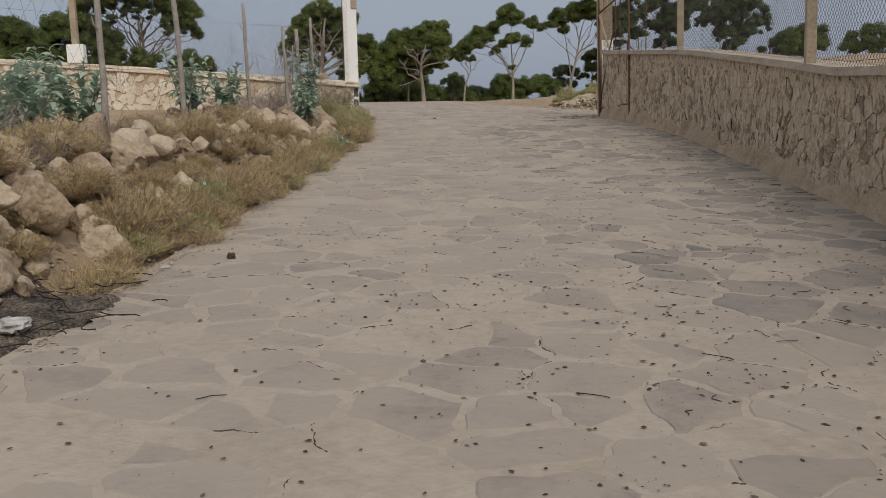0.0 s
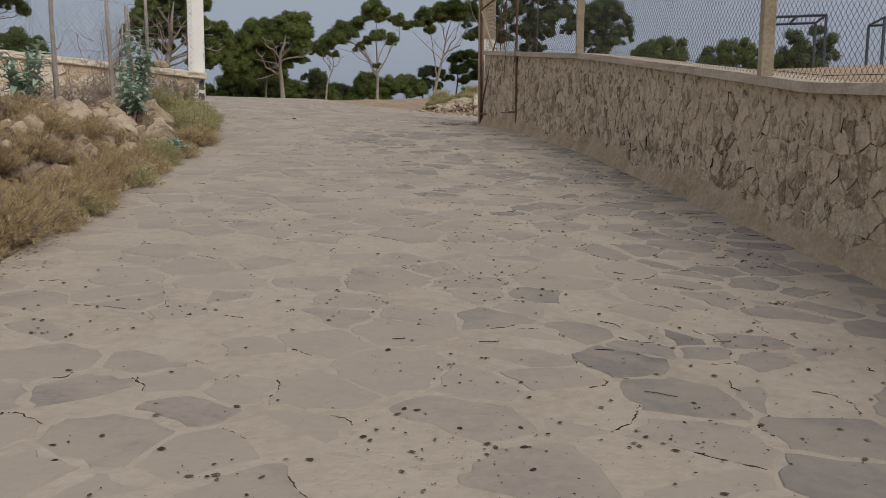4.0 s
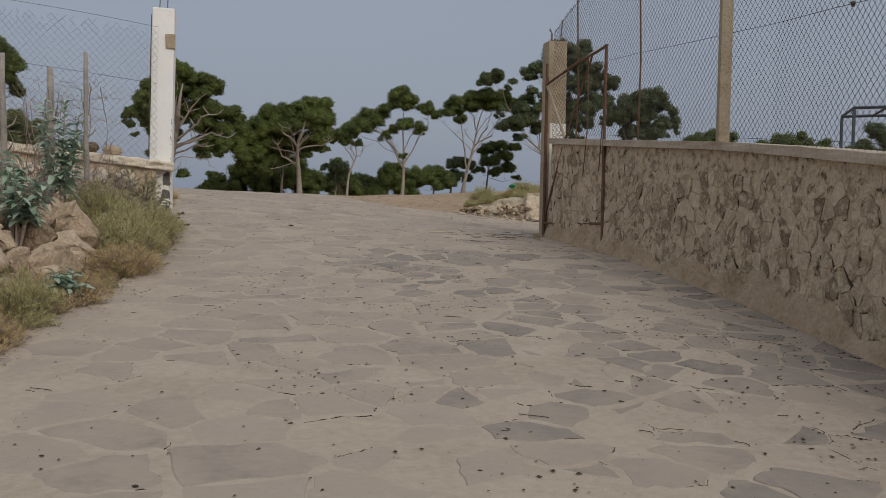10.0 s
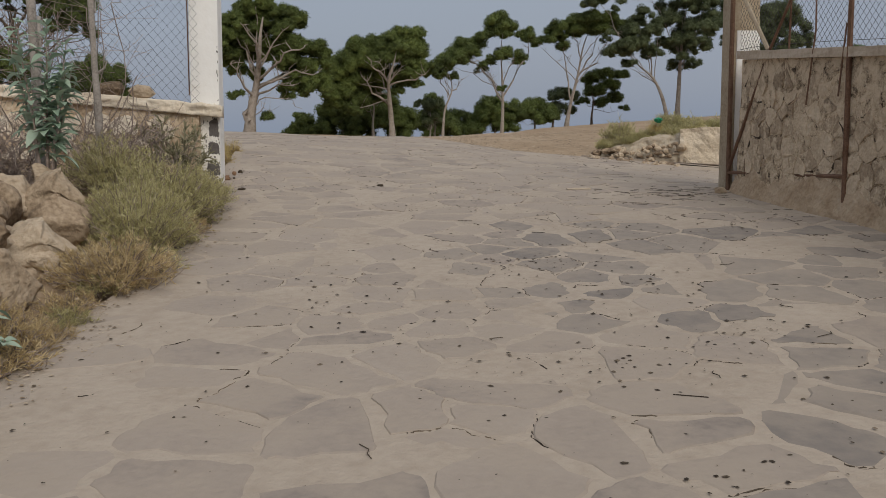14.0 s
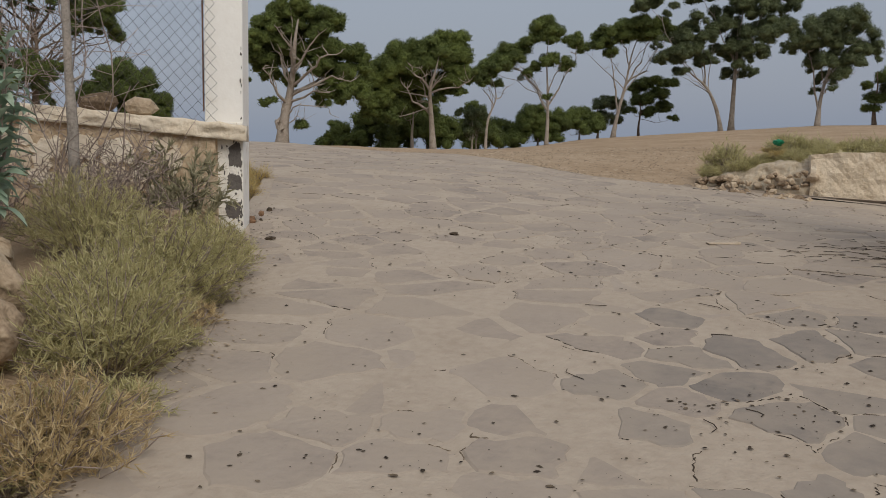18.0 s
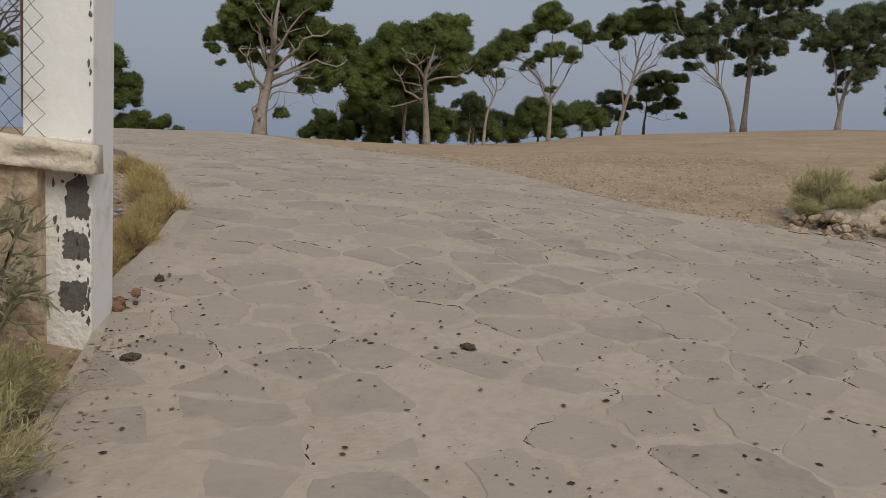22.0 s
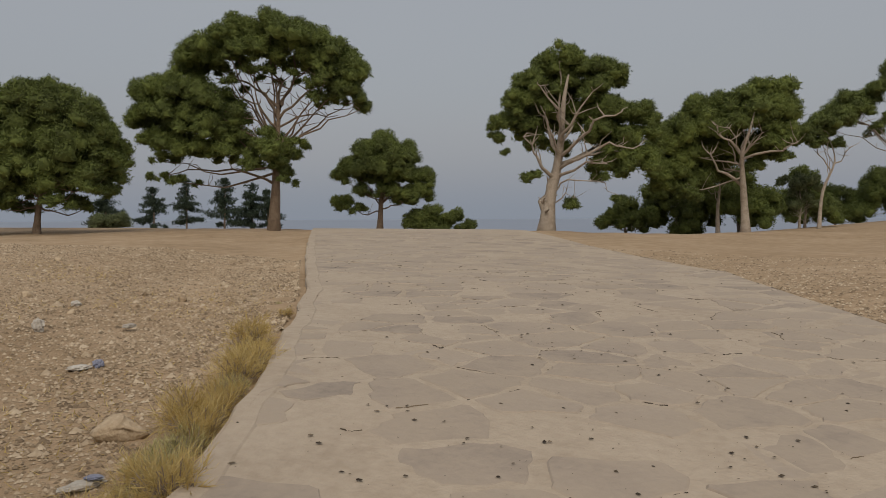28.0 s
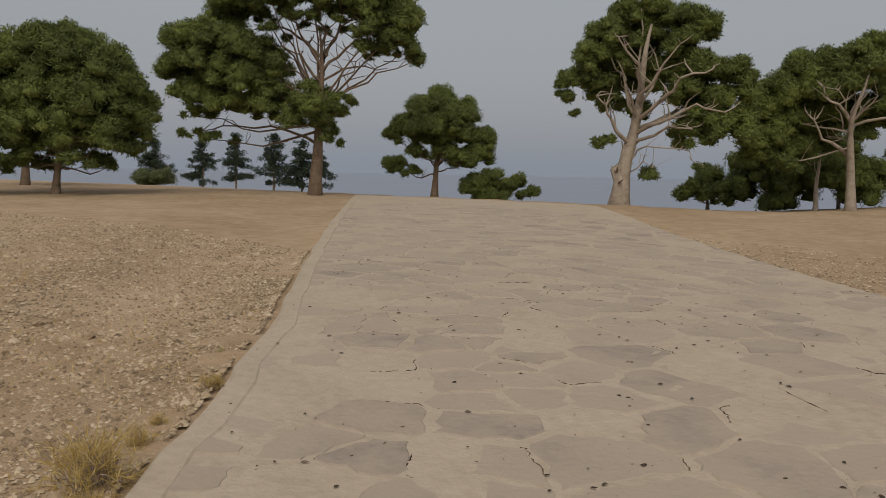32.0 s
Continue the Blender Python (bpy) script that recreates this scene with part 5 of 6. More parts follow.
STAKES = [(-4.6, 5.0, 2.15, 0.035), (-5.15, 7.7, 2.1, 0.04), (-5.5, 10.6, 2.05, 0.035), (-5.62, 12.7, 1.9, 0.035), (-5.96, 14.2, 1.85, 0.045), (-5.95, 15.1, 2.1, 0.035), (-6.35, 14.75, 1.5, 0.02)]
for k, (x, y, h, r) in enumerate(STAKES):
    rr = random.Random(k + 40)
    bm = bmesh.new()
    lx_, ly_ = rr.uniform(-0.012, 0.012), rr.uniform(-0.012, 0.012)
    pts = [(lx_ * i + rr.uniform(-0.008, 0.008), ly_ * i + rr.uniform(-0.008, 0.008), -0.3 + (h + 0.3) * i / 7) for i in range(8)]
    tube(bm, pts, [r * (1.12 - 0.05 * i) * rr.uniform(0.88, 1.12) for i in range(8)], 8)
    st = thing("wooden_stake", (x, y, gz(x, y)), "weathered crooked wooden stake holding wire", "stake", "stakes along the stones")
    part("shaft", bm, M_STAKE, st, smooth=True)
    for q in range(2):
        bm = bmesh.new()
        z = h * rr.uniform(0.45, 0.85)
        a = rr.uniform(0, 6.28)
        tube(bm, [(0, 0, z), (0.06 * math.cos(a), 0.06 * math.sin(a), z + 0.04), (0.09 * math.cos(a), 0.09 * math.sin(a), z + 0.12)], [0.012, 0.01, 0.006], 5)
        part("branch_stub", bm, M_STAKE, st)
netting = thing("wire_netting", (0, 0, 0), "loose rusty wire netting strung between the stakes", "netting")
SX, SY = [-3.7, -4.6, -5.15, -5.5, -5.62, -5.95], [1.2, 5.0, 7.7, 10.6, 12.7, 15.1]
SL = np.concatenate([[0], np.cumsum(np.hypot(np.diff(SX), np.diff(SY)))])
chain_link("mesh", lambda s: (np.interp(s, SL, SX) - 0.04, np.interp(s, SL, SY)), float(SL[-1]), lambda s: gz(float(np.interp(s, SL, SX)), float(np.interp(s, SL, SY))) + 0.75 + 0.15 * math.sin(s * 0.9), lambda s: gz(float(np.interp(s, SL, SX)), float(np.interp(s, SL, SY))) + 1.85 + 0.15 * math.sin(s * 1.3), 0.125, 0.0013, netting, M_WIRE, "thin netting wire", sag=0.05, seed=5, rag=0.6)


def shrub(name, at, label, mat, seed, w, h, stems, leaves, length, group, leafw=0.10, twig=True, category="shrub", tangle=0.03):
    """A dry shrub: thin stems fan out from the root and carry many small needle leaves."""
    rng = np.random.default_rng(seed)
    root = thing(name, at, label, category, group)
    lines, cs, ds = [], [], []
    for k in range(stems):
        a, q = rng.uniform(0, 6.283), math.sqrt(rng.random())
        tip = np.array([math.cos(a) * q * w / 2, math.sin(a) * q * w / 2, h * (1 - 0.55 * q ** 2) * rng.uniform(0.55, 1.05)])
        b = np.array([math.cos(a) * 0.12 * q * w, math.sin(a) * 0.12 * q * w, -0.03])
        m = b + (tip - b) * 0.5 + np.array([0, 0, 0.10 * h]) + rng.normal(size=3) * tangle
        t = np.linspace(0, 1, 5)[:, None]
        p = (1 - t) ** 2 * b + 2 * t * (1 - t) * m + t ** 2 * tip
        lines.append(p)
        for f in rng.uniform(0.25, 1.0, max(2, leaves // 11)):
            i = min(int(f * 4), 3)
            c = p[i] + (p[i + 1] - p[i]) * (f * 4 - i)
            ax = (tip - m) / (np.linalg.norm(tip - m) + 1e-6) * 0.55 + rng.normal(size=3) * 0.55 + np.array([0, 0, 0.35])
            ax /= np.linalg.norm(ax)
            u = rng.uniform(0.0, 1.0, 11)[:, None]
            cs.append(c + ax * u * length * 1.5)
            ds.append(ax + rng.normal(size=(11, 3)) * 0.5)
    if twig:
        if stems <= 20:
            for q in lines:
                wires("stem", [q], 0.008, mat, root)
        else:
            tagged(wires("stem", lines, 0.0026, M_TWIG, root), kind="stuff")
    c, d = np.concatenate(cs), np.concatenate(ds)
    n = len(c)
    way = d + np.array([0, 0, 0.12])
    way /= np.linalg.norm(way, axis=1)[:, None]
    side = np.cross(way, rng.normal(size=(n, 3)))
    side /= np.linalg.norm(side, axis=1)[:, None] + 1e-9
    L = (length * rng.uniform(0.5, 1.4, n))[:, None]
    v = np.stack([c - side * L * leafw / 2, c + side * L * leafw / 2, c + way * L], 1)
    leaf_mesh("foliage", v.reshape(-1, 3), np.arange(n * 3).reshape(-1, 3), mat, root)
    return root


kinds = [
    shrub("dry_shrub", (-4.95, 14.4, gz(-4.95, 14.4)), "olive-yellow feathery shrub spreading onto the road", M_OLIVE, 1, 1.10, 0.58, 230, 120, 0.042, "shrubs along the road", 0.11, tangle=0.06),
    shrub("dry_shrub", (-4.68, 13.4, gz(-4.68, 13.4)), "olive-yellow feathery shrub spreading onto the road", M_OLIVE, 2, 1.02, 0.52, 220, 120, 0.042, "shrubs along the road", 0.11, tangle=0.06),
    shrub("dry_shrub", (-4.3, 12.5, gz(-4.3, 12.5)), "straw-coloured dry shrub among stones", M_DRY, 3, 0.88, 0.38, 230, 88, 0.036, "shrubs along the road", 0.11, tangle=0.06),
    shrub("dry_shrub", (-3.2, 3.1, gz(-3.2, 3.1)), "straw-coloured dry shrub among stones", M_DRY, 4, 0.98, 0.44, 240, 88, 0.036, "shrubs along the road", 0.11, tangle=0.06),
]
rng = random.Random(33)
for x, y, k, s in ((-5.05, 15.0, 0, 0.8), (-5.3, 15.6, 1, 0.7), (-4.95, 13.9, 1, 0.9), (-4.25, 11.2, 2, 0.8), (-4.15, 10.3, 1, 0.75), (-4.05, 9.4, 2, 0.9), (-3.95, 8.7, 3, 0.9), (-3.85, 8.0, 2, 1.0), (-3.7, 7.2, 3, 0.95), (-3.65, 6.5, 3, 1.0), (-3.5, 5.8, 2, 1.0), (-3.4, 5.1, 3, 1.0), (-3.35, 4.5, 1, 0.7), (-3.25, 3.9, 3, 0.95), (-3.15, 2.75, 3, 0.8), (-3.55, 2.9, 2, 0.8), (-4.3, 6.3, 2, 1.0), (-4.5, 8.2, 2, 1.0), (-3.9, 2.2, 2, 1.1), (-4.1, 3.4, 2, 1.1), (-4.6, 9.4, 3, 0.8), (-4.2, 7.3, 3, 0.9), (-5.55, 14.6, 0, 0.85), (-4.9, 8.6, 3, 0.9), (-4.7, 6.9, 3, 0.9), (-4.45, 5.4, 3, 0.9), (-3.75, 1.5, 3, 0.8), (-4.6, 4.2, 2, 1.0), (-3.3, 2.0, 2, 0.5), (-3.6, 4.0, 3, 0.6), (-3.75, 4.9, 2, 0.6), (-3.9, 5.6, 3, 0.55), (-3.65, 3.0, 2, 0.5), (-4.1, 6.6, 2, 0.6), (-4.2, 7.9, 3, 0.55), (-3.1, 1.6, 3, 0.5), (-2.95, 2.75, 2, 0.5), (-4.35, 9.0, 2, 0.6), (-4.5, 10.0, 3, 0.6)):
    c = copy_thing(kinds[k], pose(x, y, gz(x, y) + (0.04 if x < edge_left(y) - 0.6 else 0), 0, 0, rng.uniform(0, 360)) @ Matrix.Diagonal((s, s, s * rng.uniform(0.85, 1.1), 1)))
fringe = [
    shrub("dry_shrub", (-3.0, 4.0, gz(-3.0, 4.0)), "low straw-coloured weed at the edge of the paving", M_DRY, 41, 0.5, 0.24, 70, 34, 0.045, "weeds at the edge of the paving", 0.11, tangle=0.05),
    shrub("dry_shrub", (-3.6, 8.3, gz(-3.6, 8.3)), "low olive weed at the edge of the paving", M_OLIVE, 42, 0.5, 0.26, 70, 34, 0.055, "weeds at the edge of the paving", 0.11, tangle=0.05),
]
fr = random.Random(61)
y = 1.9
while y < 15.4:
    x = float(edge_left(y)) + fr.uniform(-0.22, 0.06)
    s = fr.uniform(0.5, 1.1)
    copy_thing(fringe[fr.choice((0, 0, 1))], pose(x, y, gz(x - 0.1, y) + 0.02, 0, 0, fr.uniform(0, 360)) @ Matrix.Diagonal((s, s, s * 0.8, 1)))
    y += fr.uniform(0.16, 0.5)
straw = shrub("straw_tuft", (-2.75, 1.75, gz(-2.75, 1.75)), "flattened clump of yellow straw", M_DRY, 9, 0.7, 0.13, 110, 22, 0.07, "straw beside the road", 0.05, category="grass")
thorn = thing("thorn_bush", (-5.95, 15.45, gz(-5.95, 15.45)), "leafless grey-brown thorn bush in front of the wall", "shrub", "thorn bushes")
trng = np.random.default_rng(12)
walks, stems = [], []
for k in range(150):
    p, d = np.array([trng.normal() * 0.12, trng.normal() * 0.10, 0.0]), np.array([trng.normal() * 0.5, trng.normal() * 0.45, 1.0])
    line = [p]
    for i in range(9):
        d = d * 0.75 + np.array([trng.normal() * 0.55, trng.normal() * 0.5, trng.normal() * 0.45 + 0.12])
        p = p + d / np.linalg.norm(d) * 0.095
        p[2] = max(p[2], 0.01)
        line.append(p)
        if i > 2 and trng.random() < 0.6:
            q = trng.normal(size=3) * 0.06
            walks.append(np.array([p, p + q * 0.6, p + q + trng.normal(size=3) * 0.015]))
    (stems if k < 14 else walks).append(np.array(line))
tagged(wires("twig", walks, 0.0028, M_TWIG, thorn), kind="stuff")
for q in stems:
    wires("branch", [q * np.array([1.1, 1.1, 1.25])], 0.006, M_TWIG, thorn)
for n_, (px, py, tall) in enumerate(((-6.3, 15.25, 1.75), (-6.5, 14.9, 1.6), (-6.75, 15.2, 1.5))):
    sap = thing("dry_sapling", (px, py, gz(px, py)), "tall leafless sapling tangled in the wire mesh", "shrub", "leafless saplings")
    thin = []
    for k in range(5):
        p, d = np.array([trng.normal() * 0.04, trng.normal() * 0.04, 0.0]), np.array([trng.normal() * 0.22, trng.normal() * 0.18, 1.0])
        line = [p]
        for i in range(12):
            d = d * 0.85 + np.array([trng.normal() * 0.14, trng.normal() * 0.12, 0.16])
            p = p + d / np.linalg.norm(d) * tall / 12 * trng.uniform(0.8, 1.1)
            line.append(p)
            for _ in range(2):
                if i > 3 and trng.random() < 0.75:
                    q = np.array([trng.normal(), trng.normal() * 0.8, trng.uniform(0.1, 0.9)]) * 0.13
                    e1, e2 = p + q, p + q * 1.9 + trng.normal(size=3) * 0.05
                    thin.append(np.array([p, e1, e2]))
                    thin.append(np.array([e1, e1 + trng.normal(size=3) * 0.07 + np.array([0, 0, 0.05])]))
        wires("branch", [np.array(line)], 0.0055, M_TWIG, sap)
    tagged(wires("twig", thin, 0.0026, M_TWIG, sap), kind="stuff")
thistle = shrub("thistle", (-5.62, 15.9, gz(-5.62, 15.9) + 0.02), "spiky grey-green thistle in front of the wall", M_THISTLE, 13, 0.85, 0.98, 18, 77, 0.075, "thistles", 0.26, tangle=0.07)
for x, y, s in ((-6.6, 14.6, 1.0), (-6.3, 12.6, 0.9), (-5.9, 10.5, 0.9), (-4.9, 3.6, 0.8), (-4.3, 2.2, 0.75), (-3.95, 3.0, 0.45), (-4.4, 4.9, 0.5), (-4.75, 6.2, 0.55), (-5.0, 7.4, 0.5), (-5.2, 9.2, 0.55)):
    copy_thing(thorn, pose(x, y, gz(x, y), 0, 0, x * 77) @ Matrix.Diagonal((s, s, s, 1)))

# tall plants with broad blue-green leaves
LEAVES = []
for k in range(3):
    bm = bmesh.new()
    n, rows = 6, []
    for i in range(n + 1):
        f = i / n
        wd = 0.030 * math.sin(math.pi * min(1, f * 0.95 + 0.04)) ** 0.8
        z = 0.025 * math.sin(f * 3) - 0.03 * f * f * (k + 0.5)
        rows.append([bm.verts.new((f * 0.15, -wd, z + 0.008)), bm.verts.new((f * 0.15, 0, z)), bm.verts.new((f * 0.15, wd, z + 0.008))])
    for a, b in zip(rows[:-1], rows[1:]):
        bm.faces.new((a[0], b[0], b[1], a[1]))
        bm.faces.new((a[1], b[1], b[2], a[2]))
    me = bpy.data.meshes.new("leaf")
    bm.to_mesh(me)
    bm.free()
    me.materials.append(M_LEAF)
    me.shade_smooth()
    LEAVES.append(me)


def leafy(x, y, h, stems, per, seed, spread=0.35, size=1.0):
    rng = random.Random(seed)
    root = thing("leafy_plant", (x, y, gz(x, y)), "tall wild plant with broad blue-green leaves", "plant", "blue-green plants in the stony strip")
    for s in range(stems):
        a = rng.uniform(0, 6.28)
        tip = Vector((math.cos(a) * spread * rng.random(), math.sin(a) * spread * rng.random(), h * rng.uniform(0.65, 1.05)))
        bm = bmesh.new()
        pts = [Vector((0.03 * math.cos(a), 0.03 * math.sin(a), -0.03)), tip * 0.4 + Vector((0, 0, 0.05)), tip * 0.75, tip]
        tube(bm, pts, [0.012, 0.010, 0.007, 0.004], 5)
        stem = part("stem", bm, M_TWIG, root)
        for i in range(per):
            f = 0.25 + 0.75 * (i + rng.random()) / per
            j = min(int(f * 3), 2)
            p = pts[j].lerp(pts[j + 1], f * 3 - j)
            lf = new("leaf", LEAVES[rng.randrange(3)])
            lf.parent = stem
            sc = size * rng.uniform(0.7, 1.25) * (1.1 - 0.45 * f)
            lf.matrix_basis = Matrix.Translation(p) @ Euler((rng.uniform(-0.4, 0.4), rng.uniform(-0.9, 0.3), i * 2.4 + rng.uniform(-0.4, 0.4))).to_matrix().to_4x4() @ Matrix.Diagonal((sc, sc, sc, 1))


leafy(-5.72, 13.9, 1.45, 7, 36, 1, 0.3, 1.2)
leafy(-5.12, 12.0, 0.95, 7, 26, 2, 0.3, 1.2)
leafy(-5.75, 10.2, 1.1, 8, 25, 3, 0.45, 1.26)
leafy(-5.6, 8.6, 1.15, 9, 25, 4, 0.5, 1.32)
leafy(-5.3, 5.6, 1.05, 9, 25, 5, 0.5, 1.32)
leafy(-5.9, 5.0, 1.1, 9, 25, 6, 0.55, 1.32)
leafy(-5.0, 4.3, 0.9, 8, 22, 7, 0.45, 1.26)
leafy(-4.1, 10.9, 0.30, 8, 13, 8, 0.22, 0.92)
leafy(-6.8, 7.0, 1.1, 8, 22, 9, 0.5, 1.38)
leafy(-3.45, 4.9, 0.28, 7, 12, 10, 0.2, 0.92)

# burnt patch with rubbish by the road
bm = bmesh.new()
cells = 34
for i in range(cells + 1):
    for j in range(cells + 1):
        u, v = (i / cells - 0.5) * 2, (j / cells - 0.5) * 2
        x, y = -2.72 + u * 0.5, 1.0 + v * 0.62
        r = math.hypot(u, v) + 0.38 * noise.noise(Vector((x * 3.5, y * 3.5, 0))) + 0.2 * noise.noise(Vector((x * 11, y * 11, 0)))
        z = max(gz(x, y), float(road_z(x, y))) + 0.012 + max(0, 1 - r) * 0.07 + 0.02 * noise.noise(Vector((x * 9, y * 9, 2))) * max(0, 1 - r) - max(0, r - 0.8) * 0.16
        bm.verts.new((x, y, z))
bm.verts.ensure_lookup_table()
for i in range(cells):
    for j in range(cells):
        a = i * (cells + 1) + j
        bm.faces.new((bm.verts[a], bm.verts[a + cells + 1], bm.verts[a + cells + 2], bm.verts[a + 1]))
tagged(part("ash_patch", bm, M_ASH, None, smooth=True), "low heap of black ash and charred twigs", "ash")


ar = np.random.default_rng(4)
charred = []
for k in range(90):
    x0, y0, a, L = -2.68 + ar.normal() * 0.27, 1.05 + ar.normal() * 0.32, ar.uniform(0, 3.14), ar.uniform(0.06, 0.28)
    q = np.linspace(-0.5, 0.5, 5)
    xs, ys = x0 + q * L * math.cos(a) + 0.02 * np.sin(q * 5 + k), y0 + q * L * math.sin(a) + 0.02 * np.cos(q * 7 + k)
    charred.append(np.stack([xs, ys, np.maximum(land_z(xs, ys), road_z(xs, ys)) + 0.02 + 0.05 * ar.random() + 0.03 * q * ar.normal()], 1))
tagged(wires("charred_twig", charred, 0.0038, M_CHAR, None), "charred black twigs strewn over the ash", "twigs", kind="stuff")


def crumple(name, x, y, z, size, mat, label, seed, category="litter", group="litter"):
    bm = bmesh.new()
    bmesh.ops.create_icosphere(bm, subdivisions=3, radius=1.0)
    for v in bm.verts:
        n1 = noise.noise(v.co * 2.3 + Vector((seed, 0, 0)))
        n2 = noise.noise(v.co * 5.5 + Vector((0, seed, 0)))
        v.co = Vector((v.co.x * size[0], v.co.y * size[1], v.co.z * size[2])) * (1 + 0.4 * n1 + 0.2 * n2)
    ob = part(name, bm, mat)
    ob.matrix_basis = pose(x, y, z + size[2] * 0.6, 0, 0, seed * 40)
    return tagged(ob, label, category, group)


crumple("crumpled_bag", -2.46, 0.72, max(gz(-2.46, 0.72), float(road_z(-2.46, 0.72))) + 0.03, (0.12, 0.085, 0.04), M_PLASTIC, "crumpled dirty white plastic bag on the ash", 3)
for k, (x, y, w, m) in enumerate(((-2.95, 4.25, 0.05, M_PLASTIC), (-2.55, 2.35, 0.035, M_PLASTIC), (-4.3, 11.95, 0.03, M_CAP), (-4.35, 12.15, 0.022, M_CAP))):
    crumple("paper_scrap", x, y, max(gz(x, y), float(road_z(x, y))), (w * 1.2, w * 0.7, 0.012), m, "small dirty white scrap at the roadside", k + 5)
crumple("pine_cone", -2.25, 2.75, float(road_z(-2.25, 2.75)), (0.032, 0.028, 0.028), M_DEBRIS, "dark pine cone lying on the paving", 4, "pine cone", "cones on the road")


# ---- above the gate: kerb, grass, litter, bank ----
KY = np.concatenate([np.arange(16.9, 24, 0.25), np.arange(24, 34, 0.5)])
kv, kf = [], []
for i, y in enumerate(KY):
    x = float(edge_left(y))
    d = Vector((float(edge_left(y + 0.2)) - float(edge_left(y - 0.2)), 0.4, 0)).normalized()
    nrm = Vector((-d.y, d.x, 0))
    wv = 0.015 * math.sin(y * 5) + 0.01 * math.sin(y * 13)
    zt = float(road_z(x, y)) + 0.012
    for off, zz in ((0.145 + wv, zt - 0.022), (0.125 + wv, zt - 0.006), (0.01 + wv, zt - 0.003), (-0.008 + wv, zt - 0.02), (-0.012 + wv, zt - 0.30)):
        kv.append((x - nrm.x * off, y - nrm.y * off, zz))
for i in range(len(KY) - 1):
    for k in range(4):
        a = i * 5 + k
        kf.append((a, a + 1, a + 6, a + 5))
kerb = tagged(raw("kerb", kv, kf, M_MORTAR), "narrow worn concrete edging of the paved track", "kerb", kind="structure")

tuft = shrub("grass_tuft", (-6.05, 17.95, gz(-6.1, 17.95)), "tuft of dry yellow grass along the edging", M_STRAW, 31, 0.28, 0.20, 60, 22, 0.075, "dry grass along the edging", 0.05, True, "grass")
tuft2 = shrub("grass_tuft", (-6.35, 18.9, gz(-6.4, 18.9)), "tuft of dry yellow grass along the edging", M_STRAW, 32, 0.32, 0.17, 60, 22, 0.07, "dry grass along the edging", 0.05, True, "grass")
tuft3 = shrub("grass_tuft", (-6.28, 18.4, gz(-6.3, 18.4)), "greenish tuft of weeds along the edging", M_OLIVE, 33, 0.28, 0.15, 60, 22, 0.05, "dry grass along the edging", 0.07, True, "grass")
rng = random.Random(14)
y = 17.3
while y < 22.6:
    x = float(edge_left(y)) - 0.13 - rng.uniform(0, 0.18)
    s = rng.uniform(0.5, 0.95) * (1.0 if y < 20.9 else 0.45)
    copy_thing(rng.choice((tuft, tuft2, tuft2, tuft3)), pose(x, y, gz(x, y), 0, 0, rng.uniform(0, 360)) @ Matrix.Diagonal((s, s, s, 1)))
    y += rng.uniform(0.07, 0.17) * (1 if y < 20.9 else 3.0)

# loose gravel on the open ground
rng = np.random.default_rng(6)


def pebbles(name, xs, ys, sizes, mat, parent, label, lift=0.0, on_road=False):
    base = np.array([(1, 0, 0), (0.2, 0.9, 0), (-0.8, 0.5, 0), (-0.7, -0.6, 0), (0.3, -0.95, 0), (0.1, 0.05, 0.75)])
    tri = np.array([(0, 1, 5), (1, 2, 5), (2, 3, 5), (3, 4, 5), (4, 0, 5)])
    n = len(xs)
    a = rng.uniform(0, 6.283, n)
    if on_road:
        base = base * np.array([1.3, 0.8, 0.55])
    v = base[None] * (sizes[:, None, None] * rng.uniform(0.7, 1.3, (n, 6, 1)))
    c, s = np.cos(a)[:, None], np.sin(a)[:, None]
    z = (road_z(xs, ys) + 0.004) if on_road else land_z(xs, ys) + ripple(xs, ys)
    out = np.stack([v[:, :, 0] * c - v[:, :, 1] * s + xs[:, None], v[:, :, 0] * s + v[:, :, 1] * c + ys[:, None], v[:, :, 2] + z[:, None] + lift - 0.1 * sizes[:, None]], -1)
    f = (tri[None] + (np.arange(n) * 6)[:, None, None]).reshape(-1, 3)
    ob = leaf_mesh(name, out.reshape(-1, 3), f, mat, parent)
    return tagged(ob, label, "gravel", kind="stuff")


n = 95000
gyv = 16.8 + 9.5 * rng.random(n) ** 1.3
gxv = edge_left(gyv) - 0.13 - 11 * rng.random(n) ** 1.5
pebbles("gravel", gxv, gyv, (0.0045 + 0.0145 * rng.random(n) ** 1.6) * np.where(rng.random(n) < 0.02, 2.2, 1), M_GRAVEL, None, "loose stony gravel on dry earth", 0.003)
n = 9000
wy = 16.9 + 6.5 * rng.random(n)
wx = edge_left(wy) - 0.2 - 5.5 * rng.random(n) ** 1.4
patch = np.sin(wx * 2.3 + 1.1 * np.sin(wy * 1.9)) + np.sin(wy * 3.1 + wx) + rng.normal(size=n) * 0.5
wx, wy = wx[patch > 0.2], wy[patch > 0.2]
n = len(wx)
foot = np.stack([wx, wy, land_z(wx, wy) + ripple(wx, wy) - 0.004], 1)
way = rng.normal(size=(n, 3)) * np.array([1, 1, 0.25]) + np.array([0, 0, 0.55])
way /= np.linalg.norm(way, axis=1)[:, None]
side = np.cross(way, rng.normal(size=(n, 3)))
side /= np.linalg.norm(side, axis=1)[:, None] + 1e-9
tip = foot + way * rng.uniform(0.02, 0.075, n)[:, None]
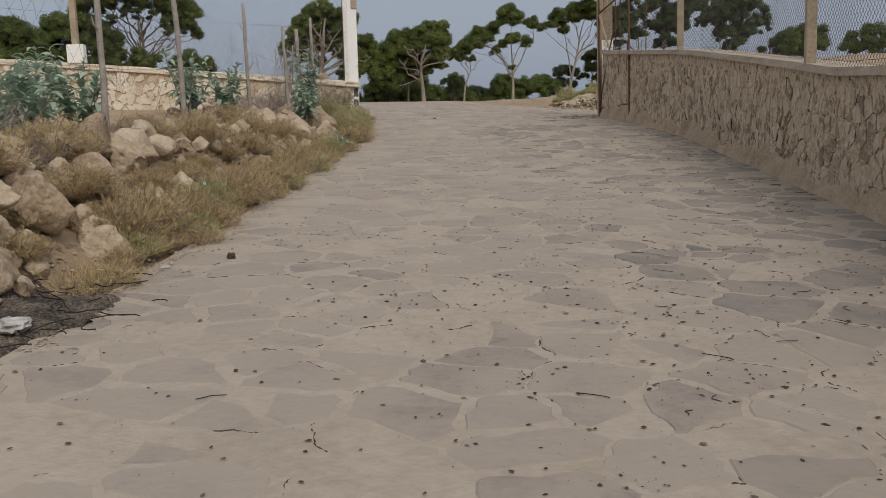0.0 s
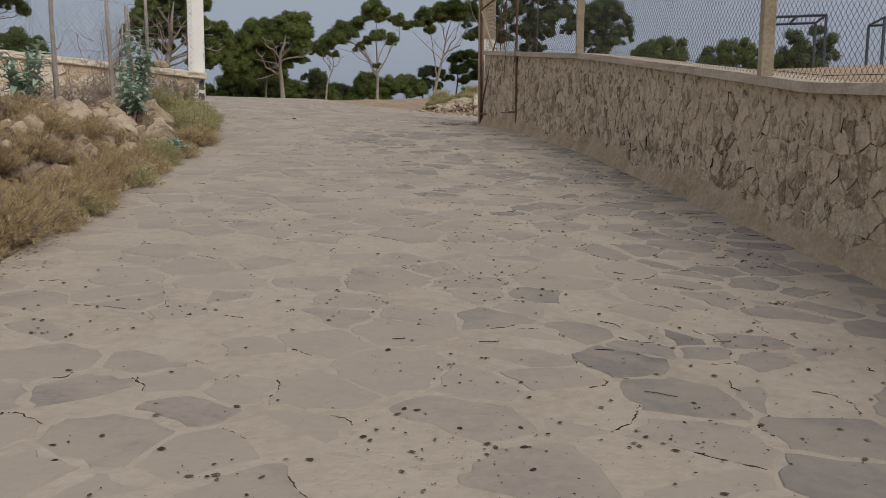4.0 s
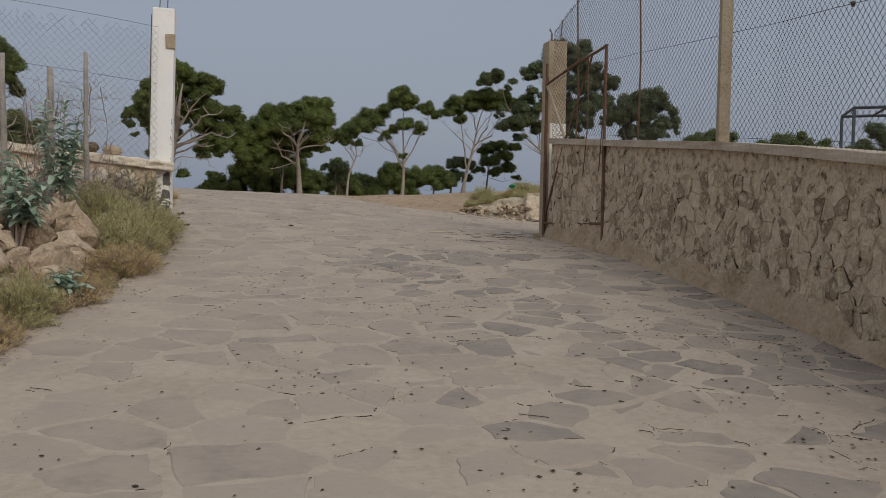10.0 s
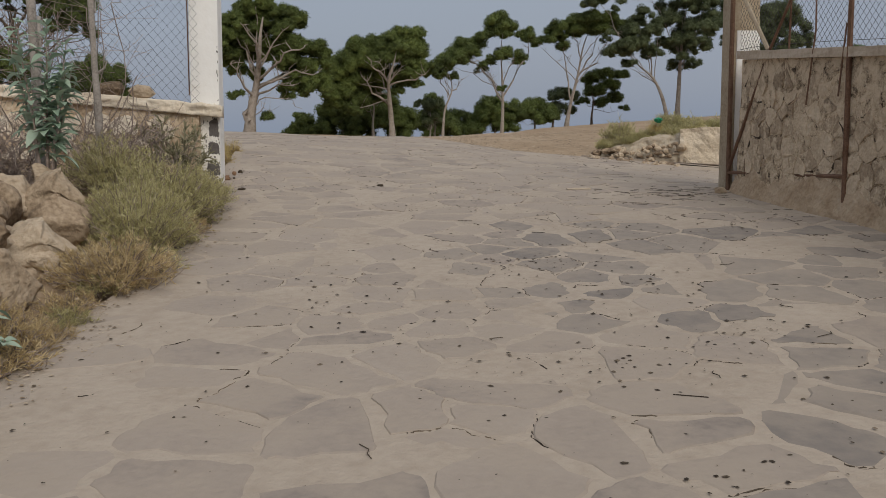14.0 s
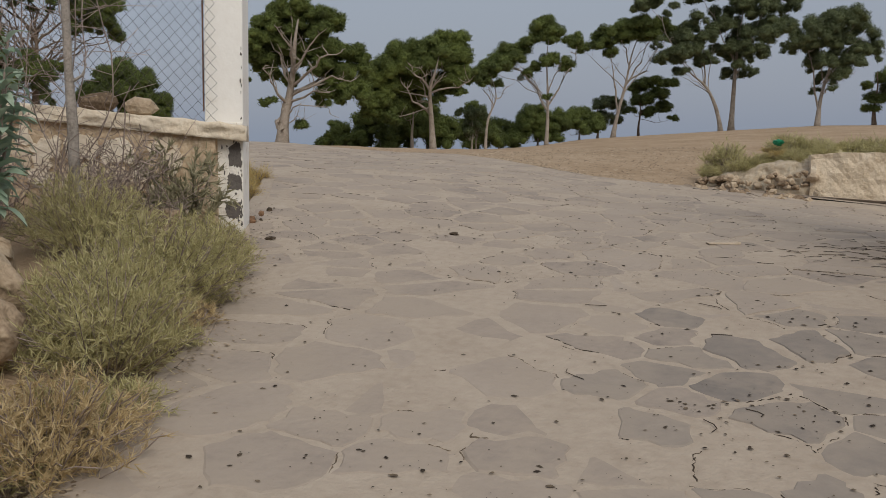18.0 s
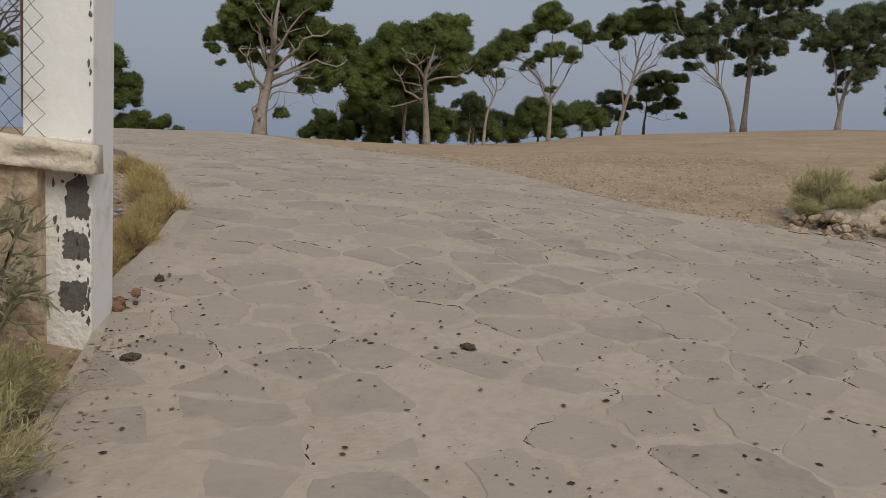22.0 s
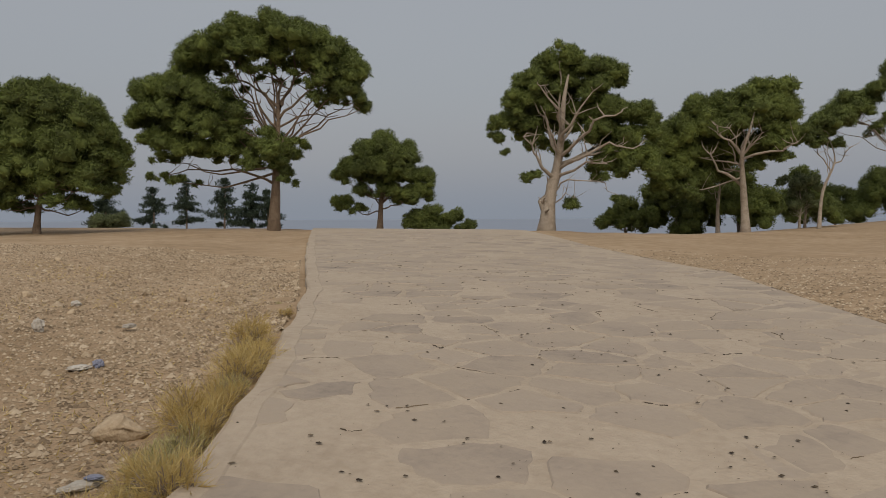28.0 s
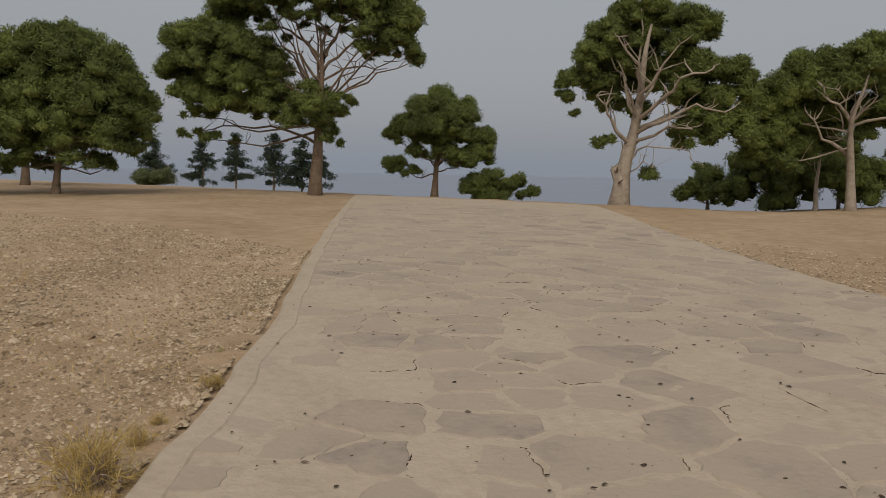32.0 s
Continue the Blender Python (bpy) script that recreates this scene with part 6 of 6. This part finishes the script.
tagged(leaf_mesh("straw_wisps", np.stack([foot - side * 0.0035, foot + side * 0.0035, tip], 1).reshape(-1, 3), np.arange(n * 3).reshape(-1, 3), M_STRAW, None), "thin dry straw wisps scattered over the gravel", "grass", kind="stuff")
n = 14000
gyv = 19.5 + 12 * rng.random(n)
gxv = edge_right(gyv) + 0.1 + 7 * rng.random(n) ** 1.5
pebbles("gravel", gxv, gyv, rng.uniform(0.006, 0.02, n), M_GRAVEL, None, "loose stony gravel on dry earth", 0.012)
n = 3500
gyv = 0 + 16.4 * rng.random(n)
gxv = edge_left(gyv) + 0.12 - 0.75 * rng.random(n)
pebbles("gravel", gxv, gyv, rng.uniform(0.006, 0.02, n), M_GRAVEL, None, "fine rubble along the foot of the stones", 0.03)

n = 3600
gyv = 0.5 + 16 * rng.random(n)
gxv = edge_left(gyv) + 0.02 + 0.11 * np.abs(rng.normal(size=n)) * (1 + 0.8 * np.sin(gyv * 2.3) * np.sin(gyv * 5.1))
pebbles("gravel", gxv, gyv, 0.003 + 0.010 * rng.random(n) ** 3, M_GRAVEL, None, "fine soil and chips spilt over the edge of the paving", 0.004, True)

rock(-7.1, 19.25, 0.15, 0.11, 0.07, 2, 20, 0.3, "flat pale stone on the gravel", "stones on the gravel")
rock(-8.0, 21.0, 0.10, 0.08, 0.05, 1, 70, 0.3, "flat pale stone on the gravel", "stones on the gravel")
rr = random.Random(3)
for k in range(16):
    y = rr.uniform(17.5, 24)
    x = float(edge_left(y)) - rr.uniform(0.5, 5)
    s = rr.uniform(0.03, 0.06)
    rock(x, y, s * 1.3, s, s * 0.7, rr.randrange(7), rr.uniform(0, 360), 0.3, "small pale stone on the gravel", "stones on the gravel")
for k, (x, y, sz, m, lab) in enumerate(((-6.75, 18.8, (0.13, 0.05, 0.022), M_PLASTIC, "flattened drink carton with faded print"), (-6.95, 18.25, (0.10, 0.04, 0.02), M_PLASTIC, "crushed pale plastic bottle on the gravel"), (-8.25, 19.95, (0.06, 0.04, 0.035), M_BLUE, "crushed packet with a blue label"), (-9.5, 20.35, (0.06, 0.05, 0.06), M_PLASTIC, "white plastic cup lying on the gravel"), (-8.3, 19.85, (0.09, 0.06, 0.02), M_PLASTIC, "torn white wrapper on the gravel"), (-9.2, 20.9, (0.08, 0.05, 0.02), M_PLASTIC, "torn white wrapper on the gravel"), (-8.9, 19.6, (0.10, 0.05, 0.02), M_DEBRIS, "dark scrap of rag on the gravel"), (-10.3, 21.2, (0.06, 0.05, 0.03), M_PLASTIC, "white scrap on the gravel"))):
    crumple("litter", x, y, gz(x, y) + 0.012, (sz[0] * 0.72, sz[1] * 0.75, sz[2] * 0.9), m, lab, k + 11)
crumple("litter", -6.72, 18.83, gz(-6.72, 18.83) + 0.045, (0.035, 0.025, 0.010), M_BLUE, "scrap of blue wrapper on the carton", 19)

# broken block and droppings at the foot of the pillar
br = random.Random(2)
for k in range(6):
    x, y, w = -5.47 + br.uniform(-0.03, 0.06), 16.80 + br.uniform(-0.08, 0.10), br.uniform(0.012, 0.03)
    crumple("brick_lump", x, y, float(road_z(x, y)) - 0.004 + (0.05 if k > 4 else 0), (w * 1.2, w, w * 1.1), M_BRICK if k % 3 else M_DEBRIS, "crumbling brown brick lump at the foot of the pillar", k + 30, "brick", "crumbled brick at the pillar")
crumple("weed", -5.50, 17.28, float(road_z(-5.5, 17.28)), (0.025, 0.025, 0.022), M_DEBRIS, "small dark dried weed beside the pillar", 2, "weed", "weeds")
crumple("clod", -5.05, 16.25, float(road_z(-5.05, 16.25)), (0.045, 0.035, 0.014), M_DEBRIS, "flat brown clod on the paving", 6, "clod", "clods on the road")
crumple("clod", -3.68, 16.87, float(road_z(-3.68, 16.87)), (0.042, 0.032, 0.015), M_DEBRIS, "dark grey-brown clod on the paving", 8, "clod", "clods on the road")
bm = bmesh.new()
box(bm, -0.13, -0.04, 0, 0.13, 0.04, 0.012, 0.004, 0.006, random.Random(4))
ws = part("pale_slab", bm, M_CAP)
ws.matrix_basis = pose(-1.5, 17.1, float(road_z(-1.5, 17.1)) + 0.004, 0, 0, 14)
tagged(ws, "pale broken slab lying flat on the paving", "slab")

# chalky bank right of the track, above the gate
bv, bf, NB, NH = [], [], 130, 22
bx = np.interp(np.linspace(0, 1, NB), [0, 0.35, 0.8, 1], [-1.35, -0.8, -0.05, 0.35])
by = np.interp(np.linspace(0, 1, NB), [0, 0.35, 0.8, 1], [21.75, 21.45, 21.28, 21.35])
for i in range(NB):
    for k in range(NH + 1):
        f = k / NH
        x, y = bx[i] + 0.10 * f, by[i] + (0.25 * f + 0.9 * max(0, f - 0.75) * 4)
        hh = np.interp(i / NB, [0, 0.2, 0.6, 1], [0.03, 0.2, 0.42, 0.58])
        nn = noise.noise(Vector((x * 2.2, y * 2, f * 2.5))) + 0.55 * noise.noise(Vector((x * 7, y * 5, f * 7))) + 0.3 * noise.noise(Vector((x * 17, y * 9, f * 15)))
        bv.append((x, y - 0.13 * nn * (1 - 0.5 * f), float(road_z(bx[i], by[i])) - 0.1 + (hh + 0.1) * min(1, f / 0.75) * (1 + 0.15 * nn)))
for i in range(NB - 1):
    for k in range(NH):
        a = i * (NH + 1) + k
        bf.append((a, a + NH + 1, a + NH + 2, a + 1))
tagged(raw("chalk_bank", bv, bf, M_CHALK, smooth=True), "low chalky earth bank with crumbling pale face", "bank", kind="structure")
rr = random.Random(8)
for k in range(60):
    f = rr.random() ** 1.2
    x = -1.4 + 1.5 * f
    y = float(np.interp(x, [-1.4, -0.8, 0.0], [21.75, 21.42, 21.22])) - rr.uniform(-0.1, 0.25)
    s = rr.uniform(0.025, 0.09)
    ob = rock(x, y, s * 1.4, s, s * 0.8, rr.randrange(7), rr.uniform(0, 360), 0.35, "pale rubble stone at the foot of the bank", "rubble at the bank")
tuft4 = shrub("grass_tuft", (-0.9, 22.5, float(road_z(-0.9, 22.5)) + 0.1), "dry weeds growing on the bank", M_OLIVE, 35, 0.6, 0.4, 150, 12, 0.09, "weeds on the bank", 0.07, True, "grass")
for k in range(60):
    x = -1.0 + 4.6 * rr.random()
    y = 21.75 - 0.1 * x + rr.uniform(0, 1.1)
    s = rr.uniform(0.5, 1.0)
    copy_thing(tuft4 if k % 3 else tuft2, pose(x, y, max(gz(x, y), float(road_z(x, y)) + (0.40 if x > -0.4 else 0.15)), 0, 0, rr.uniform(0, 360)) @ Matrix.Diagonal((s, s, s * 0.7, 1)))
for k in range(30):
    x = -1.35 + 1.7 * rr.random()
    y = 21.75 - 0.25 * (x + 0.5) + rr.uniform(-0.12, 0.45)
    s = rr.uniform(0.3, 0.65)
    copy_thing(tuft4 if k % 4 else tuft3, pose(x, y, float(road_z(x, y)) + float(np.interp(x, [-1.35, -0.8, 0.0, 0.4], [0.02, 0.16, 0.40, 0.50])), 0, 0, rr.uniform(0, 360)) @ Matrix.Diagonal((s, s, s * 0.8, 1)))
spots = []
for k in range(60):
    x = -1.3 + 1.35 * rr.random()
    y = float(np.interp(x, [-1.4, -0.8, 0.0], [21.75, 21.42, 21.22])) + rr.uniform(-0.02, 0.22)
    w = rr.uniform(0.03, 0.08)
    spots.append((x, y, float(road_z(x, y)) + w * 0.5 + rr.uniform(0.02, 0.25) * float(np.interp(x, [-1.3, -0.6, 0.0], [0.2, 0.8, 1.3])), w * 1.5, w, w * 0.8, rr.randrange(7), rr.uniform(0, 6.28)))
rubble("rubble", spots, "pale rubble stones set in the crumbling bank")
crumple("green_bottle", -0.30, 22.0, float(road_z(-0.4, 22.2)) + 0.55, (0.09, 0.05, 0.04), M_GREEN, "green plastic scrap on the bank", 3)

# whitewashed low wall that holds the ground behind the gate
ww_s = np.arange(0, 3.75, 0.06)
ww_x, ww_y = -0.02 + ww_s * 0.995, 21.30 - 0.095 * ww_s
white_wall = tagged(wall_strip("wall_white", ww_y, ww_x, [(float(road_z(x, y)) - 0.15, float(road_z(-0.02, 21.3)) + 0.575 - 0.01 * q - 0.10 * max(0, 0.35 - q)) for q, x, y in zip(ww_s, ww_x, ww_y)], -0.22, M_FLAKE, "", wob=0.02, rows=12, seed=31), "low whitewashed wall with flaking lime", "wall", kind="structure")
rock(0.0, 17.15, 0.09, 0.06, 0.05, 3, 10, 0.3, "small pale stone at the foot of the wall", "stones at the wall", lift=float(road_z(0.0, 17.15)) - gz(0.0, 17.15))


# ---- paving stones ----
def clip(poly, nx_, ny_, c):
    """The part of a convex polygon where nx * x + ny * y <= c."""
    out = []
    for i in range(len(poly)):
        p, q = poly[i], poly[(i + 1) % len(poly)]
        a, b = nx_ * p[0] + ny_ * p[1] - c, nx_ * q[0] + ny_ * q[1] - c
        if a <= 0:
            out.append(p)
        if a * b < 0:
            t = a / (a - b)
            out.append((p[0] + t * (q[0] - p[0]), p[1] + t * (q[1] - p[1])))
    return out


def cells_of(pts, reach, gap, rng, power=2, rag=1.0, blunt=1.0):
    """Rounded, uneven cells round the points, with joints between them."""
    pts = np.asarray(pts)
    grid = {}
    for i, (x, y) in enumerate(pts):
        grid.setdefault((int(x // reach), int(y // reach)), []).append(i)
    for i, (x, y) in enumerate(pts):
        gx_, gy_ = int(x // reach), int(y // reach)
        near = [j for a in (-1, 0, 1) for b in (-1, 0, 1) for j in grid.get((gx_ + a, gy_ + b), ()) if j != i]
        poly = [(x - reach, y - reach), (x + reach, y - reach), (x + reach, y + reach), (x - reach, y + reach)]
        for j in near:
            dx, dy = pts[j][0] - x, pts[j][1] - y
            d = math.hypot(dx, dy)
            if d > 2 * reach:
                continue
            nx_, ny_ = dx / d, dy / d
            g = gap[0] + (gap[1] - gap[0]) * (0.5 + 0.5 * math.sin(min(i, j) * 12.9898 + max(i, j) * 78.233)) ** power
            poly = clip(poly, nx_, ny_, nx_ * x + ny_ * y + d / 2 - g / 2)
            if len(poly) < 3:
                break
        if len(poly) < 3:
            continue
        ring = []
        m = len(poly)
        for k in range(m):
            p, q = poly[k], poly[(k + 1) % m]
            L = math.hypot(q[0] - p[0], q[1] - p[1])
            if L < 1e-4:
                continue
            cut = min(0.25, (0.025 / L + 0.05) * blunt)
            for t in ((cut, 0.27, 0.5, 0.73, 1 - cut) if L > 0.22 else (cut, 0.5, 1 - cut) if L > 0.12 else (cut, 1 - cut)):
                w = rng.uniform(-0.016, 0.010) * rag * min(1, L / 0.25)
                ring.append((p[0] + (q[0] - p[0]) * t + (q[1] - p[1]) / L * w, p[1] + (q[1] - p[1]) * t - (q[0] - p[0]) / L * w))
        if len(ring) >= 4:
            yield (x, y), ring


def scatter(rng, x0, x1, y0, y1, tries, rmin, rmax, keep, sx=1.0):
    """Points at least a varying distance apart."""
    cell = rmin
    grid, out = {}, []
    for _ in range(tries):
        x, y = rng.uniform(x0, x1), rng.uniform(y0, y1)
        if not keep(x, y):
            continue
        r = rmin + (rmax - rmin) * (rng.random() ** 1.3)
        gi, gj = int(x // rmax), int(y // rmax)
        ok = True
        for a in (-1, 0, 1):
            for b in (-1, 0, 1):
                for (px, py, pr) in grid.get((gi + a, gj + b), ()):
                    if ((px - x) * sx) ** 2 + (py - y) ** 2 < ((r + pr) / 2) ** 2:
                        ok = False
                        break
                if not ok:
                    break
            if not ok:
                break
        if ok:
            grid.setdefault((gi, gj), []).append((x, y, r))
            out.append((x, y))
    return out


rng = random.Random(77)


def on_road(x, y):
    return edge_left(y) + 0.09 < x < edge_right(y) - 0.08


seeds = scatter(rng, -16, 3.5, -5.5, 33, 30000, 0.13, 0.48, on_road, 0.72)
near_stones, cracks = [], []
buckets = {False: ([], []), True: ([], [])}
for (cx, cy), ring in cells_of(seeds, 0.72, (0.010, 0.062), rng, 2, 1.7, 0.55):
    if max(abs(p[0] - cx) for p in ring) > 0.7 or max(abs(p[1] - cy) for p in ring) > 0.66:
        ring = [(cx + (p[0] - cx) * 0.75, cy + (p[1] - cy) * 0.75) for p in ring]
    ring = [(min(max(p[0], float(edge_left(p[1])) + 0.06), float(edge_right(p[1])) - 0.01), p[1]) for p in ring]
    h = rng.uniform(-0.0025, 0.006)
    tx, ty = rng.uniform(-0.008, 0.008), rng.uniform(-0.008, 0.008)
    n = len(ring)
    P = np.array(ring)
    C = np.array([cx, cy])
    mid = float(road_z(cx, cy))
    Q = (P - C) * (1 - 0.012 / max(0.1, float(np.abs(P - C).max())))
    zu = road_z(Q[:, 0] + cx, Q[:, 1] + cy) - mid + h + Q[:, 0] * tx + Q[:, 1] * ty
    zp = road_z(P[:, 0], P[:, 1]) - mid
    up = np.column_stack([Q, zu]).tolist()
    lo = np.column_stack([P - C, np.minimum(zp - 0.001, zu - 0.003)]).tolist()
    ft = np.column_stack([P - C, zp - 0.014]).tolist()
    faces = [tuple(range(n))] + [(i, i + n, (i + 1) % n + n, (i + 1) % n) for i in range(n)] + [(i + n, i + 2 * n, (i + 1) % n + 2 * n, (i + 1) % n + n) for i in range(n)]
    up = up + lo
    if rng.random() < (0.85 if cx > np.interp(cy, *PATH_X) + 0.4 else 0.4) and cy < 26:
        i0, m = rng.randrange(n), rng.randrange(1, max(2, n // 4))
        ends = [P[(i0 + q) % n] for q in range(m + 1)]
        seg = np.array([ends[q] + (ends[q + 1] - ends[q]) * f for q in range(m) for f in (0, 0.25, 0.5, 0.75)] + [ends[-1]])
        seg = seg + (seg - C) * 0.02 + np.array([[rng.uniform(-0.006, 0.006), rng.uniform(-0.006, 0.006)] for _ in seg])
        cracks.append(np.column_stack([seg, road_z(seg[:, 0], seg[:, 1]) + np.array([rng.uniform(-0.004, 0.002) for _ in seg])]))
    right = cx - np.interp(cy, *PATH_X) - 0.5 - 0.4 * math.sin(cy * 1.3)
    slate = cy < 15 and rng.random() < 0.8 * min(1, max(0, right / 1.2))
    if len(near_stones) < 420 and 1.2 < cy < 14 and -1.5 < cx - np.interp(cy, *PATH_X) < 2.4:
        ob = raw("flagstone", up + ft, faces, M_SLATE if slate else M_FLAG, road)
        ob.location = (cx, cy, mid)
        near_stones.append(ob)
    else:
        far_v, far_f = buckets[slate]
        b = len(far_v)
        far_v += [(p[0] + cx, p[1] + cy, p[2] + mid) for p in up + ft]
        far_f += [tuple(i + b for i in f) for f in faces]
for slate, (far_v, far_f) in buckets.items():
    tagged(raw("flagstone", far_v, far_f, M_SLATE_FAR if slate else M_FLAG_FAR, road), kind="stuff")

tagged(wires("crack", cracks, 0.0036, M_DEBRIS, road, "dark dirt in open joints"), kind="stuff")

# ---- stones of the right wall ----
rng = random.Random(99)
WS = np.concatenate([[0], np.cumsum(np.hypot(np.diff(WX), np.diff(WY)))])


def on_wall(s, z):
    y = np.interp(s, WS, WY)
    return 0.03 < z < wall_top(y) - road_z(edge_right(y), y) - 0.05


seeds = []
row_z = 0.06
while row_z < 1.6:
    u = 0.1 + rng.uniform(0, 0.12)
    while u < float(WS[-1]) - 0.06:
        p = (u + rng.uniform(-0.035, 0.035), row_z + rng.uniform(-0.06, 0.06) + 0.05 * math.sin(u * 2.1))
        if on_wall(*p) and rng.random() < 0.86:
            seeds.append(p)
        u += rng.choice((0.08, 0.12, 0.15, 0.19, 0.23))
    row_z += 0.165
count, far_v, far_f, wall_cracks = 0, [], [], []
for (cs, cz), ring in cells_of(seeds, 0.40, (0.002, 0.042), rng, 3, 2.2, 0.3):
    y = float(np.interp(cs, WS, WY))
    top = float(wall_top(y) - road_z(edge_right(y), y))
    if max(abs(p[0] - cs) for p in ring) > 0.3 or max(abs(p[1] - cz) for p in ring) > 0.3:
        continue
    if rng.random() < 0.02:
        continue
    h = rng.uniform(0.002, 0.013)
    n = len(ring)

    def place(p, out):
        yy = float(np.interp(p[0], WS, WY))
        d = Vector((float(edge_right(yy + 0.1)) - float(edge_right(yy - 0.1)), 0.2, 0)).normalized()
        zz = float(road_z(edge_right(yy), yy)) + min(max(p[1], 0.0), top - 0.015)
        return (float(edge_right(yy)) - d.y * out, yy + d.x * out, zz)

    k = rng.uniform(0.965, 0.99)
    up = [place((cs + (p[0] - cs) * k, cz + (p[1] - cz) * k), h + rng.uniform(-0.004, 0.003)) for p in ring]
    lo = [place(p, max(h * 0.5, 0.003)) for p in ring]
    ft = [place(p, -0.02) for p in ring]
    c0 = place((cs, cz), 0)
    if rng.random() < 0.5:
        i0, m = rng.randrange(n), rng.randrange(2, max(3, n // 2))
        wall_cracks.append([place((ring[(i0 + q) % n][0] + rng.uniform(-0.006, 0.006), ring[(i0 + q) % n][1] + rng.uniform(-0.006, 0.006)), rng.uniform(-0.004, 0.004)) for q in range(m)])
    faces = [tuple(range(n))] + [(i, i + n, (i + 1) % n + n, (i + 1) % n) for i in range(n)] + [(i + n, i + 2 * n, (i + 1) % n + 2 * n, (i + 1) % n + n) for i in range(n)]
    if count < 300 and 5.2 < y < 11.5:
        ob = raw("stone", [(p[0] - c0[0], p[1] - c0[1], p[2] - c0[2]) for p in up + lo + ft], faces, M_STONE, wall_right)
        ob.location = c0
        count += 1
    else:
        b = len(far_v)
        far_v += up + lo + ft
        far_f += [tuple(i + b for i in f) for f in faces]
tagged(raw("stone", far_v, far_f, M_STONE_FAR, wall_right), kind="stuff")
# tapered dark tubes along stone edges stand in for shade in hollow joints
bm = bmesh.new()
for q in wall_cracks:
    top_r = rng.uniform(0.004, 0.016)
    tube(bm, q, [top_r * rng.uniform(0.15, 1.0) * (0.3 if i in (0, len(q) - 1) else 1) for i in range(len(q))], 5)
tagged(part("crevice", bm, M_CREVICE, wall_right, "dark tubes painted as the shade of crumbled joints"), kind="stuff")

# ---- crumbs, droppings and twigs on the road ----
rng = np.random.default_rng(19)
n = 9500
cy = -4 + 32 * rng.random(n)
cl = rng.normal(size=(n, 2))
hub = rng.uniform(0.05, 0.98, 110) ** 0.7
huby = rng.uniform(-3, 22, 110)
pick = rng.integers(0, 110, n)
cy = np.where(np.arange(n) % 5 < 2, cy, huby[pick] + cl[:, 1] * 0.22 * (0.4 + np.abs(cl[:, 0])))
fx = np.where(np.arange(n) % 5 < 2, rng.random(n), np.clip(hub[pick] + cl[:, 0] * 0.05, 0.02, 0.98))
cx = edge_left(cy) + (edge_right(cy) - edge_left(cy)) * fx
pebbles("crumbs", cx, cy, 0.0025 + 0.012 * rng.random(n) ** 3.2, M_DEBRIS, None, "scattered dark crumbs and droppings on the paving", 0.004, True)
n = 190
cy = 16.75 + rng.normal(size=n) * 0.42
cx = edge_left(cy) + 0.06 + np.abs(rng.normal(size=n)) * 0.42
pebbles("crumbs", cx, cy, 0.0025 + 0.011 * rng.random(n) ** 3, M_DEBRIS, None, "dark droppings strewn round the foot of the pillar", 0.004, True)
lines = []
for k in range(190):
    y0 = rng.uniform(-3, 16)
    x0 = float(edge_right(y0)) - abs(rng.normal()) * 1.6 - 0.05
    if x0 < float(edge_left(y0)) + 0.2:
        continue
    a, L = rng.uniform(0, 3.14), rng.uniform(0.03, 0.16)
    q = np.linspace(-0.5, 0.5, 4)
    xs, ys = x0 + q * L * math.cos(a) + 0.02 * np.sin(q * 5 + k), y0 + q * L * math.sin(a)
    lines.append(np.stack([xs, ys, road_z(xs, ys) + 0.009], 1))
for k in range(70):
    x0, y0, a, L = -0.35 + rng.normal() * 0.4, 16.9 + rng.normal() * 0.35, rng.uniform(-0.6, 0.9), rng.uniform(0.04, 0.2)
    if x0 > float(edge_right(y0)) - 0.05:
        continue
    q = np.linspace(-0.5, 0.5, 4)
    xs, ys = x0 + q * L * math.cos(a), y0 + q * L * math.sin(a) + 0.015 * np.sin(q * 6 + k)
    lines.append(np.stack([xs, ys, road_z(xs, ys) + 0.009], 1))
tw = wires("twig", lines, 0.0024, M_DEBRIS, None)
tagged(tw, "dry dark twigs scattered over the paving", "twigs", kind="stuff")

# ---- flaking plaster on the low wall ----
rng = random.Random(55)
seeds = scatter(rng, 0.0, 9.0, -0.1, 1.6, 9000, 0.07, 0.30, lambda s_, z_: z_ < 1.4, 1.0)
for (cs, cz), ring in cells_of(seeds, 0.32, (-0.03, 0.03), rng, 2, 2.4):
    zw = lw_top(cs) - cz
    gx0, gy0 = LF[0] + LD[0] * cs, LF[1] + LD[1] * cs
    if cs < 0.22 or zw < gz(gx0, gy0 - 0.1) - 0.05 or cz < 0.10 or rng.random() < 0.12 + 0.2 * cz:
        continue
    h = rng.uniform(0.016, 0.030)
    n = len(ring)

    def put(p, out):
        return (LF[0] + LD[0] * p[0] - LD[1] * out, LF[1] + LD[1] * p[0] + LD[0] * out, lw_top(cs) - p[1])

    ring = [(max(p[0], 0.0), max(p[1], 0.012)) for p in ring]
    up = [put((cs + (p[0] - cs) * 0.95, cz + (p[1] - cz) * 0.95), h + rng.uniform(-0.004, 0.004)) for p in ring]
    lo = [put(p, -0.01) for p in ring]
    c0 = put((cs, cz), 0)
    faces = [tuple(range(n))] + [(i, i + n, (i + 1) % n + n, (i + 1) % n) for i in range(n)]
    raw("plaster_flake", [(p[0] - c0[0], p[1] - c0[1], p[2] - c0[2]) for p in up + lo], faces, M_FLAKE, wall_left).location = c0
